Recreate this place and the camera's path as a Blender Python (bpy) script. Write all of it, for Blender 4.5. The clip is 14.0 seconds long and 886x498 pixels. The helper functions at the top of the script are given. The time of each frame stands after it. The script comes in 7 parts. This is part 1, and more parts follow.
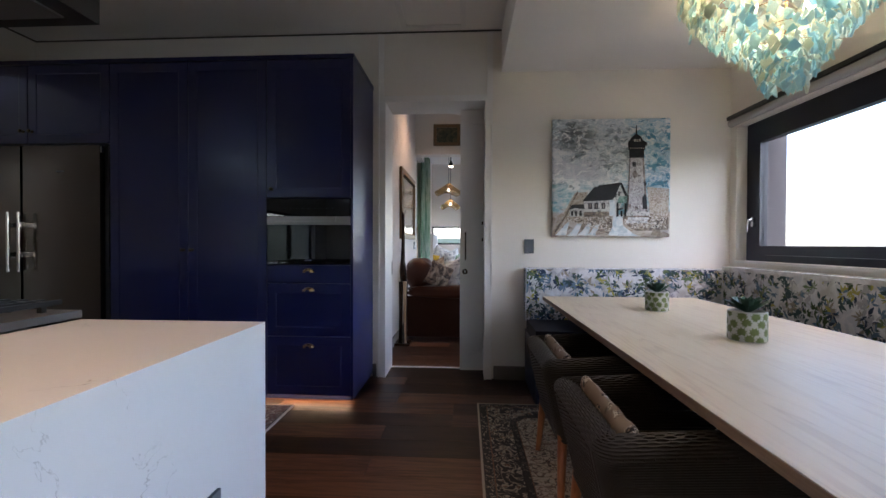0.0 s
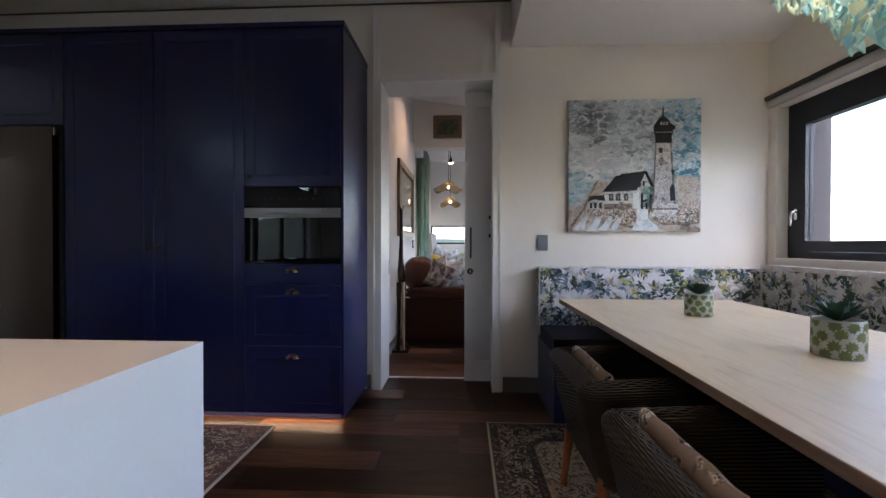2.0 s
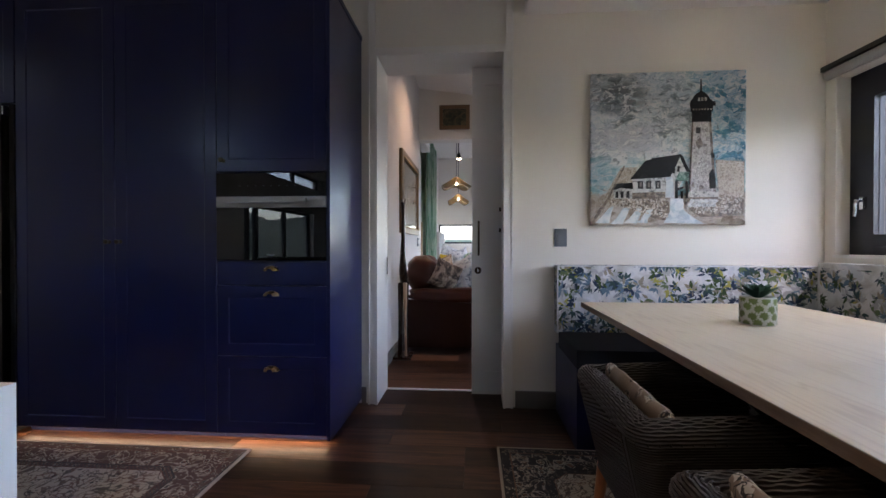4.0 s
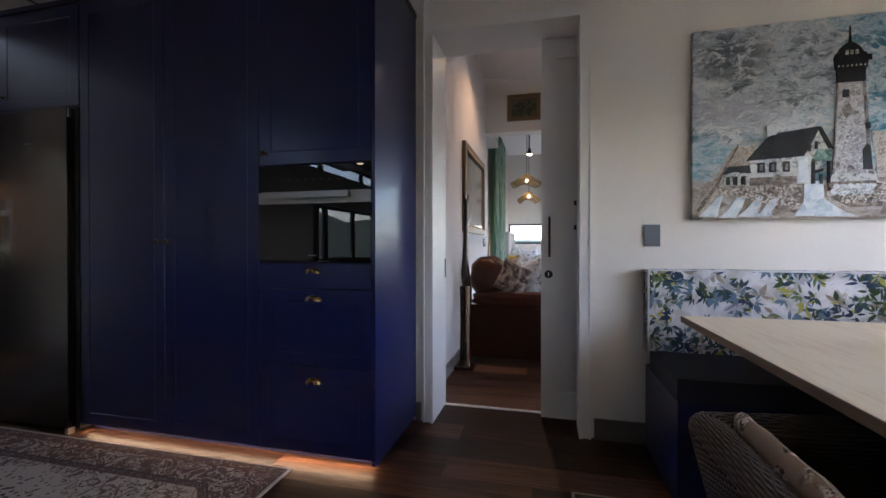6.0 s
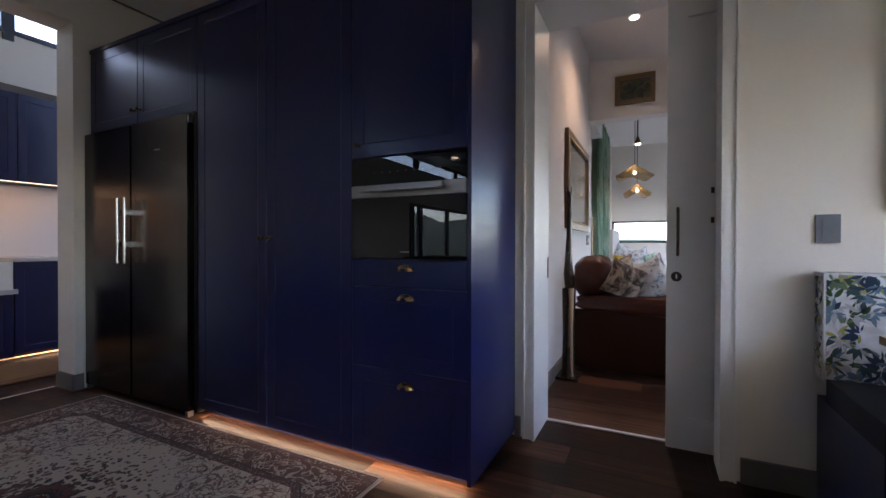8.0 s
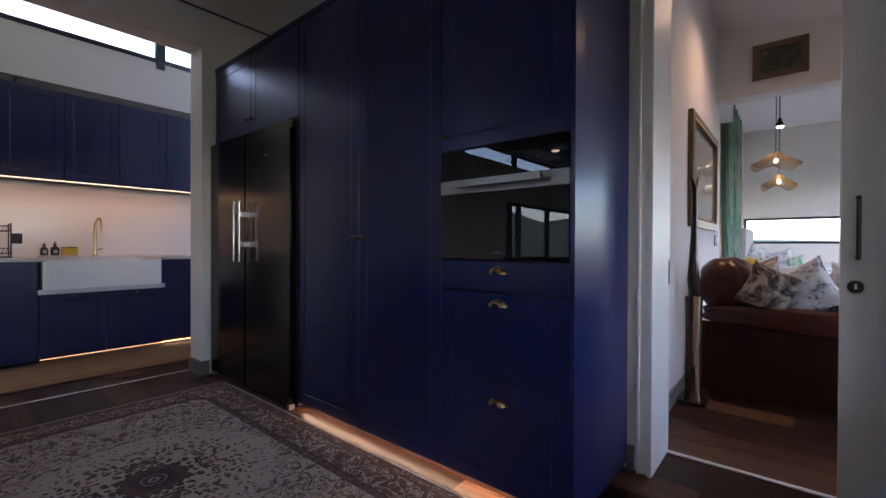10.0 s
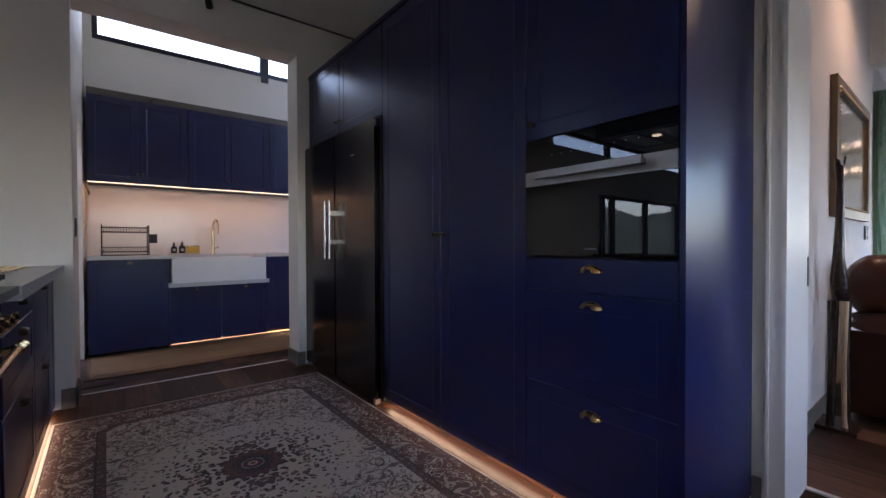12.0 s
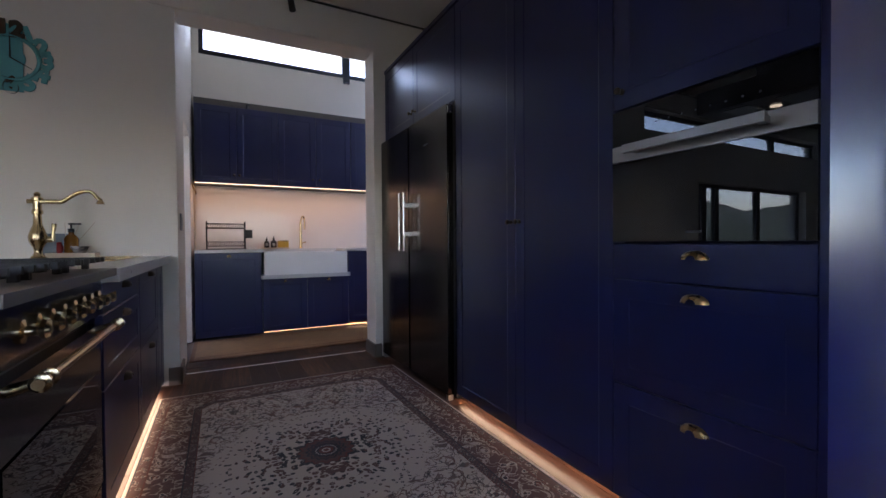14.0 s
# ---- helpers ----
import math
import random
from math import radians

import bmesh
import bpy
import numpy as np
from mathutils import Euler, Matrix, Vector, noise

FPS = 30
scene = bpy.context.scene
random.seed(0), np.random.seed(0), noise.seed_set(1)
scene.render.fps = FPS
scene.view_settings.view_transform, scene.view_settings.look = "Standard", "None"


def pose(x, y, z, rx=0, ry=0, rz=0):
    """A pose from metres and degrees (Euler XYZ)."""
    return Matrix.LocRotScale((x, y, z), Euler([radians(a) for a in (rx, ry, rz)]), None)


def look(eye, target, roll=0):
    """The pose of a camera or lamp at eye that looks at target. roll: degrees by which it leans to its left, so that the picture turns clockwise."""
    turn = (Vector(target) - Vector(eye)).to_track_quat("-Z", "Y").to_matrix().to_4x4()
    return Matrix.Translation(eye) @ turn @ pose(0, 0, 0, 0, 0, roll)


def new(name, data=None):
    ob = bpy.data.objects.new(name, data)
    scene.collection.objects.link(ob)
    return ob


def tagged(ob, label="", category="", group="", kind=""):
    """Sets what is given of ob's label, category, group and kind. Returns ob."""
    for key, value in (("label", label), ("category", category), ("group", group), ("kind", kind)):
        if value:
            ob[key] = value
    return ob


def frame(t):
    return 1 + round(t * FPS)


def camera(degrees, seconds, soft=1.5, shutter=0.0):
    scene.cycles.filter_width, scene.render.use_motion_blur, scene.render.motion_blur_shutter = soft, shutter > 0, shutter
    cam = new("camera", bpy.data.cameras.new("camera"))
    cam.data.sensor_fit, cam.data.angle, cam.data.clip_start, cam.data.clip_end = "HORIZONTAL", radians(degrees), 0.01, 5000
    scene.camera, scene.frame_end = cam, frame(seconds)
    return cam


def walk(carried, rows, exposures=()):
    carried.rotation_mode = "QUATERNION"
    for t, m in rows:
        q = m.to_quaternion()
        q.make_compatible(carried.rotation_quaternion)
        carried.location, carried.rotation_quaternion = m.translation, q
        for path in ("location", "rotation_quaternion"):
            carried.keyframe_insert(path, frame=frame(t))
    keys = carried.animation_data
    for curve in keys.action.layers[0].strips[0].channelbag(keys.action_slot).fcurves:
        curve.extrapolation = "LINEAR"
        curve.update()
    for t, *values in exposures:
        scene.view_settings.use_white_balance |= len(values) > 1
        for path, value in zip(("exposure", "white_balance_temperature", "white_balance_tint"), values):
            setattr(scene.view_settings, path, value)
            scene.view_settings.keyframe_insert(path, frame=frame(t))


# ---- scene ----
cam = camera(92.8, 14.0)
EXPO = 3.1
PATH = [
    (0, (0.085, 0.099, 1.102), (-0.028, 2.095, 1.079), 0.2),
    (0.5, (0.082, 0.179, 1.091), (-0.029, 2.176, 1.069), 0.2),
    (1, (0.068, 0.27, 1.089), (-0.039, 2.267, 1.068), 0.2),
    (1.5, (0.05, 0.372, 1.084), (-0.058, 2.369, 1.064), 0.1),
    (2, (0.029, 0.47, 1.071), (-0.075, 2.467, 1.051), 0.1),
    (2.5, (0.01, 0.55, 1.058), (-0.094, 2.547, 1.038), 0.1),
    (5, (0.063, 1.023, 1.032), (-0.207, 3.005, 1.02), -0.0),
    (5.5, (0.054, 1.098, 1.03), (-0.315, 3.063, 1.018), -0.0),
    (6, (0.06, 1.172, 1.032), (-0.419, 3.114, 1.018), 0.0),
    (6.5, (0.045, 1.233, 1.027), (-0.542, 3.145, 1.014), 0.0),
    (7, (0.02, 1.277, 1.021), (-0.676, 3.152, 1.007), 0.1),
    (7.5, (-0.014, 1.313, 1.018), (-0.807, 3.149, 1.004), 0.1),
    (8, (-0.035, 1.368, 1.017), (-0.926, 3.158, 1.0), 0.1),
    (10.5, (-0.122, 1.558, 1.013), (-1.489, 3.018, 0.997), 0.1),
    (11, (-0.132, 1.577, 1.015), (-1.576, 2.96, 0.994), -0.1),
    (11.5, (-0.146, 1.591, 1.017), (-1.653, 2.906, 0.99), -0.2),
    (12, (-0.167, 1.614, 1.01), (-1.731, 2.86, 0.982), -0.2),
    (12.5, (-0.183, 1.638, 0.995), (-1.805, 2.809, 0.967), -0.3),
    (13, (-0.2, 1.669, 0.982), (-1.878, 2.757, 0.951), -0.3),
    (13.5, (-0.225, 1.691, 0.973), (-1.95, 2.703, 0.942), -0.3),
    (14, (-0.248, 1.709, 0.962), (-2.017, 2.64, 0.929), -0.4),
]
walk(cam, [(t, look(eye, target, roll)) for t, eye, target, roll in PATH], exposures=[(0.0, EXPO - 0.16, 6200, 17), (5.0, EXPO - 0.16, 6200, 17), (8.0, EXPO - 0.14, 6100, 18), (11.0, EXPO - 0.10, 5950, 20), (14.0, EXPO + 0.02, 5950, 20)])

# ---------------------------------------------------------------- world and light
world = bpy.data.worlds.new("world")
scene.world = world
world.use_nodes = True
wn = world.node_tree
sky = wn.nodes.new("ShaderNodeTexSky")
sky.sky_type = "NISHITA"
sky.sun_disc = False
sky.sun_elevation = radians(50)
sky.sun_rotation = radians(150)
sky.air_density, sky.dust_density, sky.ozone_density = 1.0, 1.5, 1.0
wn.links.new(sky.outputs["Color"], wn.nodes["Background"].inputs["Color"])
wn.nodes["Background"].inputs["Strength"].default_value = 0.15


def sun_lamp():
    data = bpy.data.lights.new("sun", "SUN")
    data.energy, data.angle, data.color = 0.5, radians(40), (1.0, 0.97, 0.93)
    ob = new("sun", data)
    ob.matrix_world = look((0, 0, 20), (6, 10.4, 5.7))


sun_lamp()


def strip_lamp(name, where, sx, sy, watts, turn=(0, 0, 0), color=(1.0, 0.62, 0.32)):
    """A long LED strip, shining down its own -z."""
    data = bpy.data.lights.new(name, "AREA")
    data.shape, data.size, data.size_y, data.energy, data.color = "RECTANGLE", sx, sy, watts, color
    ob = new(name, data)
    ob.matrix_world = pose(*where, *turn)
    return ob


LED = (1.0, 0.67, 0.39)
strip_lamp("led_tall_cabinets", (-1.57, 2.975, 0.044), 1.70, 0.02, 0.44, color=LED)
strip_lamp("led_range_run", (-2.70, 1.335, 0.044), 1.60, 0.02, 0.34, color=LED)
strip_lamp("led_scullery_wall", (-5.36, 2.45, 1.585), 0.02, 1.95, 0.38, (0, 0, 0), color=(1.0, 0.56, 0.30))
strip_lamp("led_scullery_toe", (-5.048, 2.78, 0.036), 0.02, 1.35, 0.42, (0, -20, 0), color=LED)
# daylight in the clerestory opening
strip_lamp("clerestory_daylight", (-5.74, 2.86, 3.24), 0.34, 2.60, 1.0, (0, -90, 0), color=(0.86, 0.93, 1.0))


def spot_lamp(name, where, watts, color=(1.0, 0.72, 0.45), cone=100):
    data = bpy.data.lights.new(name, "SPOT")
    data.energy, data.color, data.spot_size, data.spot_blend, data.shadow_soft_size = watts, color, radians(cone), 0.9, 0.04
    ob = new(name, data)
    ob.location = where
    return ob


def bulb_lamp(name, where, watts, color=(1.0, 0.66, 0.36), size=0.04):
    data = bpy.data.lights.new(name, "POINT")
    data.energy, data.color, data.shadow_soft_size = watts, color, size
    ob = new(name, data)
    ob.location = where
    return ob


bulb_lamp("chandelier_bulb", (1.47, 2.03, 2.24), 2.0, (1.0, 0.82, 0.56))
spot_lamp("lounge_downlight", (-0.19, 5.40, 2.985), 8.0, color=(1.0, 0.66, 0.40), cone=145)
bulb_lamp("pendant_bulb_low", (-0.305, 10.02, 2.05), 1.2)
bulb_lamp("pendant_bulb_high", (-0.347, 10.0, 2.39), 1.2)
for k, (sx, sy) in enumerate(((-0.80, 0.75), (-0.80, -0.45), (-2.30, -0.45))):
    spot_lamp("kitchen_downlight", (sx, sy, 2.815), 9.0, (1.0, 0.66, 0.38), cone=95)
spot_lamp("hood_downlight", (-1.60, 1.15, 1.775), 0.4)

# ---------------------------------------------------------------- materials


class Net:
    """A node material written as sums."""

    def __init__(self, name):
        self.m = bpy.data.materials.new(name)
        self.m.use_nodes = True
        self.t = self.m.node_tree
        self.b = self.t.nodes["Principled BSDF"]

    def node(self, kind, **vals):
        n = self.t.nodes.new(kind)
        for k, v in vals.items():
            n.inputs[k].default_value = v
        return n

    def put(self, sock, v):
        if isinstance(v, bpy.types.NodeSocket):
            self.t.links.new(v, sock)
        elif isinstance(v, (tuple, list)) and len(v) == 3 and sock.type == "RGBA":
            sock.default_value = (*v, 1)
        else:
            sock.default_value = v

    def f(self, op, a, b=0.0, c=0.0):
        n = self.t.nodes.new("ShaderNodeMath")
        n.operation = op
        for i, v in enumerate((a, b, c)):
            self.put(n.inputs[i], v)
        return n.outputs[0]

    def v(self, op, a, b=(0, 0, 0)):
        n = self.t.nodes.new("ShaderNodeVectorMath")
        n.operation = op
        self.put(n.inputs[0], a)
        if op == "SCALE":
            self.put(n.inputs["Scale"], b)
        else:
            self.put(n.inputs[1], b)
        return n.outputs["Value" if op in ("LENGTH", "DISTANCE", "DOT_PRODUCT") else "Vector"]

    def coords(self, scale=(1, 1, 1), what="Object"):
        tc = self.t.nodes.new("ShaderNodeTexCoord")
        return self.v("MULTIPLY", tc.outputs[what], scale)

    def split(self, vec):
        n = self.t.nodes.new("ShaderNodeSeparateXYZ")
        self.put(n.inputs[0], vec)
        return n.outputs

    def join(self, x, y, z=0.0):
        n = self.t.nodes.new("ShaderNodeCombineXYZ")
        for i, v in enumerate((x, y, z)):
            self.put(n.inputs[i], v)
        return n.outputs[0]

    def noise(self, vec, scale, detail=3.0, rough=0.55, distort=0.0):
        n = self.node("ShaderNodeTexNoise", Scale=scale, Detail=detail, Roughness=rough, Distortion=distort)
        self.put(n.inputs["Vector"], vec)
        return n.outputs["Fac"]

    def cells(self, vec, scale, out="Distance", rand=1.0):
        n = self.node("ShaderNodeTexVoronoi", Scale=scale, Randomness=rand)
        self.put(n.inputs["Vector"], vec)
        return n.outputs[out]

    def mix(self, fac, a, b):
        n = self.t.nodes.new("ShaderNodeMix")
        n.data_type = "RGBA"
        self.put(n.inputs[0], fac)
        self.put(n.inputs[6], a)
        self.put(n.inputs[7], b)
        return n.outputs[2]

    def ramp(self, fac, stops, kind="LINEAR"):
        n = self.t.nodes.new("ShaderNodeValToRGB")
        n.color_ramp.interpolation = kind
        e = n.color_ramp.elements
        while len(e) < len(stops):
            e.new(0.5)
        for i, (p, c) in enumerate(stops):
            e[i].position, e[i].color = p, ((c, c, c, 1) if isinstance(c, (int, float)) else (*c, 1))
        self.put(n.inputs[0], fac)
        return n.outputs[0]

    def step(self, x, lo, hi):
        n = self.t.nodes.new("ShaderNodeMapRange")
        n.interpolation_type = "SMOOTHSTEP"
        self.put(n.inputs[0], x)
        self.put(n.inputs[1], lo)
        self.put(n.inputs[2], hi)
        return n.outputs[0]

    def bump(self, height, strength=0.2, distance=0.002):
        n = self.node("ShaderNodeBump", Strength=strength, Distance=distance)
        self.put(n.inputs["Height"], height)
        self.t.links.new(n.outputs[0], self.b.inputs["Normal"])

    def done(self, color, rough=0.5, metal=0.0, **extra):
        self.put(self.b.inputs["Base Color"], color)
        self.put(self.b.inputs["Roughness"], rough)
        self.put(self.b.inputs["Metallic"], metal)
        for k, v in extra.items():
            self.put(self.b.inputs[k.replace("_", " ")], v)
        return self.m

    def random(self):
        return self.t.nodes.new("ShaderNodeObjectInfo").outputs["Random"]


def plain(name, color, rough=0.5, metal=0.0, var=0.12, scale=6.0, fine=120.0, bump=0.08, depth=0.001, **extra):
    """One colour with stains at one scale and grain at another."""
    n = Net(name)
    p = n.coords()
    big, small = n.noise(p, scale, 4), n.noise(p, fine, 2)
    lo, hi = tuple(c * (1 - var) for c in color), tuple(min(1, c * (1 + var)) for c in color)
    col = n.mix(n.f("MULTIPLY_ADD", small, 0.35, n.f("MULTIPLY", big, 0.65)), lo, hi)
    if bump:
        n.bump(n.f("MULTIPLY_ADD", big, 0.3, small), bump, depth)
    r = n.f("MULTIPLY_ADD", big, 0.14, rough - 0.07)
    return n.done(col, r, metal, **extra)


def glow(name, color, strength):
    n = Net(name)
    return n.done(color, 0.5, 0, Emission_Color=(*color, 1), Emission_Strength=strength)


def wood(name, dark, mid, pale, along=0, grain=1.0, rough=0.45, bump=0.1, by_piece=False, knots=0.0, gloss=0.5):
    n = Net(name)
    p = n.coords()
    if by_piece:
        p = n.v("ADD", p, n.v("SCALE", (7.3, 3.1, 5.7), n.random()))
    s = [22.0 * grain] * 3
    s[along] = 1.6 * grain
    q = n.v("MULTIPLY", p, tuple(s))
    rings = n.noise(q, 1.0, 5, 0.6, 1.2)
    fibre = n.noise(n.v("MULTIPLY", q, (5, 5, 5)), 1.6, 3)
    broad = n.noise(p, 2.2, 2)
    v = n.f("ADD", n.f("MULTIPLY", rings, 0.6), n.f("ADD", n.f("MULTIPLY", fibre, 0.25), n.f("MULTIPLY", broad, 0.15)))
    if by_piece:
        v = n.f("ADD", v, n.f("MULTIPLY_ADD", n.random(), 0.30, -0.15))
    col = n.ramp(v, [(0.32, dark), (0.5, mid), (0.68, pale)])
    if knots:
        k = n.cells(n.v("MULTIPLY", p, tuple(1.0 if i == along else 2.2 for i in range(3))), 2.2)
        col = n.mix(n.f("MULTIPLY", n.step(k, 0.06, 0.0), knots), col, tuple(c * 0.35 for c in dark))
    n.bump(n.f("ADD", fibre, rings), bump, 0.0015)
    return n.done(col, n.f("MULTIPLY_ADD", fibre, 0.2, rough - 0.1), 0.0, Specular_IOR_Level=gloss)


M = {}
M["wall"] = plain("wall_paint", (0.745, 0.695, 0.615), 0.75, var=0.04, scale=1.5, fine=180, bump=0.06)
M["wall_cool"] = plain("wall_paint_grey", (0.66, 0.61, 0.58), 0.75, var=0.04, scale=1.5, fine=180, bump=0.06)
M["ceiling"] = plain("ceiling_paint", (0.81, 0.78, 0.73), 0.8, var=0.03, scale=1.2, fine=150, bump=0.04)
M["trim"] = plain("trim_paint", (0.75, 0.72, 0.675), 0.4, var=0.05, scale=4, fine=90, bump=0.05)
M["skirting"] = plain("skirting_paint", (0.15, 0.13, 0.11), 0.5, var=0.12, scale=4, fine=90)
M["navy"] = plain("navy_lacquer", (0.0090, 0.0120, 0.0585), 0.32, var=0.10, scale=2.5, fine=260, bump=0.035, depth=0.0006, Specular_IOR_Level=0.32, Coat_Weight=0.30, Coat_Roughness=0.18)
M["navy_dark"] = plain("navy_shadow_board", (0.012, 0.016, 0.06), 0.5)
M["black"] = plain("black_paint", (0.012, 0.012, 0.013), 0.4)
M["rubber"] = plain("black_rubber", (0.01, 0.01, 0.011), 0.8)
M["frame_black"] = plain("charcoal_aluminium", (0.004, 0.005, 0.013), 0.4, var=0.2)
M["brass"] = plain("aged_brass", (0.34, 0.22, 0.09), 0.28, 1.0, var=0.3, scale=40, fine=300, bump=0.05)
M["brass_bright"] = plain("polished_brass", (0.56, 0.43, 0.24), 0.2, 1.0, var=0.15, scale=30, fine=300, bump=0.03)
M["bronze"] = plain("dark_bronze", (0.06, 0.045, 0.03), 0.35, 1.0, var=0.3, scale=40)
M["chrome"] = plain("satin_chrome", (0.48, 0.48, 0.49), 0.22, 1.0, var=0.08, scale=30, bump=0.02)
M["steel_pale"] = plain("brushed_steel", (0.50, 0.49, 0.47), 0.3, 1.0, var=0.08, scale=12, fine=400, bump=0.05)
M["hob_steel"] = plain("dark_grey_hob", (0.10, 0.095, 0.092), 0.4, 0.3, var=0.12, scale=9, fine=300, bump=0.05)
M["steel_band"] = plain("dark_brushed_steel", (0.27, 0.25, 0.235), 0.32, 1.0, var=0.08, scale=12, fine=400, bump=0.05)
M["porcelain"] = plain("white_fireclay", (0.80, 0.78, 0.75), 0.12, var=0.03, scale=5, bump=0.01)
M["white_paint"] = plain("white_paint", (0.78, 0.78, 0.77), 0.4, var=0.04)
M["iron"] = plain("cast_iron", (0.008, 0.008, 0.009), 0.6, var=0.3, scale=30, fine=500, bump=0.3)
M["enamel"] = plain("black_enamel", (0.010, 0.010, 0.012), 0.12, var=0.2, bump=0.01)
M["led"] = glow("led_strip", (1.0, 0.66, 0.40), 0.5)
M["led_low"] = glow("low_led_strip", (1.0, 0.52, 0.24), 0.30)
M["lamp_glow"] = glow("lamp_glow", (1.0, 0.80, 0.55), 1.8)


def steel_door():
    n = Net("dark_stainless")
    p = n.coords((1, 1, 1))
    brush = n.noise(n.v("MULTIPLY", p, (260, 260, 2.0)), 1.0, 3)
    smear = n.noise(p, 3.0, 3)
    col = n.mix(brush, (0.072, 0.063, 0.055), (0.110, 0.096, 0.084))
    n.bump(brush, 0.03, 0.0004)
    return n.done(col, n.f("MULTIPLY_ADD", smear, 0.08, 0.17), 1.0)


M["steel"] = steel_door()


def oven_glass():
    n = Net("black_oven_glass")
    p = n.coords()
    smear = n.noise(p, 9.0, 3)
    return n.done((0.006, 0.006, 0.007), n.f("MULTIPLY_ADD", smear, 0.012, 0.0), 0.0, IOR=1.48)


M["oven_glass"] = oven_glass()


def clear_glass():
    n = Net("window_glass")
    return n.done((1, 1, 1), 0.0, 0.0, Transmission_Weight=1.0, IOR=1.02)


M["glass"] = clear_glass()


def quartz():
    n = Net("veined_quartz")
    p = n.coords()
    warp = n.noise(p, 1.6, 4, 0.6)
    q = n.v("ADD", p, n.v("SCALE", (0.5, 0.7, 0.4), warp))
    ridge = n.f("ABSOLUTE", n.f("SUBTRACT", n.noise(q, 1.5, 6, 0.6, 0.8), 0.5))
    patch = n.step(n.noise(p, 1.7, 2), 0.56, 0.66)
    fine = n.noise(p, 60, 3)
    vein = n.f("MULTIPLY", n.f("MULTIPLY", n.step(ridge, 0.004, 0.0), patch), n.step(fine, 0.35, 0.6))
    base = n.mix(n.noise(p, 3, 3), (0.74, 0.74, 0.73), (0.81, 0.81, 0.80))
    return n.done(n.mix(n.f("MULTIPLY", vein, 0.45), base, (0.22, 0.20, 0.18)), 0.16)


M["quartz"] = quartz()
M["counter_grey"] = plain("grey_stone_worktop", (0.52, 0.51, 0.50), 0.3, var=0.08, scale=8, fine=300)
M["splash"] = plain("glazed_splashback", (0.74, 0.70, 0.66), 0.12, var=0.03, scale=3, bump=0.01)
M["floor"] = wood("dark_plank", (0.012, 0.0045, 0.0028), (0.040, 0.0175, 0.0100), (0.130, 0.060, 0.034), 0, 1.25, 0.42, 0.16, True, gloss=0.26)
M["floor_base"] = wood("dark_floor", (0.010, 0.0045, 0.003), (0.030, 0.015, 0.010), (0.075, 0.042, 0.027), 0, 1.0, 0.42, 0.12, gloss=0.26)


def oak_boards():
    """Pale oak with cathedral figure, open pores and a few knots, running along y."""
    n = Net("pale_oak")
    p = n.v("ADD", n.coords(), n.v("SCALE", (7.3, 3.1, 5.7), n.random()))
    k = n.cells(n.v("MULTIPLY", p, (3.4, 1.15, 1.0)), 1.0)
    near = n.step(k, 0.16, 0.0)
    q = n.v("MULTIPLY", p, (7.0, 0.55, 1.0))
    field = n.f("ADD", n.noise(q, 1.0, 3, 0.5, 0.5), n.f("MULTIPLY", near, 0.14))
    arch = n.f("MULTIPLY_ADD", n.f("SINE", n.f("MULTIPLY", field, 62.0)), 0.5, 0.5)
    fibre = n.noise(n.v("MULTIPLY", p, (190.0, 5.0, 1.0)), 1.0, 3, 0.6)
    pore = n.step(n.noise(n.v("MULTIPLY", p, (420.0, 14.0, 1.0)), 1.0, 2), 0.60, 0.70)
    broad = n.noise(p, 2.4, 3)
    v = n.f("ADD", n.f("MULTIPLY", n.f("POWER", arch, 5.0), 0.18), n.f("ADD", n.f("MULTIPLY", fibre, 0.30), n.f("MULTIPLY", broad, 0.50)))
    v = n.f("ADD", v, n.f("MULTIPLY_ADD", n.random(), 0.16, -0.08))
    col = n.ramp(v, [(0.28, (0.83, 0.69, 0.49)), (0.52, (0.775, 0.63, 0.43)), (0.78, (0.66, 0.51, 0.33))])
    col = n.mix(n.f("MULTIPLY", pore, 0.13), col, (0.40, 0.27, 0.15))
    col = n.mix(n.f("MULTIPLY", n.step(k, 0.045, 0.012), 0.85), col, (0.10, 0.055, 0.025))
    n.bump(n.f("SUBTRACT", fibre, pore), 0.12, 0.001)
    return n.done(col, n.f("MULTIPLY_ADD", fibre, 0.15, 0.36), 0.0, Specular_IOR_Level=0.5)


M["oak"] = oak_boards()
# brown oak for the table's side away from the window, its shade painted in
M["oak_edge_shade"] = wood("shaded_oak_edge", (0.13, 0.075, 0.042), (0.20, 0.125, 0.072), (0.30, 0.20, 0.12), 1, 1.2, 0.5)
M["leg_wood"] = wood("warm_leg_wood", (0.16, 0.048, 0.014), (0.32, 0.11, 0.034), (0.42, 0.17, 0.06), 2, 1.2, 0.4)
M["ebony"] = wood("dark_carved_wood", (0.010, 0.006, 0.005), (0.030, 0.017, 0.012), (0.07, 0.04, 0.025), 2, 1.5, 0.25)
M["pale_carved"] = wood("pale_carved_wood", (0.22, 0.13, 0.07), (0.40, 0.26, 0.15), (0.55, 0.38, 0.24), 2, 1.5, 0.4)
M["gilt_dark"] = plain("dark_gilt_frame", (0.15, 0.095, 0.045), 0.4, 0.4, var=0.4, scale=30)
M["gilt"] = plain("antique_gilt", (0.36, 0.25, 0.13), 0.4, 0.6, var=0.35, scale=40, bump=0.2)
M["wicker"] = plain("grey_brown_wicker", (0.026, 0.0185, 0.013), 0.55, var=0.5, scale=14, fine=200, bump=0.25)
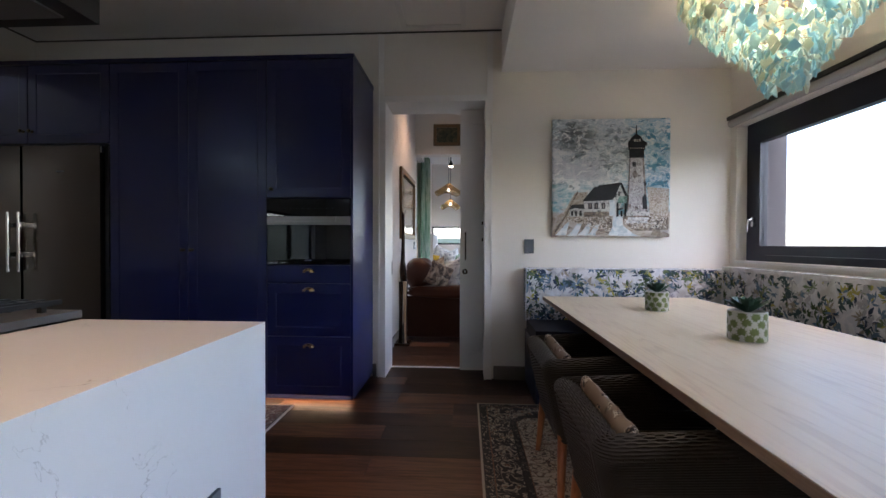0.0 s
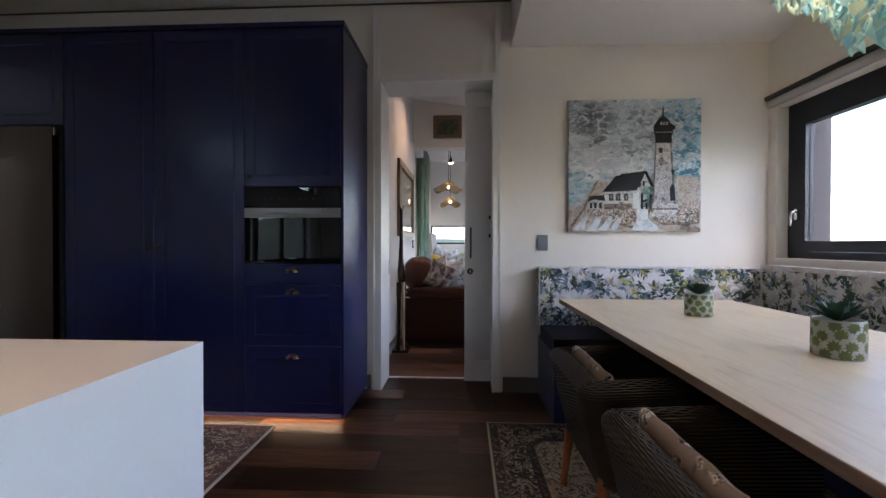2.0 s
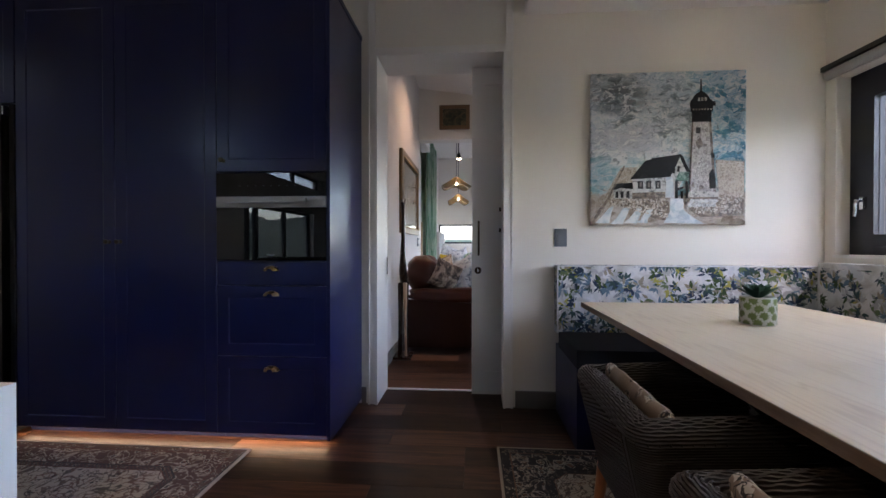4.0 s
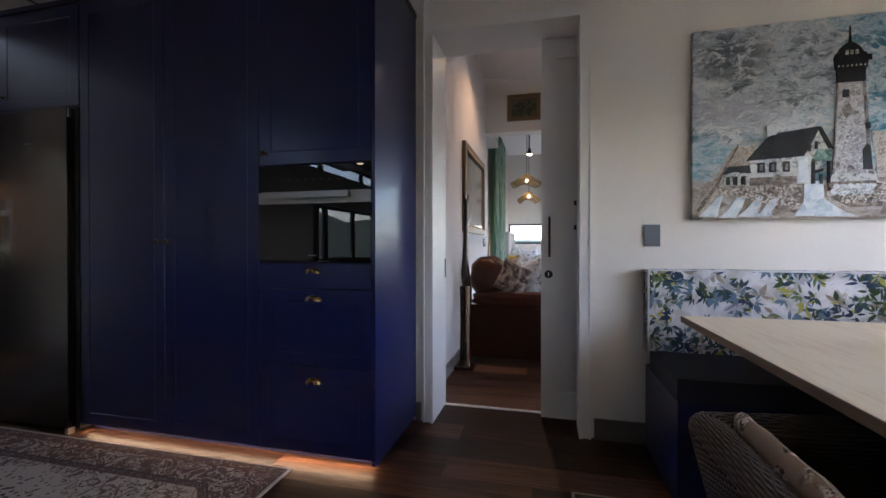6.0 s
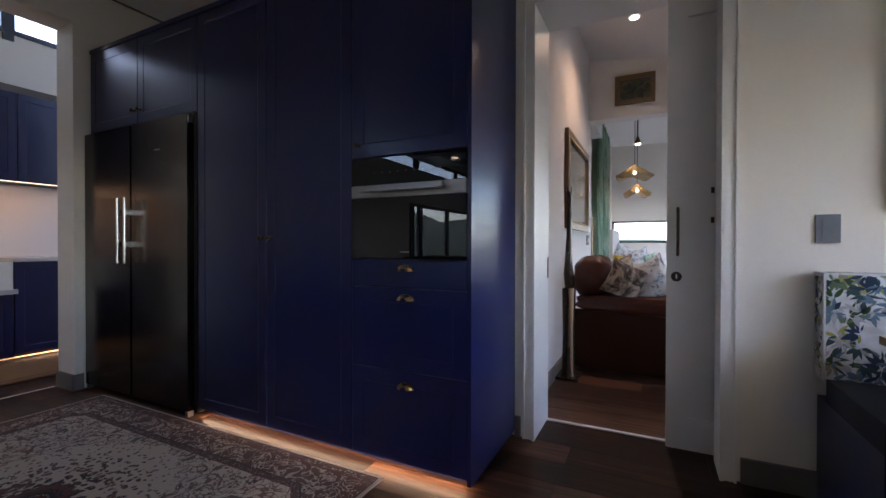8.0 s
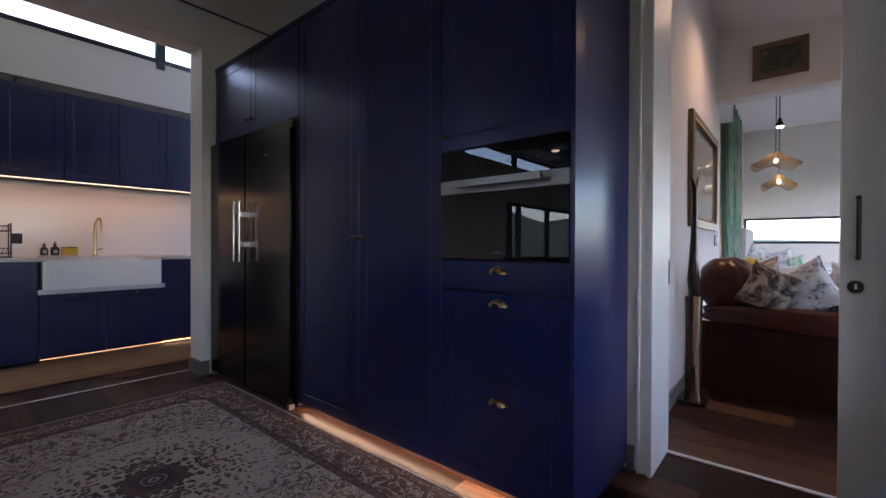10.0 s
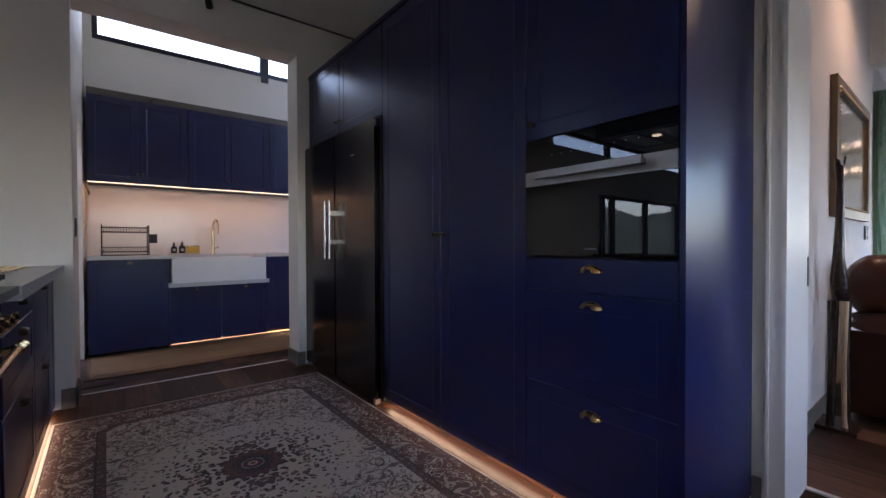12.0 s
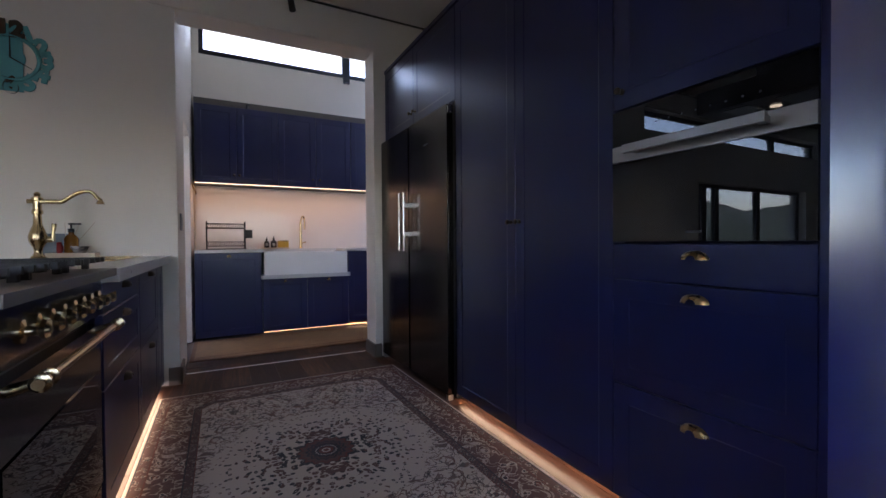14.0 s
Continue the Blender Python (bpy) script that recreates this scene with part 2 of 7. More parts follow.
M["leather"] = plain("cognac_leather", (0.056, 0.0140, 0.0058), 0.30, var=0.4, scale=5, fine=160, bump=0.25, depth=0.002, Specular_IOR_Level=0.35)
# the cognac leather at half brightness: shade of the sofa's front in the colour
M["leather_shaded"] = plain("shaded_cognac_leather", (0.028, 0.0070, 0.0031), 0.4, var=0.3, scale=5, fine=160, bump=0.25, depth=0.002, Specular_IOR_Level=0.2)
M["seat_navy"] = plain("dark_navy_upholstery", (0.016, 0.018, 0.030), 0.75, var=0.2, fine=400, bump=0.2)
M["linen"] = plain("grey_linen", (0.36, 0.34, 0.31), 0.9, var=0.12, fine=400, bump=0.3)
M["sheet"] = plain("white_bed_linen", (0.74, 0.73, 0.72), 0.85, var=0.05, scale=8, bump=0.2)


def curtain_cloth():
    n = Net("sea_green_curtain")
    p = n.coords((9, 9, 1.2))
    wash = n.noise(p, 1.5, 4, 0.65, 0.8)
    col = n.ramp(wash, [(0.34, (0.11, 0.25, 0.16)), (0.46, (0.24, 0.38, 0.26)), (0.56, (0.50, 0.58, 0.46)), (0.68, (0.27, 0.42, 0.32))])
    n.bump(n.noise(p, 60, 2), 0.2, 0.001)
    return n.done(col, 0.8, 0.0)


M["curtain"] = curtain_cloth()
M["cladding"] = plain("grey_cladding", (0.066, 0.060, 0.060), 0.8, var=0.25, scale=5, bump=0.3)
M["switch"] = plain("slate_switch_plate", (0.13, 0.145, 0.165), 0.4, var=0.08)
M["teal"] = plain("turquoise_painted_metal", (0.09, 0.33, 0.36), 0.5, var=0.25, scale=14)
M["amber"] = plain("amber_bottle", (0.20, 0.075, 0.008), 0.1, var=0.2)
M["dark_bottle"] = plain("dark_bottle", (0.018, 0.017, 0.02), 0.2)
M["yellow"] = plain("mustard_tin", (0.48, 0.30, 0.015), 0.4)
M["red_cloth"] = plain("red_bristle", (0.32, 0.025, 0.02), 0.8, var=0.3, fine=300, bump=0.3)
M["tray"] = plain("pale_wood_tray", (0.52, 0.40, 0.29), 0.5, var=0.2)
M["soil"] = plain("dark_soil", (0.02, 0.014, 0.009), 0.95, var=0.4, fine=200, bump=0.6)
M["succulent"] = plain("succulent_green", (0.022, 0.062, 0.032), 0.35, var=0.5, scale=20)
M["pot_white"] = plain("cream_ceramic", (0.46, 0.46, 0.39), 0.35, var=0.05)
M["pot_green"] = plain("leaf_print_green", (0.125, 0.165, 0.040), 0.4, var=0.25, scale=60)
M["grass"] = plain("hill_grass", (0.035, 0.050, 0.020), 0.95, var=0.4, scale=0.05, fine=1.2, bump=0.2)


def woven_shade():
    n = Net("woven_lampshade")
    p = n.coords()
    grain = n.noise(p, 90, 2)
    return n.done(n.mix(grain, (0.16, 0.12, 0.055), (0.30, 0.23, 0.11)), 0.6, 0.0, Alpha=n.f("MULTIPLY_ADD", grain, 0.5, 0.40))


M["cane"] = woven_shade()
M["taupe"] = plain("taupe_board_and_gap_shade", (0.09, 0.075, 0.06), 0.6)
M["mat_edge"] = plain("brown_woven_edge", (0.10, 0.046, 0.020), 0.9, var=0.4, scale=20, fine=220, bump=0.4)
M["mat_tan"] = plain("tan_woven_runner", (0.17, 0.092, 0.038), 0.9, var=0.55, scale=16, fine=220, bump=0.4)


def fabric_base():
    n = Net("floral_cotton")
    p = n.coords()
    wash = n.noise(p, 9, 3, 0.6, 0.6)
    weave = n.noise(p, 700, 1)
    col = n.ramp(wash, [(0.36, (0.50, 0.48, 0.46)), (0.46, (0.62, 0.61, 0.61)), (0.54, (0.72, 0.71, 0.72)), (0.62, (0.58, 0.59, 0.62))])
    n.bump(weave, 0.2, 0.0006)
    return n.done(col, 0.85)


M["floral"] = fabric_base()
PRINT = []
for i, c in enumerate([(0.026, 0.048, 0.095), (0.050, 0.085, 0.030), (0.040, 0.080, 0.085), (0.40, 0.36, 0.085), (0.42, 0.41, 0.43), (0.13, 0.20, 0.28), (0.30, 0.26, 0.20), (0.14, 0.19, 0.09)]):
    PRINT.append(plain("leaf_print", c, 0.85, var=0.3, scale=25, fine=300, bump=0.0))


def cushion_print():
    n = Net("tan_script_fabric")
    p = n.coords()
    blot = n.f("ABSOLUTE", n.f("SUBTRACT", n.noise(p, 22, 2, 0.5, 1.6), 0.5))
    patch = n.step(n.noise(p, 8, 2), 0.46, 0.50)
    ink = n.f("MULTIPLY", n.step(blot, 0.05, 0.02), patch)
    fill = n.f("MULTIPLY", n.step(n.noise(p, 30, 2, 0.5, 1.0), 0.48, 0.52), patch)
    col = n.mix(n.f("MULTIPLY", fill, 0.9), (0.24, 0.18, 0.13), (0.60, 0.54, 0.44))
    col = n.mix(n.f("MULTIPLY", ink, 0.95), col, (0.02, 0.018, 0.018))
    n.bump(n.noise(p, 500, 1), 0.3, 0.0008)
    return n.done(col, 0.9)


M["cushion"] = cushion_print()


def persian(name, hx, hy, edge, ground, red, navy, field, medallion=True, fine=1.0):
    """A woven rug with stacked borders, a scrolling field and a medallion, mirrored about both axes."""
    n = Net(name)
    p = n.coords()
    x, y, _ = n.split(p)
    u, v = n.f("ABSOLUTE", x), n.f("ABSOLUTE", y)
    d = n.f("MINIMUM", n.f("SUBTRACT", hx, u), n.f("SUBTRACT", hy, v))
    q = n.join(u, v, 0.0)
    warp = n.v("ADD", q, n.v("SCALE", (0.05, 0.07, 0), n.noise(q, 9, 2)))
    fl = n.cells(warp, 19 * fine)
    fl2 = n.cells(n.v("ADD", warp, (3.1, 1.7, 0)), 40 * fine)
    tint = n.split(n.cells(warp, 19 * fine, "Color"))
    vine = n.f("ABSOLUTE", n.f("SUBTRACT", n.noise(q, 9 * fine, 1, 0.5, 2.4), 0.5))
    vine2 = n.f("ABSOLUTE", n.f("SUBTRACT", n.noise(n.v("ADD", q, (5, 2, 0)), 12 * fine, 1, 0.5, 2.0), 0.5))
    bloom = n.ramp(fl, [(0.0, field), (0.10, red), (0.22, navy), (0.30, field), (0.36, ground)], "CONSTANT")
    small = n.ramp(fl2, [(0.0, red), (0.16, navy), (0.30, field), (0.42, ground)], "CONSTANT")
    # field
    line = n.f("MAXIMUM", n.step(vine, 0.046, 0.026), n.f("MULTIPLY", n.step(vine2, 0.036, 0.016), 0.9))
    bud = n.f("MULTIPLY", n.step(fl, 0.24, 0.18), n.f("GREATER_THAN", tint[0], 0.30))
    inner = n.mix(n.f("MULTIPLY", line, 0.85), field, n.mix(tint[1], navy, red))
    inner = n.mix(n.f("MULTIPLY", bud, 0.85), inner, n.mix(n.step(fl, 0.07, 0.12), red, navy))
    inner = n.mix(n.f("MULTIPLY", n.f("MULTIPLY", n.step(fl2, 0.17, 0.12), n.step(vine, 0.10, 0.05)), 0.8), inner, n.mix(tint[2], navy, ground))
    if medallion:
        r = n.v("LENGTH", n.join(x, y))
        th = n.f("ARCTAN2", y, x)
        petal = n.f("ADD", r, n.f("MULTIPLY", n.f("COSINE", n.f("MULTIPLY", th, 16.0)), n.f("MULTIPLY", r, 0.07)))
        med = n.ramp(n.f("MULTIPLY", petal, 4.0), [(0.0, red), (0.05, field), (0.075, red), (0.13, navy), (0.17, edge), (0.185, navy), (0.27, ground), (0.30, navy), (0.34, ground), (0.42, red), (0.47, navy), (0.50, field)], "CONSTANT")
        reach = n.f("MULTIPLY_ADD", n.step(r, 0.12, 0.56), -0.34, 0.58)
        posy = n.step(fl2, reach, n.f("SUBTRACT", reach, 0.06))
        wreath = n.mix(posy, field, n.mix(n.f("GREATER_THAN", tint[1], 0.5), n.mix(n.step(fl2, 0.10, 0.14), edge, navy), n.mix(n.step(fl2, 0.10, 0.14), field, ground)))
        edge_r = n.f("ADD", r, n.f("MULTIPLY_ADD", n.noise(q, 11, 3), 0.14, -0.07))
        inner = n.mix(n.step(edge_r, 0.50, 0.48), inner, wreath)
        inner = n.mix(n.step(petal, 0.126, 0.122), inner, med)
    # borders, with the field's corners cut across
    cut = n.f("MULTIPLY", n.f("SUBTRACT", n.f("ADD", n.f("SUBTRACT", hx, u), n.f("SUBTRACT", hy, v)), 0.20), 0.707)
    din = n.f("MINIMUM", d, cut)
    wave = n.f("SINE", n.f("MULTIPLY", n.f("ADD", u, v), 330.0))
    guard = n.mix(n.f("GREATER_THAN", wave, 0.1), navy, ground)
    border = n.mix(n.step(fl, 0.42, 0.36), ground, bloom)
    border = n.mix(n.f("MULTIPLY", n.step(vine2, 0.05, 0.02), 0.75), border, field)
    border = n.mix(n.f("MULTIPLY", n.step(fl2, 0.26, 0.18), 0.85), border, small)
    fleck = n.mix(n.step(fl2, 0.40, 0.34), ground, small)
    col = n.mix(n.f("GREATER_THAN", d, 0.012), edge, navy)
    col = n.mix(n.f("GREATER_THAN", d, 0.018), col, fleck)
    col = n.mix(n.f("GREATER_THAN", d, 0.058), col, red)
    col = n.mix(n.f("GREATER_THAN", d, 0.064), col, border)
    col = n.mix(n.f("GREATER_THAN", din, 0.195), col, navy)
    col = n.mix(n.f("GREATER_THAN", din, 0.201), col, n.mix(0.5, guard, fleck))
    col = n.mix(n.f("GREATER_THAN", din, 0.232), col, red)
    col = n.mix(n.f("GREATER_THAN", din, 0.236), col, inner)
    worn = n.noise(p, 4, 4)
    pile = n.noise(p, 420, 2)
    col = n.mix(n.f("MULTIPLY", n.f("MULTIPLY", worn, pile), 0.40), col, edge)
    n.bump(pile, 0.5, 0.002)
    return n.done(col, 0.95, 0.0, Specular_IOR_Level=0.15)


M["rug_kitchen"] = persian("kitchen_rug_pile", 1.1275, 0.76, (0.54, 0.48, 0.45), (0.125, 0.070, 0.066), (0.150, 0.050, 0.044), (0.030, 0.038, 0.052), (0.60, 0.53, 0.46), fine=1.05)
M["rug_dining"] = persian("dining_rug_pile", 1.10, 1.60, (0.36, 0.33, 0.28), (0.020, 0.024, 0.036), (0.17, 0.10, 0.07), (0.012, 0.015, 0.026), (0.44, 0.41, 0.35), fine=1.1)


def sea_glass(name, color):
    n = Net(name)
    p = n.coords()
    frost = n.noise(p, 40, 3)
    col = n.mix(frost, tuple(c * 0.8 for c in color), color)
    n.bump(frost, 0.3, 0.002)
    tr = n.t.nodes.new("ShaderNodeBsdfTranslucent")
    n.put(tr.inputs["Color"], col)
    n.done(col, 0.25, 0.0)
    mx = n.t.nodes.new("ShaderNodeMixShader")
    mx.inputs[0].default_value = 0.7
    out = n.t.nodes["Material Output"]
    n.t.links.new(n.b.outputs[0], mx.inputs[1])
    n.t.links.new(tr.outputs[0], mx.inputs[2])
    n.t.links.new(mx.outputs[0], out.inputs[0])
    return n.m


GLASS = [sea_glass("sea_glass_cream", (0.86, 0.88, 0.76)), sea_glass("sea_glass_aqua", (0.64, 0.84, 0.86)), sea_glass("sea_glass_teal", (0.46, 0.74, 0.79)), sea_glass("sea_glass_pale", (0.80, 0.90, 0.87)), sea_glass("sea_glass_blue", (0.50, 0.76, 0.87))]


def painted_sky():
    n = Net("impasto_sea_sky")
    p = n.coords()
    x, _, z = n.split(p)
    q = n.v("ADD", p, n.v("SCALE", (0.10, 0.0, 0.07), n.noise(p, 9, 3)))
    dab = n.noise(n.v("MULTIPLY", q, (13.0, 1, 30.0)), 1.0, 6, 0.75, 0.6)
    area = n.noise(n.v("MULTIPLY", q, (3.2, 1, 5.5)), 1.0, 3, 0.6, 0.4)
    knife = n.cells(n.v("MULTIPLY", q, (11.0, 1, 20.0)), 1.0, "Color")
    flick = n.split(knife)
    stroke = n.f("ADD", n.f("MULTIPLY", area, 0.50), n.f("ADD", n.f("MULTIPLY", dab, 0.60), n.f("MULTIPLY_ADD", flick[0], 0.16, -0.11)))
    stroke2 = n.f("ADD", n.f("MULTIPLY", area, 0.3), n.f("ADD", n.f("MULTIPLY", n.noise(n.v("MULTIPLY", q, (18.0, 1, 30.0)), 1.0, 6, 0.75, 0.5), 0.58), n.f("MULTIPLY_ADD", flick[1], 0.22, -0.05)))
    cloud = n.ramp(stroke, [(0.36, (0.14, 0.16, 0.17)), (0.43, (0.36, 0.41, 0.44)), (0.48, (0.60, 0.66, 0.69)), (0.51, (0.86, 0.87, 0.88)), (0.54, (0.48, 0.57, 0.61)), (0.58, (0.80, 0.83, 0.84)), (0.63, (0.90, 0.90, 0.89))])
    blue = n.ramp(stroke2, [(0.38, (0.06, 0.25, 0.38)), (0.45, (0.18, 0.42, 0.56)), (0.49, (0.72, 0.79, 0.81)), (0.53, (0.27, 0.50, 0.62)), (0.59, (0.78, 0.82, 0.82))])
    sea = n.ramp(stroke2, [(0.36, (0.12, 0.34, 0.43)), (0.45, (0.36, 0.56, 0.60)), (0.50, (0.72, 0.76, 0.75)), (0.54, (0.40, 0.58, 0.62)), (0.64, (0.70, 0.72, 0.70))])
    side = n.step(n.f("ADD", x, n.f("MULTIPLY_ADD", area, 0.8, -0.4)), 0.56, 0.70)
    storm = n.v("LENGTH", n.join(n.f("DIVIDE", n.f("SUBTRACT", x, 0.16), 0.24), n.f("DIVIDE", n.f("SUBTRACT", z, 0.80), 0.15)))
    gloom = n.f("MULTIPLY", n.step(storm, 1.1, 0.3), n.step(dab, 0.46, 0.54))
    cloud = n.mix(n.f("MULTIPLY", gloom, 0.8), cloud, (0.07, 0.075, 0.08))
    top = n.mix(side, cloud, blue)
    ridge = n.noise(n.v("MULTIPLY", q, (17.0, 1, 26.0)), 1.0, 6, 0.72, 0.9)
    lilac = n.f("MULTIPLY", n.step(n.f("ABSOLUTE", n.f("SUBTRACT", z, 0.53)), 0.12, 0.04), n.f("MULTIPLY", n.step(x, 0.50, 0.30), n.step(area, 0.42, 0.52)))
    top = n.mix(n.f("MULTIPLY", lilac, 0.65), top, (0.62, 0.60, 0.65))
    top = n.mix(n.f("MULTIPLY", n.step(ridge, 0.54, 0.58), 0.9), top, (0.90, 0.90, 0.88))
    top = n.mix(n.f("MULTIPLY", n.step(ridge, 0.42, 0.38), 0.7), top, (0.10, 0.13, 0.15))
    low = n.f("ADD", z, n.f("MULTIPLY_ADD", stroke, 0.3, -0.15))
    col = n.mix(n.step(low, 0.45, 0.33), top, sea)
    sand = n.ramp(stroke2, [(0.34, (0.16, 0.11, 0.08)), (0.48, (0.42, 0.34, 0.26)), (0.62, (0.66, 0.60, 0.54))])
    n.bump(n.f("ADD", n.f("ADD", stroke, stroke2), n.f("MULTIPLY", ridge, 0.5)), 1.0, 0.035)
    return n.done(n.mix(n.step(low, 0.24, 0.18), col, sand), 0.45)


M["paint_sky"] = painted_sky()


def dabs(name, stops, scale=40, rough=0.5):
    n = Net(name)
    p = n.coords()
    a = n.noise(p, scale, 4, 0.7, 1.2)
    n.bump(a, 0.6, 0.004)
    return n.done(n.ramp(a, stops), rough)


M["p_tower"] = dabs("painted_tower", [(0.33, (0.10, 0.09, 0.09)), (0.43, (0.30, 0.27, 0.265)), (0.52, (0.46, 0.43, 0.42)), (0.66, (0.70, 0.68, 0.67))], 55)
M["p_black"] = dabs("painted_black", [(0.4, (0.004, 0.004, 0.005)), (0.6, (0.009, 0.009, 0.011)), (0.78, (0.035, 0.036, 0.04))], 25, 0.75)
M["p_house"] = dabs("painted_house", [(0.38, (0.05, 0.05, 0.05)), (0.46, (0.50, 0.48, 0.45)), (0.6, (0.62, 0.60, 0.57))], 30)
M["p_sand"] = dabs("painted_sand", [(0.35, (0.16, 0.11, 0.08)), (0.46, (0.34, 0.27, 0.20)), (0.54, (0.52, 0.45, 0.37)), (0.65, (0.44, 0.40, 0.36))], 70)
M["p_stones"] = dabs("painted_stones", [(0.36, (0.20, 0.15, 0.11)), (0.5, (0.56, 0.48, 0.40)), (0.6, (0.74, 0.70, 0.64))], 60)
M["p_path"] = dabs("painted_path", [(0.35, (0.38, 0.46, 0.50)), (0.5, (0.62, 0.66, 0.68)), (0.65, (0.74, 0.74, 0.73))], 14)
M["p_earth"] = dabs("painted_earth", [(0.38, (0.035, 0.026, 0.020)), (0.5, (0.15, 0.105, 0.075)), (0.62, (0.36, 0.28, 0.21))], 34)
M["p_umber"] = dabs("painted_umber", [(0.38, (0.07, 0.055, 0.05)), (0.5, (0.19, 0.145, 0.125)), (0.62, (0.38, 0.33, 0.30))], 30)
M["p_rock"] = dabs("painted_rock", [(0.36, (0.20, 0.20, 0.20)), (0.5, (0.62, 0.62, 0.61)), (0.62, (0.78, 0.77, 0.75))], 40)
M["p_green"] = dabs("painted_green", [(0.40, (0.02, 0.05, 0.04)), (0.5, (0.12, 0.24, 0.19)), (0.62, (0.32, 0.42, 0.36))], 30)
M["p_old"] = dabs("old_landscape", [(0.3, (0.012, 0.014, 0.010)), (0.45, (0.035, 0.040, 0.022)), (0.58, (0.10, 0.085, 0.04)), (0.72, (0.20, 0.18, 0.12))], 8, 0.55)
M["p_map"] = dabs("faded_print_under_glass", [(0.35, (0.10, 0.095, 0.07)), (0.5, (0.18, 0.165, 0.13)), (0.65, (0.26, 0.245, 0.20))], 5, 0.05)
M["pillow_print"] = dabs("painterly_pillow_fabric", [(0.36, (0.016, 0.015, 0.017)), (0.45, (0.075, 0.060, 0.055)), (0.54, (0.32, 0.25, 0.20)), (0.66, (0.56, 0.50, 0.45))], 7, 0.8)
M["pillow_tan"] = dabs("tan_brushed_pillow", [(0.36, (0.05, 0.035, 0.028)), (0.48, (0.26, 0.19, 0.14)), (0.60, (0.46, 0.39, 0.33))], 9, 0.8)
M["pillow_blue"] = dabs("blue_leaf_pillow", [(0.36, (0.10, 0.13, 0.18)), (0.48, (0.60, 0.61, 0.63)), (0.66, (0.72, 0.71, 0.70))], 14, 0.8)

# ---------------------------------------------------------------- building helpers
ORIGIN = {}


def thing(name, base, label, category, group=""):
    ob = new(name)
    ob.empty_display_size = 0.1
    ob.location = base
    ORIGIN[ob.name] = Vector(base)
    return tagged(ob, label, category, group)


def mesh_of(name, bm, mats, smooth=False):
    me = bpy.data.meshes.new(name)
    bmesh.ops.recalc_face_normals(bm, faces=bm.faces[:])
    bm.to_mesh(me)
    bm.free()
    for m in (mats if isinstance(mats, (list, tuple)) else [mats]):
        me.materials.append(m)
    if smooth:
        for f in me.polygons:
            f.use_smooth = True
        me.set_sharp_from_angle(angle=radians(38))
    return me


def part(name, bm, material, parent, label="", smooth=False, bevel=0.0, seg=1):
    """Links a bmesh in world coordinates as one mesh under a thing or a part."""
    if bevel:
        bmesh.ops.bevel(bm, geom=[e for e in bm.edges if e.is_manifold and e.calc_face_angle(0) > 0.5], offset=bevel, segments=seg, affect="EDGES", profile=0.5, clamp_overlap=True)
    at = ORIGIN[parent.name] if parent else Vector((0, 0, 0))
    bmesh.ops.translate(bm, verts=bm.verts[:], vec=-at)
    ob = new(name, mesh_of(name, bm, material, smooth or bevel > 0))
    ob.parent = parent
    ORIGIN[ob.name] = at
    return tagged(ob, label)


def single(name, bm, material, label, category, base=(0, 0, 0), smooth=False, bevel=0.0, seg=1, kind="", group=""):
    """A thing that is one mesh, with its origin at base."""
    if bevel:
        bmesh.ops.bevel(bm, geom=[e for e in bm.edges if e.is_manifold and e.calc_face_angle(0) > 0.5], offset=bevel, segments=seg, affect="EDGES", profile=0.5, clamp_overlap=True)
    bmesh.ops.translate(bm, verts=bm.verts[:], vec=-Vector(base))
    ob = new(name, mesh_of(name, bm, material, smooth or bevel > 0))
    ob.location = base
    ORIGIN[ob.name] = Vector(base)
    return tagged(ob, label, category, group, kind)


def box(x0, x1, y0, y1, z0, z1, bm=None, mat=0):
    bm = bm or bmesh.new()
    vs = [bm.verts.new((x, y, z)) for z in (z0, z1) for x, y in ((x0, y0), (x1, y0), (x1, y1), (x0, y1))]
    for q in ((3, 2, 1, 0), (4, 5, 6, 7), (0, 1, 5, 4), (1, 2, 6, 5), (2, 3, 7, 6), (3, 0, 4, 7)):
        bm.faces.new([vs[i] for i in q]).material_index = mat
    return bm


def boxes(*bb):
    bm = bmesh.new()
    for b in bb:
        box(*b, bm=bm)
    return bm


def tube(path, radii, sides=8, bm=None, caps=True, mat=0):
    """A round bar along a list of points, with one radius or one a point."""
    bm = bm or bmesh.new()
    pts = [Vector(p) for p in path]
    if not isinstance(radii, (list, tuple)):
        radii = [radii] * len(pts)
    rings = []
    side = None
    for i, p in enumerate(pts):
        d = (pts[min(i + 1, len(pts) - 1)] - pts[max(i - 1, 0)]).normalized()
        if side is None:
            side = d.orthogonal().normalized()
        side = (side - d * side.dot(d)).normalized()
        up = d.cross(side)
        rings.append([bm.verts.new(p + radii[i] * (math.cos(a) * side + math.sin(a) * up)) for a in (2 * math.pi * k / sides for k in range(sides))])
    for a, b in zip(rings, rings[1:]):
        for k in range(sides):
            bm.faces.new((a[k], a[(k + 1) % sides], b[(k + 1) % sides], b[k])).material_index = mat
    if caps:
        bm.faces.new(rings[0][::-1]).material_index = mat
        bm.faces.new(rings[-1]).material_index = mat
    return bm


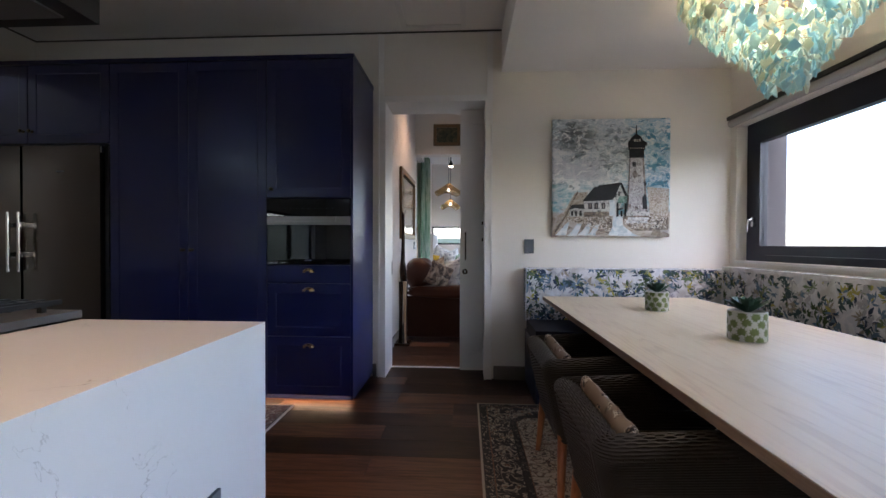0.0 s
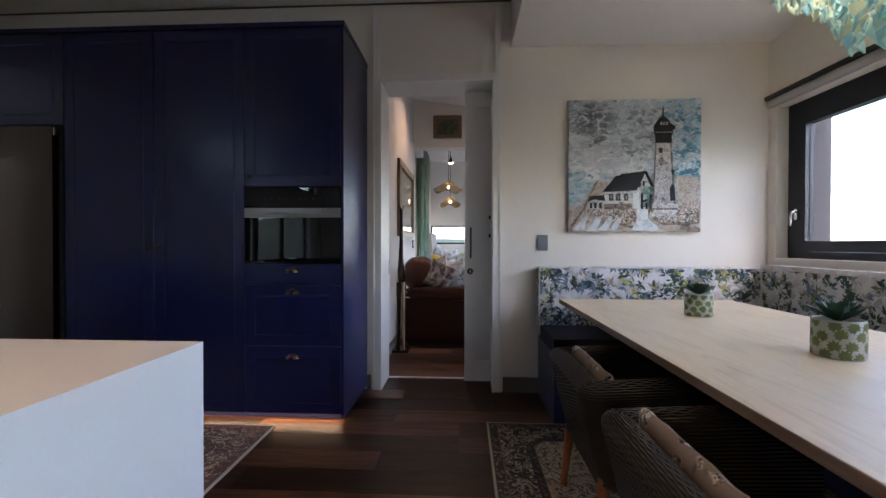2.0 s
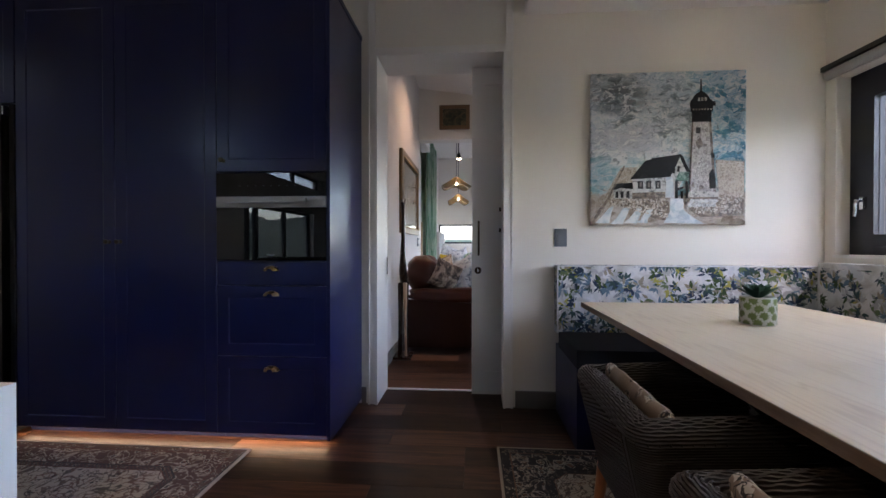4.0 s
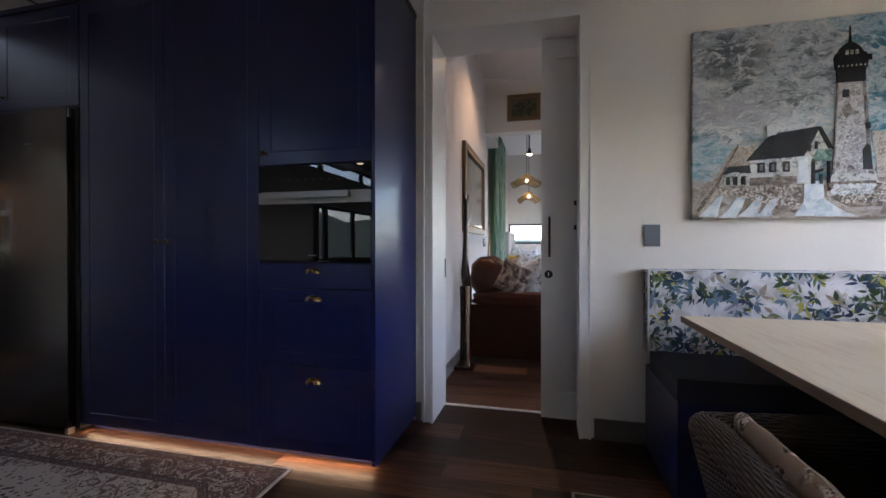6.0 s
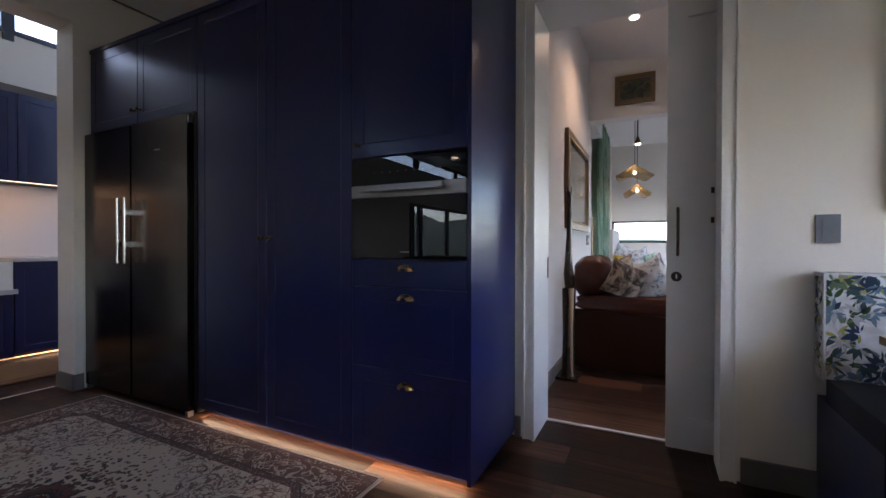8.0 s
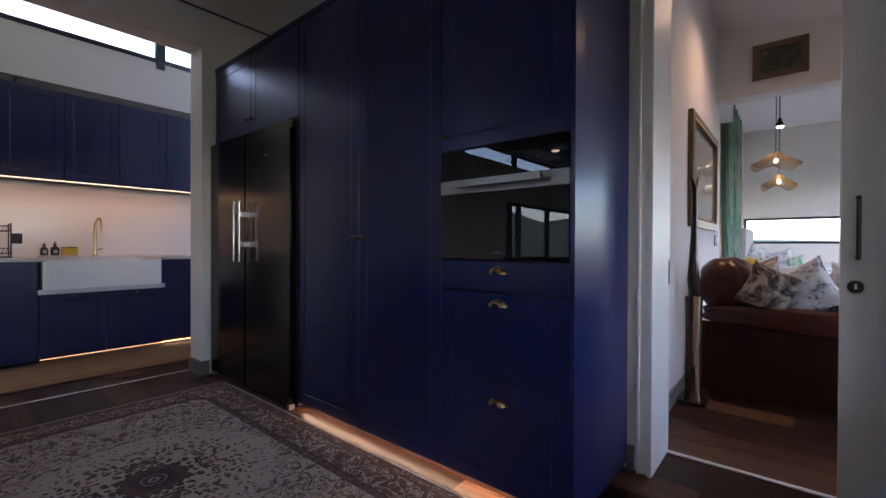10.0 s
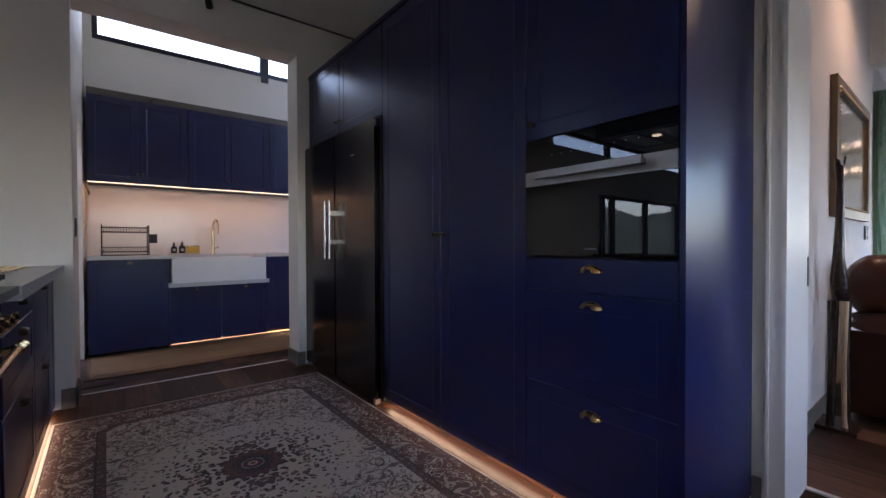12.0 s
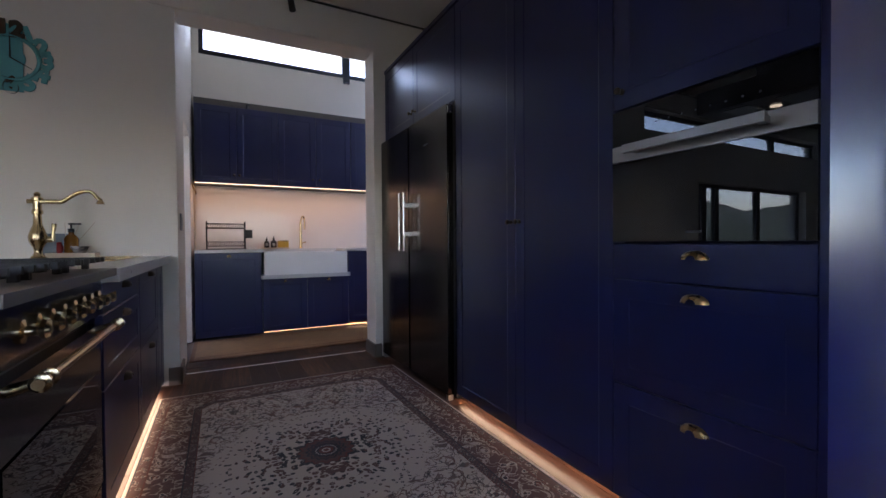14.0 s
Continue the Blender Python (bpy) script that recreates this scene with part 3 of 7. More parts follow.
def lathe(at, profile, sides=20, bm=None, axis="z", mat=0):
    """A turned shape: (radius, height) pairs about an axis through at."""
    bm = bm or bmesh.new()
    at = Vector(at)
    rings = []
    for r, h in profile:
        ring = []
        for k in range(sides):
            a = 2 * math.pi * k / sides
            c, s = max(r, 1e-4) * math.cos(a), max(r, 1e-4) * math.sin(a)
            off = {"z": (c, s, h), "y": (c, h, s), "x": (h, c, s)}[axis]
            ring.append(bm.verts.new(at + Vector(off)))
        rings.append(ring)
    for a, b in zip(rings, rings[1:]):
        for k in range(sides):
            bm.faces.new((a[k], a[(k + 1) % sides], b[(k + 1) % sides], b[k])).material_index = mat
    bm.faces.new(rings[0][::-1]).material_index = mat
    bm.faces.new(rings[-1]).material_index = mat
    return bm


def prism(outline, place, bm=None, mat=0):
    """A flat outline pushed out: place(u, v, w) gives the point, w runs 0 to 1."""
    bm = bm or bmesh.new()
    a = [bm.verts.new(place(u, v, 0)) for u, v in outline]
    b = [bm.verts.new(place(u, v, 1)) for u, v in outline]
    k = len(outline)
    bm.faces.new(a[::-1]).material_index = mat
    bm.faces.new(b).material_index = mat
    for i in range(k):
        bm.faces.new((a[i], a[(i + 1) % k], b[(i + 1) % k], b[i])).material_index = mat
    return bm


def piece(name, me, parent, m):
    """An object of its own on a shared mesh; m is in world coordinates."""
    ob = new(name, me)
    ob.parent = parent
    ob.matrix_local = Matrix.Translation(-ORIGIN[parent.name]) @ m if parent else m
    if parent:
        ORIGIN[ob.name] = ORIGIN[parent.name]
    return ob


def wall(name, bm, material=None, label=""):
    ob = single(name, bm, material or M["wall"], label, "", kind="structure")
    return ob


# ---------------------------------------------------------------- the shell
WY, CY, RX, LX = 3.56, 2.95, 2.16, -3.64      # door wall, cabinet fronts, window wall, scullery wall
CEIL, DROP = 2.84, 2.50
BACK = -5.2

floor = single("floor", box(-6.2, 5.0, -5.5, 13.6, -0.15, -0.004), M["floor_base"], "dark brown wooden plank floor", "floor", kind="structure")

# the wall with the door, with a pocket for the sliding leaf
DL, DR, DTOP = -0.600, 0.244, 2.275
wall("wall_north", boxes((LX, DL, WY, 3.86, 0, CEIL + 0.06), (DL, DR, WY, 3.86, DTOP, CEIL + 0.06), (DR, RX + 0.3, WY, 3.725, 0, CEIL + 0.06),
     (DR, RX + 0.3, 3.815, 3.86, 0, CEIL + 0.06)), label="cream painted kitchen wall with a pocket doorway")
# window wall, opening and all
WIN0, WIN1, SILL, HEAD = 0.20, 3.484, 0.985, 2.02
# the gap from y -3.7 to -1.0 is an added opening for fill light
wall("wall_east", boxes((RX, RX + 0.3, BACK, -3.7, 0, CEIL), (RX, RX + 0.3, -1.0, WIN0, 0, CEIL), (RX, RX + 0.3, -3.7, -1.0, 2.2, CEIL), (RX, RX + 0.3, WIN1, WY, 0, CEIL), (RX, RX + 0.3, WIN0, WIN1, 0, SILL), (RX, RX + 0.3, WIN0, WIN1, HEAD, CEIL)),
     label="cream painted wall with a wide window")
# scullery wall with the wide opening
OY0, OY1, OTOP = 1.45, 2.85, 2.552
TX = -3.868
GY0, GY1 = -4.4, -1.45      # terrace doors
SY0, SY1 = -4.9, -0.36      # window strip over them
wall("wall_west", boxes((TX, LX, BACK, GY0, 0, 2.31), (TX, LX, GY1, OY0, 0, 2.31), (TX, LX, GY0, GY1, 1.74, 2.31), (TX, LX, BACK, SY0, 2.31, 2.58), (TX, LX, SY1, OY0, 2.31, 2.58), (TX, LX, BACK, OY0, 2.58, 4.0), (TX, LX, OY1, 3.86, 0, 4.0), (TX, LX, OY0, OY1, OTOP, 4.0)), label="off-white wall with a wide opening into the scullery")
wall("wall_beam", boxes((LX + 0.001, LX + 0.013, BACK, -4.95, OTOP + 0.004, CEIL - 0.021), (LX + 0.001, LX + 0.013, -4.95, -0.30, 2.60, CEIL - 0.021), (LX + 0.001, LX + 0.013, -0.30, OY1, OTOP + 0.004, CEIL - 0.021)), label="cream painted beam along the scullery wall")
wall("wall_south", boxes((LX, RX + 0.3, BACK - 0.25, BACK, 0, CEIL)), label="plain cream wall behind the dining end")
single("ceiling", boxes((LX, 0.36, BACK, WY, CEIL, CEIL + 0.1)), M["ceiling"], "off-white plastered kitchen ceiling", "ceiling", kind="structure")
single("ceiling_dining", boxes((0.36, RX, BACK, WY, DROP, CEIL + 0.1)), M["ceiling"], "lowered white ceiling over the dining nook", "ceiling", kind="structure")
single("roof_slab", boxes((-4.1, RX + 0.3, BACK - 0.3, 3.86, 3.6, 3.7)), M["ceiling"], "flat roof slab", "roof", kind="structure")

# shadow-line cornices: dark strips, the gap's shade put into their colour
single("cornice", boxes((LX + 0.001, 0.358, WY - 0.012, WY - 0.001, CEIL - 0.010, CEIL - 0.001), (LX + 0.001, LX + 0.016, BACK, WY - 0.02, CEIL - 0.010, CEIL - 0.001)),
       M["taupe"], "thin dark strip painted as the shadow gap along the ceiling", "trim", kind="structure")

# skirting
single("baseboard", boxes((DR + 0.062, 0.56, WY - 0.018, WY - 0.001, 0, 0.108), (-0.69, DL - 0.062, WY - 0.018, WY - 0.001, 0, 0.108)), M["skirting"],
       "grey-beige painted skirting board", "trim", bevel=0.003, kind="structure")
single("baseboard_scullery", boxes((LX + 0.001, LX + 0.016, 1.385, OY0 + 0.014, 0, 0.12), (TX, LX + 0.016, OY0 + 0.001, OY0 + 0.015, 0, 0.12),
       (TX, LX + 0.014, OY1 - 0.015, OY1 - 0.001, 0, 0.11), (LX + 0.001, LX + 0.015, OY1 - 0.015, 2.90, 0, 0.11)), M["skirting"], "painted skirting round the opening", "trim", bevel=0.003, kind="structure")
single("threshold_strip", box(-3.880, -3.867, OY0 + 0.02, OY1 - 0.02, -0.002, 0.004), M["white_paint"], "pale metal joint strip in the floor", "trim", kind="structure")
single("door_threshold", box(DL, DR, 3.835, 3.858, -0.002, 0.005), M["white_paint"], "pale metal threshold strip under the door", "trim", kind="structure")

# scullery shell
wall("wall_scullery_back", boxes((-5.95, -5.63, 1.2, 4.6, 0, 3.06), (-5.95, -5.63, 1.2, 1.52, 3.06, 3.42), (-5.95, -5.63, 4.2, 4.6, 3.06, 3.42), (-5.95, -5.63, 1.2, 4.6, 3.42, 4.0)), label="cream scullery wall with a clerestory window")
wall("wall_scullery_south", boxes((-5.63, -5.02, 1.25, 1.449, 0, 4.0), (-4.30, TX - 0.001, 1.25, 1.449, 0, 4.0), (-5.02, -4.30, 1.25, 1.449, 2.0, 4.0), (-5.02, -4.30, 1.05, 1.10, 0, 2.0)), label="cream side wall of the scullery with a doorway")
wall("wall_scullery_north", boxes((-5.63, TX - 0.001, 4.4, 4.6, 0, 4.0)), label="cream end wall of the scullery")
single("ceiling_scullery", box(-5.95, TX - 0.001, 1.05, 4.6, 4.0, 4.1), M["ceiling"], "high white scullery ceiling", "ceiling", kind="structure")

# lounge and bedroom beyond the door
LW, LY, FY = -0.71, 6.55, 13.0      # lounge wall, lintel wall, bedroom window wall
wall("wall_lounge_west", boxes((LW - 0.2, LW, 3.862, LY + 0.2, 0, 3.7)), M["wall_cool"], "pale wall of the lounge")
wall("wall_lintel", boxes((LW, 2.30, LY, LY + 0.2, 2.47, 3.7), (1.5, 2.30, LY, LY + 0.2, 0, 2.47)), M["wall"], "cream wall over a wide opening")
wall("wall_lounge_east", boxes((2.30, 2.46, 3.862, 4.1, 0, 3.7), (2.30, 2.46, 6.2, 7.0, 0, 3.7), (2.30, 2.46, 12.4, FY + 0.2, 0, 3.7), (2.30, 2.46, 4.1, 6.2, 0, 0.3), (2.30, 2.46, 7.0, 12.4, 0, 0.2), (2.30, 2.46, 4.1, 6.2, 1.7, 3.7), (2.30, 2.46, 7.0, 12.4, 2.5, 3.7)), M["wall"], "plain cream wall")
wall("wall_bedroom_west", boxes((-1.2, -1.0, LY + 0.2, FY, 0, 3.7), (-1.0, LW - 0.201, LY + 0.2, LY + 0.22, 0, 3.7), (-1.0, -0.78, LY + 0.221, 8.6, 2.75, 3.7)), M["wall_cool"], "pale bedroom wall")
wall("wall_bedroom_far", boxes((-1.2, 2.30, FY, FY + 0.2, 0, 1.09), (-1.2, 2.30, FY, FY + 0.2, 1.64, 3.7), (-1.2, -0.98, FY, FY + 0.2, 1.09, 1.64), (2.0, 2.30, FY, FY + 0.2, 1.09, 1.64)), M["wall"], "cream bedroom wall with a long low window")


def sloped_ceiling(name, x0, x1, y0, y1, z0, z1, label):
    bm = bmesh.new()
    prism([(x0, z0), (x1, z1), (x1, z1 + 0.1), (x0, z0 + 0.1)], lambda u, v, w: (u, y0 + (y1 - y0) * w, v), bm)
    single(name, bm, M["ceiling"], label, "ceiling", kind="structure")


sloped_ceiling("ceiling_lounge", LW - 0.2, 2.30, 3.862, LY + 0.2, 3.20, 2.72, "sloping white lounge ceiling")
sloped_ceiling("ceiling_bedroom", -1.2, 2.30, LY + 0.2, FY, 3.55, 3.50, "sloping white bedroom ceiling")

# outside: one ground sheet, a hill and a cladded pier by the window
single("ground", boxes((-400, 400, -400, 400, -0.6, -0.3)), M["grass"], "green grassy ground around the house", "ground", kind="structure")


def hill(name, cx, cy, rx, ry, h):
    bm = bmesh.new()
    n = 40
    grid = [[bm.verts.new((cx + rx * (2 * i / n - 1), cy + ry * (2 * j / n - 1), -0.8 + h * max(0, math.cos(min(1, math.hypot(2 * i / n - 1, 2 * j / n - 1)) * math.pi / 2)) ** 1.3
             + 0.8 * noise.noise((i * 0.35, j * 0.35, cx)))) for i in range(n + 1)] for j in range(n + 1)]
    for j in range(n):
        for i in range(n):
            bm.faces.new((grid[j][i], grid[j][i + 1], grid[j + 1][i + 1], grid[j + 1][i]))
    return single(name, bm, M["grass"], "distant green grassy hill", "hill", smooth=True, kind="structure")


hill("backdrop_hill_south", 10, -150, 170, 90, 16)
hill("backdrop_hill_north", -60, 260, 240, 100, 5.5)


def pier():
    root = thing("cladded_pier", (2.5, 3.75, -0.3), "grey-brown cladded pier outside the window", "pier")
    part("core", box(2.317, 2.6035, 3.587, 3.918, -0.3, 3.185), M["cladding"], root)
    for i in range(17):
        z = -0.3 + i * 0.205
        part("plank", box(2.315, 2.605, 3.585, 3.92, z + 0.004, z + 0.200), M["cladding"], root, bevel=0.006)

    part("core", box(2.3135, 2.4635, 3.4625, 3.4835, 0.988, 2.016), M["cladding"], root)
    for i in range(5):
        part("plank", box(2.313, 2.464, 3.462, 3.483, 0.99 + i * 0.205, min(0.99 + i * 0.205 + 0.199, 2.016)), M["cladding"], root, bevel=0.003)


pier()


def window_unit(name, x, y0, y1, z0, z1, label):
    """The dining window: an outer frame, an opening sash with its handle, and the pane."""
    root = thing(name, (x, (y0 + y1) / 2, z0), label, "window")
    root["kind"] = "structure"
    d, f, s = 0.07, 0.075, 0.085
    for nm, b in (("jamb", (x, x + d, y0, y0 + f, z0, z1)), ("jamb", (x, x + d, y1 - f, y1, z0, z1)), ("frame_head", (x, x + d, y0 + f, y1 - f, z1 - f, z1)), ("frame_sill", (x, x + d, y0 + f, y1 - f, z0, z0 + f * 0.6))):
        part(nm, box(*b), M["frame_black"], root, bevel=0.004)
    mid = (y0 + y1) / 2 - 0.1
    for a, b in ((y0 + f, mid), (mid, y1 - f)):
        c0, c1 = z0 + f * 0.6, z1 - f
        o = x - 0.012
        sash = part("sash", boxes((o, o + 0.055, a + 0.002, a + s, c0, c1), (o, o + 0.055, b - s, b - 0.002, c0, c1), (o, o + 0.055, a + s, b - s, c0 + 0.002, c0 + s * 0.8), (o, o + 0.055, a + s, b - s, c1 - s, c1 - 0.002)), M["frame_black"], root, bevel=0.005)
        pane = part("pane", box(o + 0.025, o + 0.031, a + s, b - s, c0 + s * 0.8, c1 - s), M["glass"], sash)
        pane.visible_shadow = False
    hy = y1 - f - 0.035
    hb = box(x - 0.034, x - 0.012, hy - 0.012, hy + 0.012, 1.24, 1.31)
    tube([(x - 0.03, hy, 1.29), (x - 0.062, hy, 1.29), (x - 0.066, hy - 0.02, 1.288), (x - 0.066, hy - 0.09, 1.288)][:3] + [(x - 0.066, hy - 0.004, 1.275), (x - 0.066, hy, 1.20)], 0.009, 8, hb)
    part("handle", hb, M["chrome"], root, "brushed metal window handle", smooth=True)
    return root


window_unit("window_1", 2.24, WIN0, WIN1, SILL, HEAD, "wide dark-framed window with a clear pane")
single("window_reveal", boxes((2.146, 2.239, WIN0, WIN1, SILL - 0.018, SILL - 0.002)), M["trim"], "pale painted window sill board", "sill", bevel=0.004, kind="structure")


def blind():
    root = thing("roller_blind", (2.14, 2.0, 2.06), "rolled-up blind with a dark headrail over the window", "blind")
    part("headrail", box(2.118, 2.158, 0.2, 3.545, 2.076, 2.104), M["black"], root, bevel=0.004)
    part("roll", tube([(2.138, 0.24, 2.046), (2.138, 3.52, 2.046)], 0.028, 14), M["linen"], root, "rolled pale grey cloth", smooth=True)


blind()


def fixed_window(name, axis, at, a0, a1, z0, z1, label, mullions=()):
    root = thing(name, (at, (a0 + a1) / 2, z0) if axis == "x" else ((a0 + a1) / 2, at, z0), label, "window")
    root["kind"] = "structure"

    def b(u0, u1, w0, w1, v0=0.0, v1=0.06):
        return box(at + v0, at + v1, u0, u1, w0, w1) if axis == "x" else box(u0, u1, at + v0, at + v1, w0, w1)
    f = 0.045
    for nm, q in (("jamb", (a0, a0 + f, z0, z1)), ("jamb", (a1 - f, a1, z0, z1)), ("frame_head", (a0 + f, a1 - f, z1 - f, z1)), ("frame_sill", (a0 + f, a1 - f, z0, z0 + f))):
        part(nm, b(*q), M["frame_black"], root)
    cuts = [a0 + f] + [c for m in mullions for c in (m - 0.05, m + 0.05)] + [a1 - f]
    for m in mullions:
        part("mullion", b(m - 0.05, m + 0.05, z0 + f, z1 - f), M["frame_black"], root)
    for u0, u1 in zip(cuts[0::2], cuts[1::2]):
        p = part("pane", b(u0, u1, z0 + f, z1 - f, 0.025, 0.031), M["glass"], root)
        p.visible_shadow = False
    return root


w2 = fixed_window("window_2", "x", -5.672, 1.52, 4.2, 3.06, 3.42, "dark-framed clerestory window strip high in the scullery", (3.155,))
part("latch", boxes((-5.628, -5.60, 3.115, 3.195, 2.99, 3.06)), M["black"], w2, bevel=0.004)
fixed_window("window_12", "x", 2.36, 4.1, 6.2, 0.3, 1.7, "tall dark-framed lounge window")
fixed_window("window_13", "x", 2.36, 7.0, 12.4, 0.2, 2.5, "tall dark-framed bedroom window", (8.8, 10.6))
fixed_window("window_3", "y", FY + 0.06, -0.98, 2.0, 1.09, 1.64, "long low dark-framed bedroom window", (0.9,))
# unseen glazing, added so daylight reaches the west wall and the peninsula
fixed_window("added_fill_window", "x", 2.28, -3.7, -1.0, 0.0, 2.2, "unseen dark-framed glass doors added to let in fill light", (-2.1,))
fixed_window("window_4", "x", -3.80, GY0, GY1, 0.0, 1.74, "dark-framed glass doors facing a green hill", (-3.14, -2.05, -1.75))
fixed_window("window_5", "x", -3.80, SY0, SY1, 2.31, 2.58, "high dark-framed window strip", (-3.55, -1.9))
hill("backdrop_hill_west", -95, -40, 80, 120, 22)


# ---------------------------------------------------------------- the doorway
def casing():
    root = thing("door_1", (-0.17, 3.6, 0), "white painted doorway with a half-open sliding panel door", "door")
    root["kind"] = "structure"
    w = 0.046
    for a, b, s in ((DL - w, DL, -1), (DR, DR + w, 1)):
        post = part("architrave", box(a, b, WY - 0.018, WY - 0.002, 0, CEIL - 0.021), M["trim"], root, bevel=0.004)
        e = a if s < 0 else b
        part("bead", box(min(e, e - s * 0.010), max(e, e - s * 0.010), WY - 0.026, WY - 0.0181, 0, CEIL - 0.021), M["trim"], root, bevel=0.003)
    part("architrave", boxes((DL, DR, WY - 0.018, WY - 0.002, DTOP, DTOP + 0.04)), M["trim"], root, bevel=0.004)
    part("jamb_lining", box(DL + 0.001, DL + 0.016, WY - 0.03, 3.859, 0, DTOP), M["trim"], root, bevel=0.003)
    part("jamb_lining", box(DR - 0.016, DR - 0.001, WY - 0.03, 3.722, 0, DTOP), M["trim"], root, bevel=0.003)
    part("head_lining", box(DL + 0.016, DR - 0.016, WY - 0.03, 3.859, DTOP - 0.014, DTOP - 0.001), M["trim"], root, bevel=0.003)
    x0, x1, y0, y1 = 0.026, 0.90, 3.752, 3.790
    st, rail = 0.088, 0.12
    zt = DTOP - 0.018
    leaf = part("door_leaf", boxes((x0, x0 + st, y0, y1, 0.012, zt), (x1 - st, x1, y0, y1, 0.012, zt), (x0 + st, x1 - st, y0, y1, 0.012, 0.17), (x0 + st, x1 - st, y0, y1, zt - rail, zt),
                                  (x0 + st, x1 - st, y0, y1, 1.08, 1.22)), M["trim"], root, "white painted sliding panel door", bevel=0.004)
    for z0, z1 in ((0.17, 1.08), (1.22, zt - rail)):
        part("door_panel", box(x0 + st - 0.004, x1 - st + 0.004, y0 + 0.013, y1 - 0.013, z0 - 0.004, z1 + 0.004), M["trim"], leaf)
    hx = x0 + 0.047
    hb = tube([(hx, y0, 1.20), (hx, y0 - 0.035, 1.20), (hx, y0 - 0.042, 1.193), (hx, y0 - 0.042, 0.98), (hx, y0 - 0.035, 0.973), (hx, y0, 0.973)], 0.007, 8)
    part("pull_handle", hb, M["bronze"], leaf, "dark metal bar handle", smooth=True)
    lk = lathe((hx - 0.004, y0 - 0.006, 0.865), [(0.024, 0.0), (0.024, 0.005), (0.020, 0.0065)], 20, axis="y")
    part("lock_plate", lk, M["bronze"], leaf, smooth=True)
    part("latch_plate", box(DL + 0.0161, DL + 0.0185, 3.835, 3.852, 0.83, 0.95), M["bronze"], root, "thin dark latch plate")
    for z in (1.283, 1.141):
        part("guide", box(0.212, 0.226, y0 - 0.012, y0 - 0.001, z - 0.014, z + 0.014), M["bronze"], root, "small dark guide", bevel=0.002)
    part("keyhole", boxes((hx - 0.0075, hx - 0.0005, y0 - 0.0085, y0 - 0.0062, 0.856, 0.876)), M["white_paint"], leaf)


casing()

# ---------------------------------------------------------------- kitchen joinery
def shaker(u0, u1, w0, w1, front, inward, axis="y", stile=0.062, rec=0.0026, thick=0.02):
    """A cabinet front with a shallow framed panel. front: the plane it shows; inward: +1 or -1 into the cabinet."""
    bm = bmesh.new()

    def P(u, w, d):
        d = front + inward * d
        return bm.verts.new((u, d, w) if axis == "y" else (d, u, w))

    def ring(i, d):
        return [P(u0 + i, w0 + i, d), P(u1 - i, w0 + i, d), P(u1 - i, w1 - i, d), P(u0 + i, w1 - i, d)]
    if min(u1 - u0, w1 - w0) < 3 * stile:
        rings = [ring(0, thick), ring(0, 0.002), ring(0.002, 0.0)]
    else:
        rings = [ring(0, thick), ring(0, 0.002), ring(0.002, 0.0), ring(stile, 0.0), ring(stile + 0.005, rec)]
    for a, b in zip(rings, rings[1:]):
        for k in range(4):
            bm.faces.new((a[k], a[(k + 1) % 4], b[(k + 1) % 4], b[k]))
    bm.faces.new(rings[-1])
    bm.faces.new(rings[0][::-1])
    return bm


def ball_knob(at, out, axis="y"):
    prof = [(0.011, 0.0), (0.011, 0.003), (0.005, 0.006), (0.005, 0.014), (0.011, 0.019), (0.013, 0.025), (0.010, 0.031), (0.003, 0.033)]
    return lathe(at, [(r, h * out) for r, h in prof], 14, axis=axis)


def cup_pull(x, y, z, out=-1, axis="y", w=0.043):
    """A half-shell cup pull, open underneath."""
    bm = bmesh.new()
    rows = []
    for j in range(6):
        b = j / 5 * math.pi / 2
        row = []
        for i in range(13):
            a = math.pi * i / 12
            du, dz, dd = w * math.cos(a) * (0.35 + 0.65 * math.cos(b)), 0.027 * math.sin(a) * (0.5 + 0.5 * math.cos(b)), 0.024 * math.sin(b)
            row.append(bm.verts.new((x + du, y + out * dd, z - 0.010 + dz) if axis == "y" else (x + out * dd, y + du, z - 0.010 + dz)))
        rows.append(row)
    for a, b in zip(rows, rows[1:]):
        for i in range(12):
            bm.faces.new((a[i], a[i + 1], b[i + 1], b[i]))
    return bm


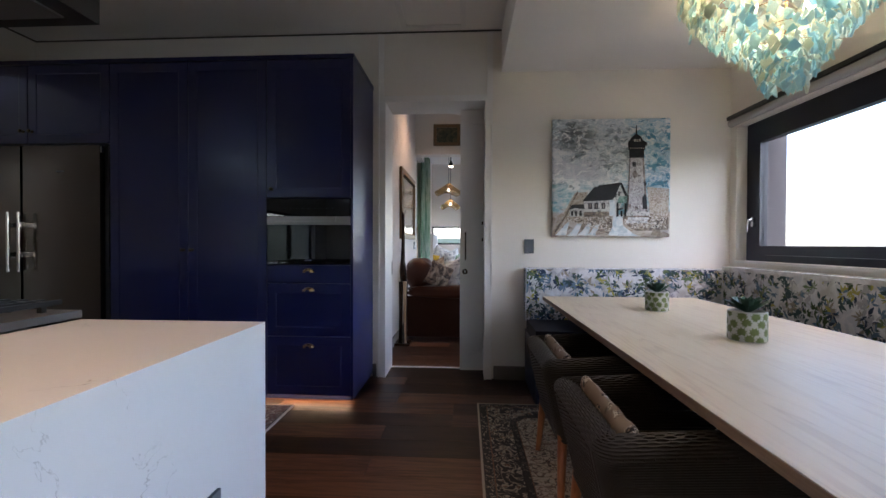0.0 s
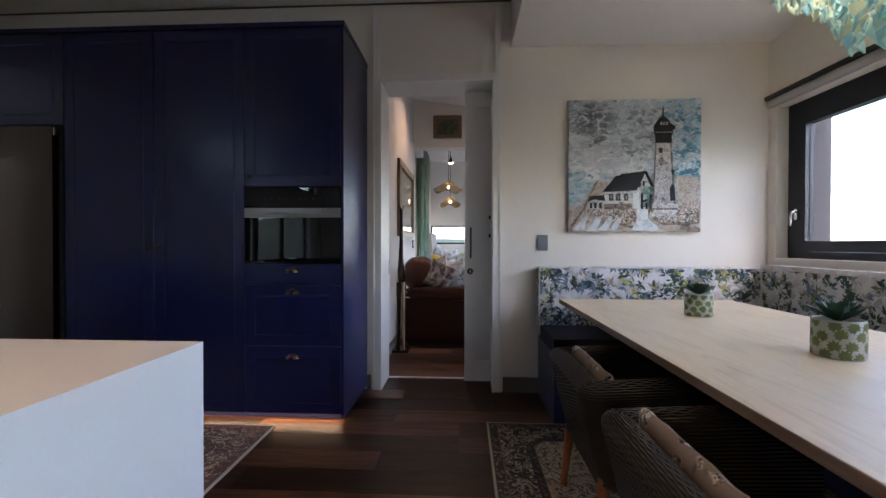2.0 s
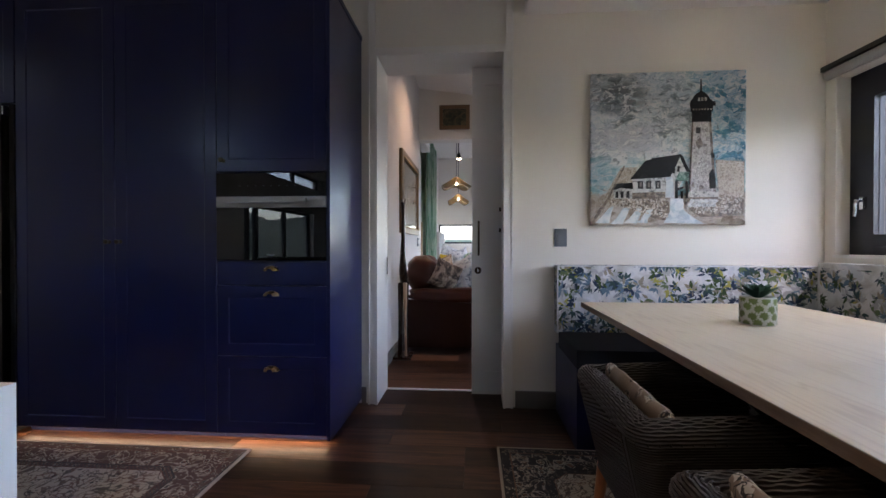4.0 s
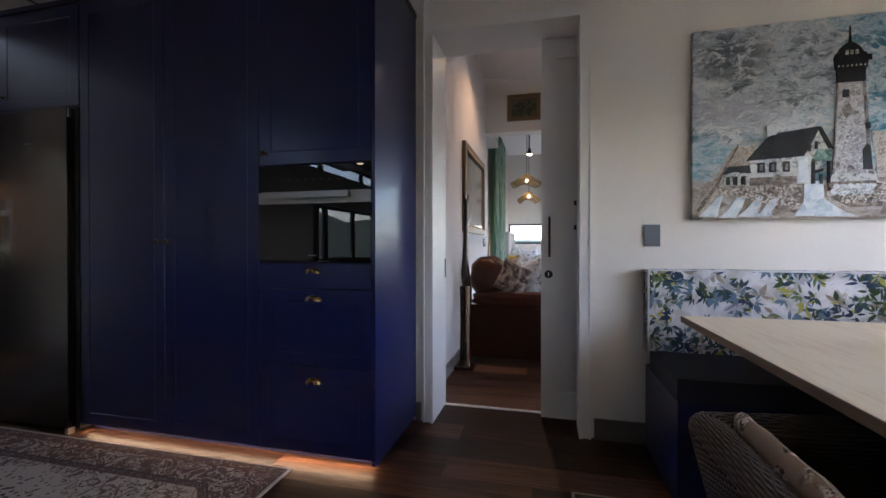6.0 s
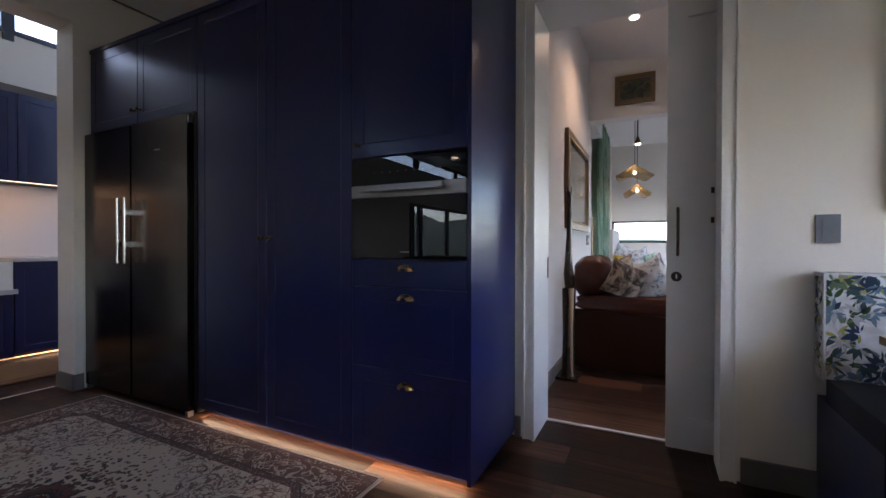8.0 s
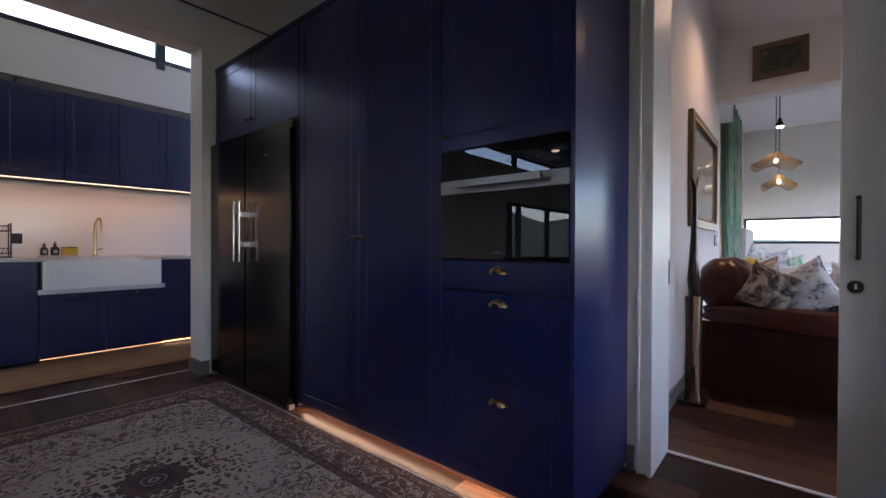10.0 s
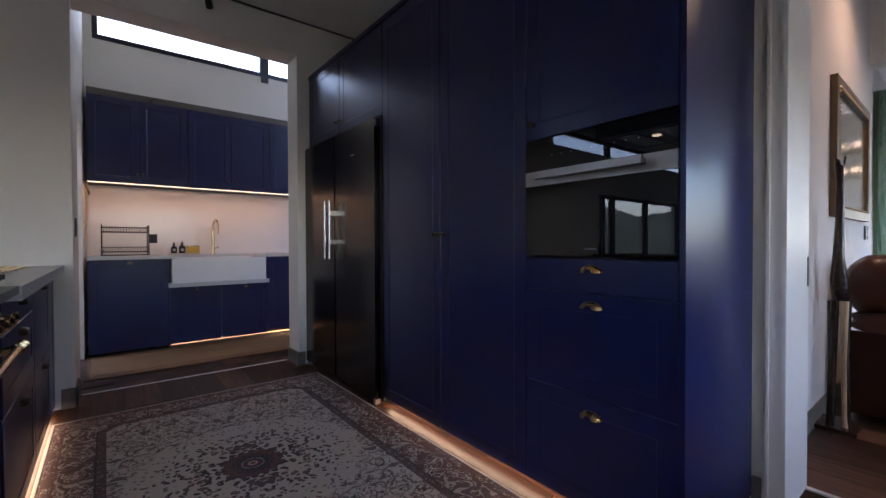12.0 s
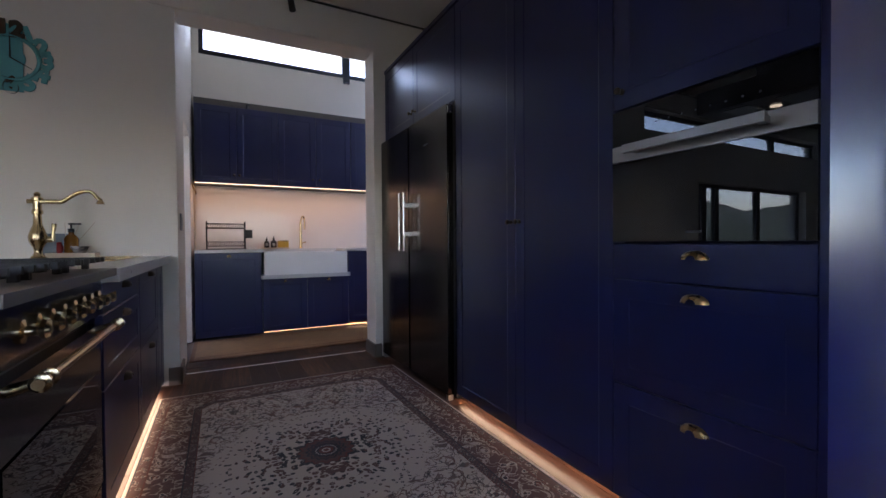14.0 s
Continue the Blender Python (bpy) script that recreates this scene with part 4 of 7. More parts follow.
def tall_run():
    back = WY - 0.004
    # pantry cupboard with two tall doors
    p = thing("pantry_cupboard", (-1.87, 3.25, 0), "tall navy blue lacquered pantry cupboard with two doors", "cupboard", "tall navy cabinets")
    part("body", box(-2.44, -1.301, CY + 0.022, back, 0.05, 2.37), M["navy_dark"], p)
    part("plinth", box(-2.44, -1.301, CY + 0.075, back, 0.0, 0.05), M["navy_dark"], p)
    for x0, x1, kx in ((-2.437, -1.868, -1.897), (-1.864, -1.3015, -1.835)):
        d = part("door", shaker(x0, x1, 0.052, 2.366, CY, 1), M["navy"], p)
        part("knob", ball_knob((kx, CY, 1.055), -1), M["bronze"], d, "dark bronze ball knob", smooth=True)
    # oven tower
    o = thing("oven_tower", (-1.0, 3.25, 0), "tall navy blue oven tower with drawers below", "cabinet", "tall navy cabinets")
    part("body", boxes((-1.299, -0.713, CY + 0.06, back, 0.05, 2.37)), M["navy_dark"], o)
    part("end_panel", box(-0.7105, -0.693, CY - 0.002, back, 0.03, 2.37), M["navy"], o, bevel=0.002)
    part("plinth", box(-1.299, -0.712, CY + 0.075, back, 0.0, 0.05), M["navy_dark"], o)
    for nm, z0, z1 in (("drawer_front", 0.052, 0.457), ("drawer_front", 0.461, 0.826), ("drawer_front", 0.830, 0.951), ("door", 1.420, 2.366)):
        d = part(nm, shaker(-1.2985, -0.7125, z0, z1, CY, 1), M["navy"], o)
        if nm == "door":
            part("knob", ball_knob((-1.262, CY, 1.478), -1), M["bronze"], d, "dark bronze ball knob", smooth=True)
        else:
            part("cup_pull", cup_pull(-1.005, CY, {0.052: 0.396, 0.461: 0.785, 0.830: 0.914}[z0]), M["brass"], d, "aged brass cup pull", smooth=True)
    # cupboard over the fridge
    f = thing("fridge_cupboard", (-3.04, 3.25, 1.80), "navy blue cupboard above the fridge with two doors", "cupboard", "tall navy cabinets")
    part("body", box(-3.636, -2.442, CY + 0.022, back, 1.806, 2.37), M["navy_dark"], f)
    for x0, x1, kx in ((-3.634, -3.054, -3.085), (-3.050, -2.442, -3.018)):
        d = part("door", shaker(x0, x1, 1.808, 2.366, CY, 1), M["navy"], f)
        part("knob", ball_knob((kx, CY, 1.895), -1), M["bronze"], d, "dark bronze ball knob", smooth=True)
    # the one continuous cornice board
    single("cabinet_top_board", boxes((-3.636, -0.688, CY - 0.006, back, 2.371, 2.398)), M["navy"], "navy blue top board running along the tall cabinets", "board", (-2.1, 3.25, 2.371), bevel=0.003)


tall_run()


def oven():
    root = thing("oven", (-1.0, 3.1, 0.957), "built-in black glass oven with a steel handle band", "oven")
    y = CY + 0.002
    part("body", box(-1.29, -0.722, y + 0.02, y + 0.055, 0.96, 1.41), M["black"], root)
    part("door_glass", box(-1.297, -0.714, y - 0.006, y + 0.018, 0.959, 1.232), M["oven_glass"], root, bevel=0.002)
    band = part("handle_band", box(-1.297, -0.714, y - 0.008, y + 0.018, 1.234, 1.289), M["steel_band"], root, "brushed steel band", bevel=0.002)
    part("handle", boxes((-1.215, -0.80, y - 0.060, y - 0.042, 1.254, 1.280), (-1.205, -1.183, y - 0.043, y - 0.008, 1.258, 1.276), (-0.832, -0.81, y - 0.043, y - 0.008, 1.258, 1.276)), M["steel_band"], band, "flat steel bar handle", bevel=0.003)
    panel = part("control_panel", box(-1.297, -0.714, y - 0.006, y + 0.018, 1.291, 1.411), M["oven_glass"], root, bevel=0.002)
    marks = bmesh.new()
    for i in range(9):
        lathe((-1.17 + i * 0.042, y - 0.0068, 1.345), [(0.0028, 0), (0.0028, 0.0006)], 10, marks, "y")
    part("dial_marks", marks, M["switch"], panel, "faint grey touch dots")["kind"] = "stuff"
    part("nameplate", boxes((-1.03, -0.985, y - 0.0075, y - 0.0062, 0.985, 0.991)), M["switch"], root, "small grey bar of lettering")


oven()


def fridges():
    for x0, x1, hx, side in ((-3.632, -3.070, -3.10, 1), (-3.050, -2.478, -3.02, -1)):
        r = thing("fridge", ((x0 + x1) / 2, 3.2, 0), "tall dark stainless steel fridge with a long bar handle", "fridge", "side by side fridges")
        part("body", box(x0 + 0.004, x1 - 0.004, 2.965, WY - 0.01, 0.02, 1.79), M["black"], r)
        d = part("door", box(x0, x1, 2.912, 2.962, 0.035, 1.788), M["steel"], r, bevel=0.007, seg=2)
        h = tube([(hx, 2.855, 0.90), (hx, 2.855, 1.315)], 0.010, 10)
        hd = part("handle", h, M["chrome"], d, "round chrome bar handle", smooth=True)
        for z in (1.02, 1.225):
            part("bracket", box(hx - 0.022 if side > 0 else hx - 0.010, hx + 0.010 if side > 0 else hx + 0.022, 2.858, 2.914, z - 0.016, z + 0.016), M["chrome"], d, bevel=0.004)
        if side < 0:
            part("nameplate", boxes((-2.80, -2.74, 2.9105, 2.9118, 1.60, 1.608)), M["switch"], d, "faint bar of lettering")
            part("hinge", boxes((x1 + 0.001, x1 + 0.012, 2.915, 2.95, 1.735, 1.78)), M["chrome"], r, "pale metal hinge cover", bevel=0.003)
            part("foot", boxes((x1 - 0.03, x1 - 0.004, 2.915, 2.95, 0.0, 0.034)), M["steel_pale"], r, bevel=0.003)
            part("side_seal", boxes((x1 + 0.002, x1 + 0.03, 2.952, WY - 0.02, 0.02, 1.80)), M["rubber"], r, "black side gap filler")
        else:
            part("foot", boxes((x0 + 0.01, x0 + 0.04, 2.915, 2.95, 0.0, 0.034)), M["steel_pale"], r, bevel=0.003)


fridges()


def island():
    r = thing("kitchen_peninsula", (-0.8, 0.0, 0), "white veined quartz waterfall peninsula", "kitchen island")
    part("worktop", box(-1.075, -0.5262, -1.4, 1.305, 0.835, 0.872), M["quartz"], r, bevel=0.003)
    part("waterfall_side", box(-0.526, -0.506, -1.4, 1.305, 0, 0.872), M["quartz"], r, bevel=0.003)
    part("end_panel", box(-1.075, -0.5265, 1.283, 1.305, 0.0, 0.8345), M["quartz"], r, bevel=0.003)
    part("body", box(-1.06, -0.56, -1.35, 1.275, 0.05, 0.834), M["navy_dark"], r)
    part("socket_plate", boxes((-0.5055, -0.497, 0.985, 1.065, 0.40, 0.52)), M["switch"], r, "grey double socket plate", bevel=0.003)


island()


def base_run():
    """The range side: cabinets, worktop and sink looking towards the tall run."""
    r = thing("drawer_cabinet", (-2.3, 1.1, 0), "navy blue drawer cabinet beside the range", "cabinet", "range side cabinets")
    fy = 1.362
    part("body", box(-2.70, -1.990, 0.80, fy - 0.022, 0.05, 0.835), M["navy_dark"], r)
    part("plinth", box(-2.70, -1.990, 0.80, fy - 0.075, 0, 0.05), M["navy_dark"], r)
    for z0, z1, pz in ((0.052, 0.475, 0.433), (0.479, 0.728, 0.690), (0.732, 0.832, 0.802)):
        d = part("drawer_front", shaker(-2.697, -1.993, z0, z1, fy, -1), M["navy"], r)
        part("cup_pull", cup_pull(-2.345, fy, pz, 1), M["bronze"], d, "dark bronze cup pull", smooth=True)
    c = thing("corner_cabinet", (-3.15, 1.1, 0), "navy blue base cabinet under the prep sink", "cabinet", "range side cabinets")
    part("body", box(-3.636, -2.704, 0.80, fy - 0.022, 0.05, 0.78), M["navy_dark"], c)
    part("plinth", box(-3.636, -2.704, 0.80, fy - 0.075, 0, 0.05), M["navy_dark"], c)
    for z0, z1, pz in ((0.052, 0.455, 0.414), (0.459, 0.832, 0.800)):
        d = part("drawer_front", shaker(-3.32, -2.706, z0, z1, fy, -1), M["navy"], c)
        part("cup_pull", cup_pull(-3.013, fy, pz, 1), M["bronze"], d, "dark bronze cup pull", smooth=True)
    part("narrow_door", shaker(-3.56, -3.324, 0.052, 0.832, fy, -1), M["navy"], c)
    part("filler", box(-3.636, -3.564, fy - 0.03, fy - 0.004, 0.03, 0.832), M["navy"], c)
    w = thing("worktop", (-2.75, 1.1, 0.84), "grey stone worktop with an inset brass prep sink", "worktop")
    part("slab", boxes((-3.636, -1.990, 1.26, 1.408, 0.837, 0.882), (-3.636, -1.990, 0.70, 0.88, 0.837, 0.882), (-2.75, -1.990, 0.88, 1.26, 0.837, 0.882), (-3.636, -3.58, 0.88, 1.26, 0.837, 0.882)), M["counter_grey"], w)
    part("sink_bowl", boxes((-3.578, -2.752, 0.882, 0.894, 0.785, 0.887), (-3.578, -2.752, 1.246, 1.258, 0.785, 0.887), (-3.578, -3.566, 0.894, 1.246, 0.785, 0.887), (-2.764, -2.752, 0.894, 1.246, 0.785, 0.887), (-3.566, -2.764, 0.894, 1.246, 0.785, 0.79)), M["brass_bright"], w, "brushed gold prep sink", bevel=0.003)


base_run()


def bridge_tap():
    x, y, z = -3.385, 0.806, 0.882
    r = thing("kitchen_tap", (x, y, z), "aged brass kitchen tap with a curved swan spout", "tap")
    prof = [(0.030, 0), (0.033, 0.010), (0.022, 0.020), (0.017, 0.035), (0.020, 0.055), (0.036, 0.085), (0.040, 0.11), (0.030, 0.145), (0.019, 0.17), (0.017, 0.22), (0.023, 0.225), (0.023, 0.24), (0.018, 0.245), (0.018, 0.285), (0.024, 0.29), (0.024, 0.302), (0.012, 0.31), (0.016, 0.322), (0.006, 0.332)]
    part("column", lathe((x, y, z), [(q * 1.05, h * 1.13) for q, h in prof], 20), M["brass_bright"], r, smooth=True)
    part("finial", tube([(x, y - 0.015, z + 0.322), (x, y - 0.042, z + 0.322)], [0.010, 0.013], 10), M["brass_bright"], r, smooth=True)
    pts = []
    for i in range(25):
        a = i / 24
        rise = 0.0 if a < 0.38 else 0.064 * math.sin(min(1.0, (a - 0.38) / 0.58) * math.pi * 0.72) ** 1.1
        pts.append((x + 0.03 * a, y + 0.285 * a, z + 0.322 + rise - 0.030 * max(0.0, a - 0.86) / 0.14))
    sp = tube(pts, [0.013 - 0.003 * (i / 24) for i in range(25)], 10)
    e = pts[-1]
    lathe((e[0], e[1], e[2] - 0.026), [(0.021, 0), (0.019, 0.008), (0.011, 0.022), (0.010, 0.03)], 14, sp)
    part("spout", sp, M["brass_bright"], r, "swan-neck spout", smooth=True)
    lv = tube([(x, y, z + 0.11), (x - 0.01, y + 0.06, z + 0.11)], 0.017, 12)
    tube([(x - 0.01, y + 0.06, z + 0.10), (x - 0.01, y + 0.064, z + 0.15), (x - 0.012, y + 0.068, z + 0.20)], [0.011, 0.008, 0.012], 10, lv)
    part("lever", lv, M["brass_bright"], r, smooth=True)


bridge_tap()


def range_cooker():
    x0, x1, y1 = -1.988, -1.165, 1.352
    r = thing("range_cooker", (-1.48, 1.1, 0), "black enamel range cooker with brass knobs and rail", "cooker")
    part("body", box(x0, x1, 0.78, y1 - 0.03, 0.05, 0.84), M["black"], r)
    part("plinth", box(x0 + 0.01, x1 - 0.01, 0.80, y1 - 0.08, 0.0, 0.05), M["black"], r)
    part("hob_top", box(x0, x1, 0.76, y1 + 0.050, 0.860, 0.884), M["hob_steel"], r, "dark grey hob top", bevel=0.004)
    part("control_panel", box(x0 + 0.002, x1 - 0.002, y1 - 0.03, y1 + 0.008, 0.735, 0.858), M["enamel"], r, bevel=0.004)
    d = part("oven_door", box(x0 + 0.006, x1 - 0.006, y1 - 0.03, y1 + 0.006, 0.19, 0.705), M["enamel"], r, bevel=0.006)
    part("door_window", box(x0 + 0.10, x1 - 0.10, y1 + 0.0065, y1 + 0.010, 0.26, 0.56), M["oven_glass"], d, bevel=0.002)
    part("drawer", box(x0 + 0.006, x1 - 0.006, y1 - 0.03, y1 + 0.004, 0.055, 0.18), M["enamel"], r, bevel=0.005)
    kn = [(0.025, 0), (0.025, 0.005), (0.012, 0.009), (0.008, 0.022), (0.010, 0.027), (0.017, 0.031), (0.018, 0.040), (0.011, 0.047)]
    for i in range(8):
        x = -1.360 - i * 0.0835
        k = part("knob", lathe((x, y1 + 0.008, 0.792), [(q * 0.95, h) for q, h in kn], 18, axis="y"), M["brass_bright"], r, "polished brass knob", smooth=True)
        part("pointer", boxes((x - 0.0018, x + 0.0018, y1 + 0.048, y1 + 0.056, 0.786, 0.812)), M["brass_bright"], k)
    h = tube([(x0 + 0.03, y1 + 0.058, 0.706), (x1 - 0.105, y1 + 0.058, 0.706)], 0.0105, 12)
    for x in (x0 + 0.06, x1 - 0.14):
        tube([(x, y1 + 0.005, 0.692), (x, y1 + 0.058, 0.706)], [0.013, 0.010], 10, h)
        for q in (-0.022, 0.022):
            lathe((x + q, y1 + 0.058, 0.706), [(0.010, -0.006), (0.018, -0.003), (0.018, 0.003), (0.010, 0.006)], 14, h, "x")
    part("rail_handle", h, M["brass_bright"], r, "polished brass towel rail", smooth=True)
    for i in range(3):
        cx = x0 + 0.14 + i * 0.26
        g = bmesh.new()
        for y in (0.86, 0.98, 1.10, 1.22, 1.34):
            box(cx - 0.122, cx + 0.122, y - 0.005, y + 0.005, 0.904, 0.918, g)
        for q in (-0.117, -0.06, 0.0, 0.06, 0.117):
            box(cx + q - 0.005, cx + q + 0.005, 0.85, 1.375, 0.906, 0.921, g)
        for sx in (-0.10, 0.10):
            for y in (0.87, 1.33):
                box(cx + sx - 0.008, cx + sx + 0.008, y - 0.008, y + 0.008, 0.885, 0.906, g)
        part("grate", g, M["iron"], r, "cast iron pan support")
        for y in (0.98, 1.22):
            part("burner", lathe((cx, y, 0.884), [(0.045, 0), (0.045, 0.010), (0.034, 0.014), (0.032, 0.02)], 18), M["iron"], r, smooth=True)
    part("clock_display", boxes((-1.205, -1.185, y1 + 0.0085, y1 + 0.010, 0.775, 0.795)), M["white_paint"], r)


range_cooker()


def hood():
    r = thing("cooker_hood", (-1.48, 1.1, 1.79), "black ceiling-hung cooker hood over the range", "cooker hood")
    part("body", box(-1.95, -1.075, 0.80, 1.375, 1.79, 1.93), M["black"], r, bevel=0.006)
    part("chimney", box(-1.66, -1.31, 0.92, 1.25, 1.931, CEIL - 0.002), M["black"], r, bevel=0.004)
    part("downlight", lathe((-1.60, 1.15, 1.783), [(0.03, 0.0), (0.03, 0.006)], 18), M["lamp_glow"], r, "lit round downlight")
    part("filter", boxes((-1.82, -1.67, 0.86, 1.32, 1.784, 1.7895), (-1.53, -1.14, 0.86, 1.32, 1.784, 1.7895)), M["steel_pale"], r)


hood()
single("ceiling_spot", tube([(-3.585, 2.19, CEIL - 0.002), (-3.575, 2.19, 2.79), (-3.56, 2.205, 2.69)], [0.022, 0.022, 0.024], 12), M["black"], "small black ceiling spotlight by the scullery opening", "spotlight", (-3.585, 2.19, CEIL), smooth=True)


def hatch():
    r = thing("ceiling_hatch", (-0.185, 3.17, CEIL), "white square ceiling access hatch with a thin frame", "hatch")
    part("frame", boxes((-0.44, -0.40, 2.86, 3.48, CEIL - 0.012, CEIL - 0.001), (0.03, 0.07, 2.86, 3.48, CEIL - 0.012, CEIL - 0.001), (-0.40, 0.03, 2.86, 2.90, CEIL - 0.012, CEIL - 0.001), (-0.40, 0.03, 3.44, 3.48, CEIL - 0.012, CEIL - 0.001)), M["trim"], r, bevel=0.003)
    part("panel", box(-0.397, 0.027, 2.903, 3.437, CEIL - 0.007, CEIL - 0.001), M["ceiling"], r)


hatch()


def rug(name, x0, x1, y0, y1, mat, label):
    bm = box(x0, min(x1, 1.615), y0, y1, 0.0, 0.009)
    return single(name, bm, mat, label, "rug", ((x0 + x1) / 2, (y0 + y1) / 2, 0.0), bevel=0.003)


rug("kitchen_rug", -3.335, -1.08, 1.365, 2.885, M["rug_kitchen"], "worn Persian style rug in cream, red and slate blue")
rug("dining_rug", 0.16, 2.36, -0.20, 3.00, M["rug_dining"], "navy and cream Persian style rug under the dining table")


def runner():
    r = thing("scullery_runner", (-4.6, 2.38, 0.0), "tan woven runner with darker bound edges on the scullery floor", "rug")
    part("carpet", box(-4.96, -4.24, 1.50, 3.27, 0.0, 0.009), M["mat_tan"], r, bevel=0.002)
    for b in ((-5.00, -4.961, 1.47, 3.30), (-4.239, -4.20, 1.47, 3.30), (-4.961, -4.239, 1.47, 1.499), (-4.961, -4.239, 3.271, 3.30)):
        part("binding", box(*b, 0.0, 0.0075), M["mat_edge"], r, "darker bound edge")
    for x in (-4.90, -4.30):
        part("stripe", box(x - 0.008, x + 0.008, 1.52, 3.25, 0.0088, 0.0102), M["mat_edge"], r, "dark woven stripe")


runner()

# ---------------------------------------------------------------- dining nook
TZ = 0.712


def table():
    r = thing("dining_table", (1.22, 1.7, 0), "long pale oak dining table with a thin top", "table")
    cuts = [0.660, 0.845, 1.075, 1.260, 1.515, 1.760]
    top = part("tabletop", box(0.664, 1.756, -0.196, 3.311, TZ - 0.026, TZ - 0.006), M["oak"], r)
    for a, b in zip(cuts, cuts[1:]):
        part("board", box(a, b - 0.0004, -0.2, 3.315, TZ - 0.028, TZ), M["oak"], top, bevel=0.0012)
    # thin strip that paints the shade on the table's near edge
    part("edge_band", box(0.6565, 0.6596, -0.2, 3.315, TZ - 0.028, TZ - 0.001), M["oak_edge_shade"], r, "oak edge coloured dark for its shaded side")
    for y in (0.35, 2.72):
        part("leg", boxes((0.95, 1.50, y - 0.04, y + 0.04, TZ - 0.05, TZ - 0.029), (1.18, 1.26, y - 0.03, y + 0.03, 0.03, TZ - 0.05), (0.95, 1.50, y - 0.04, y + 0.04, 0.0095, 0.03)), M["frame_black"], r, "dark metal pedestal leg", bevel=0.004)
        arc = [(1.08 + 0.42 * k / 14, y - 0.05, 0.16 + 0.30 * (1 - math.sin(math.pi / 2 * k / 14)) ** 1.0) for k in range(15)]
        part("curved_brace", tube(arc, 0.022, 8), M["white_paint"], r, "white curved metal brace", smooth=True)
    part("side_rail", box(0.80, 0.83, 0.40, 2.70, TZ - 0.075, TZ - 0.045), M["steel_pale"], r, bevel=0.003)


table()


def leaf_outline(k=6, w=0.34):
    """A pointed leaf from 0 to 1 along u."""
    up = [(i / k, w * math.sin(math.pi * (i / k) ** 0.8) * (1 - 0.25 * i / k)) for i in range(1, k)]
    return [(0, 0)] + up + [(1, 0)] + [(u, -v) for u, v in reversed(up)]


LEAF = leaf_outline()


def print_leaves(rng, a0, a1, b0, b1, place, count, size=0.05):
    """Printed sprays of leaves on a cloth; place(a, b) is the point on its face."""
    bm = bmesh.new()
    for _ in range(count):
        ca, cb = rng.uniform(a0 - 0.02, a1 + 0.02), rng.uniform(b0 - 0.03, b1 + 0.03)
        tone = rng.choice([0, 0, 1, 2, 2, 2, 3, 4, 4, 4, 5, 5, 6, 6, 7])
        turn = rng.uniform(0, 6.28)
        k = rng.choice([3, 5, 6, 7, 8])
        lift = rng.uniform(0, 1)
        for i in range(k):
            a = turn + (i - k / 2) * rng.uniform(0.45, 0.75)
            ln = size * rng.uniform(0.6, 1.25)
            w = rng.uniform(0.35, 0.75)
            off = rng.uniform(0, 0.3) * size
            pts = []
            for u, v in LEAF:
                du, dv = u * ln + off, v * ln * w
                pts.append((ca + du * math.cos(a) - dv * math.sin(a), cb + du * math.sin(a) + dv * math.cos(a)))
            if any(not (a0 < p[0] < a1 and b0 < p[1] < b1) for p in pts):
                pts = [(min(max(p[0], a0), a1), min(max(p[1], b0), b1)) for p in pts]
                if len(set(pts)) < len(pts):
                    continue
            f = bm.faces.new([bm.verts.new(place(pa, pb, lift)) for pa, pb in pts])
            f.material_index = tone if rng.random() < 0.8 else rng.randrange(8)
    return bm


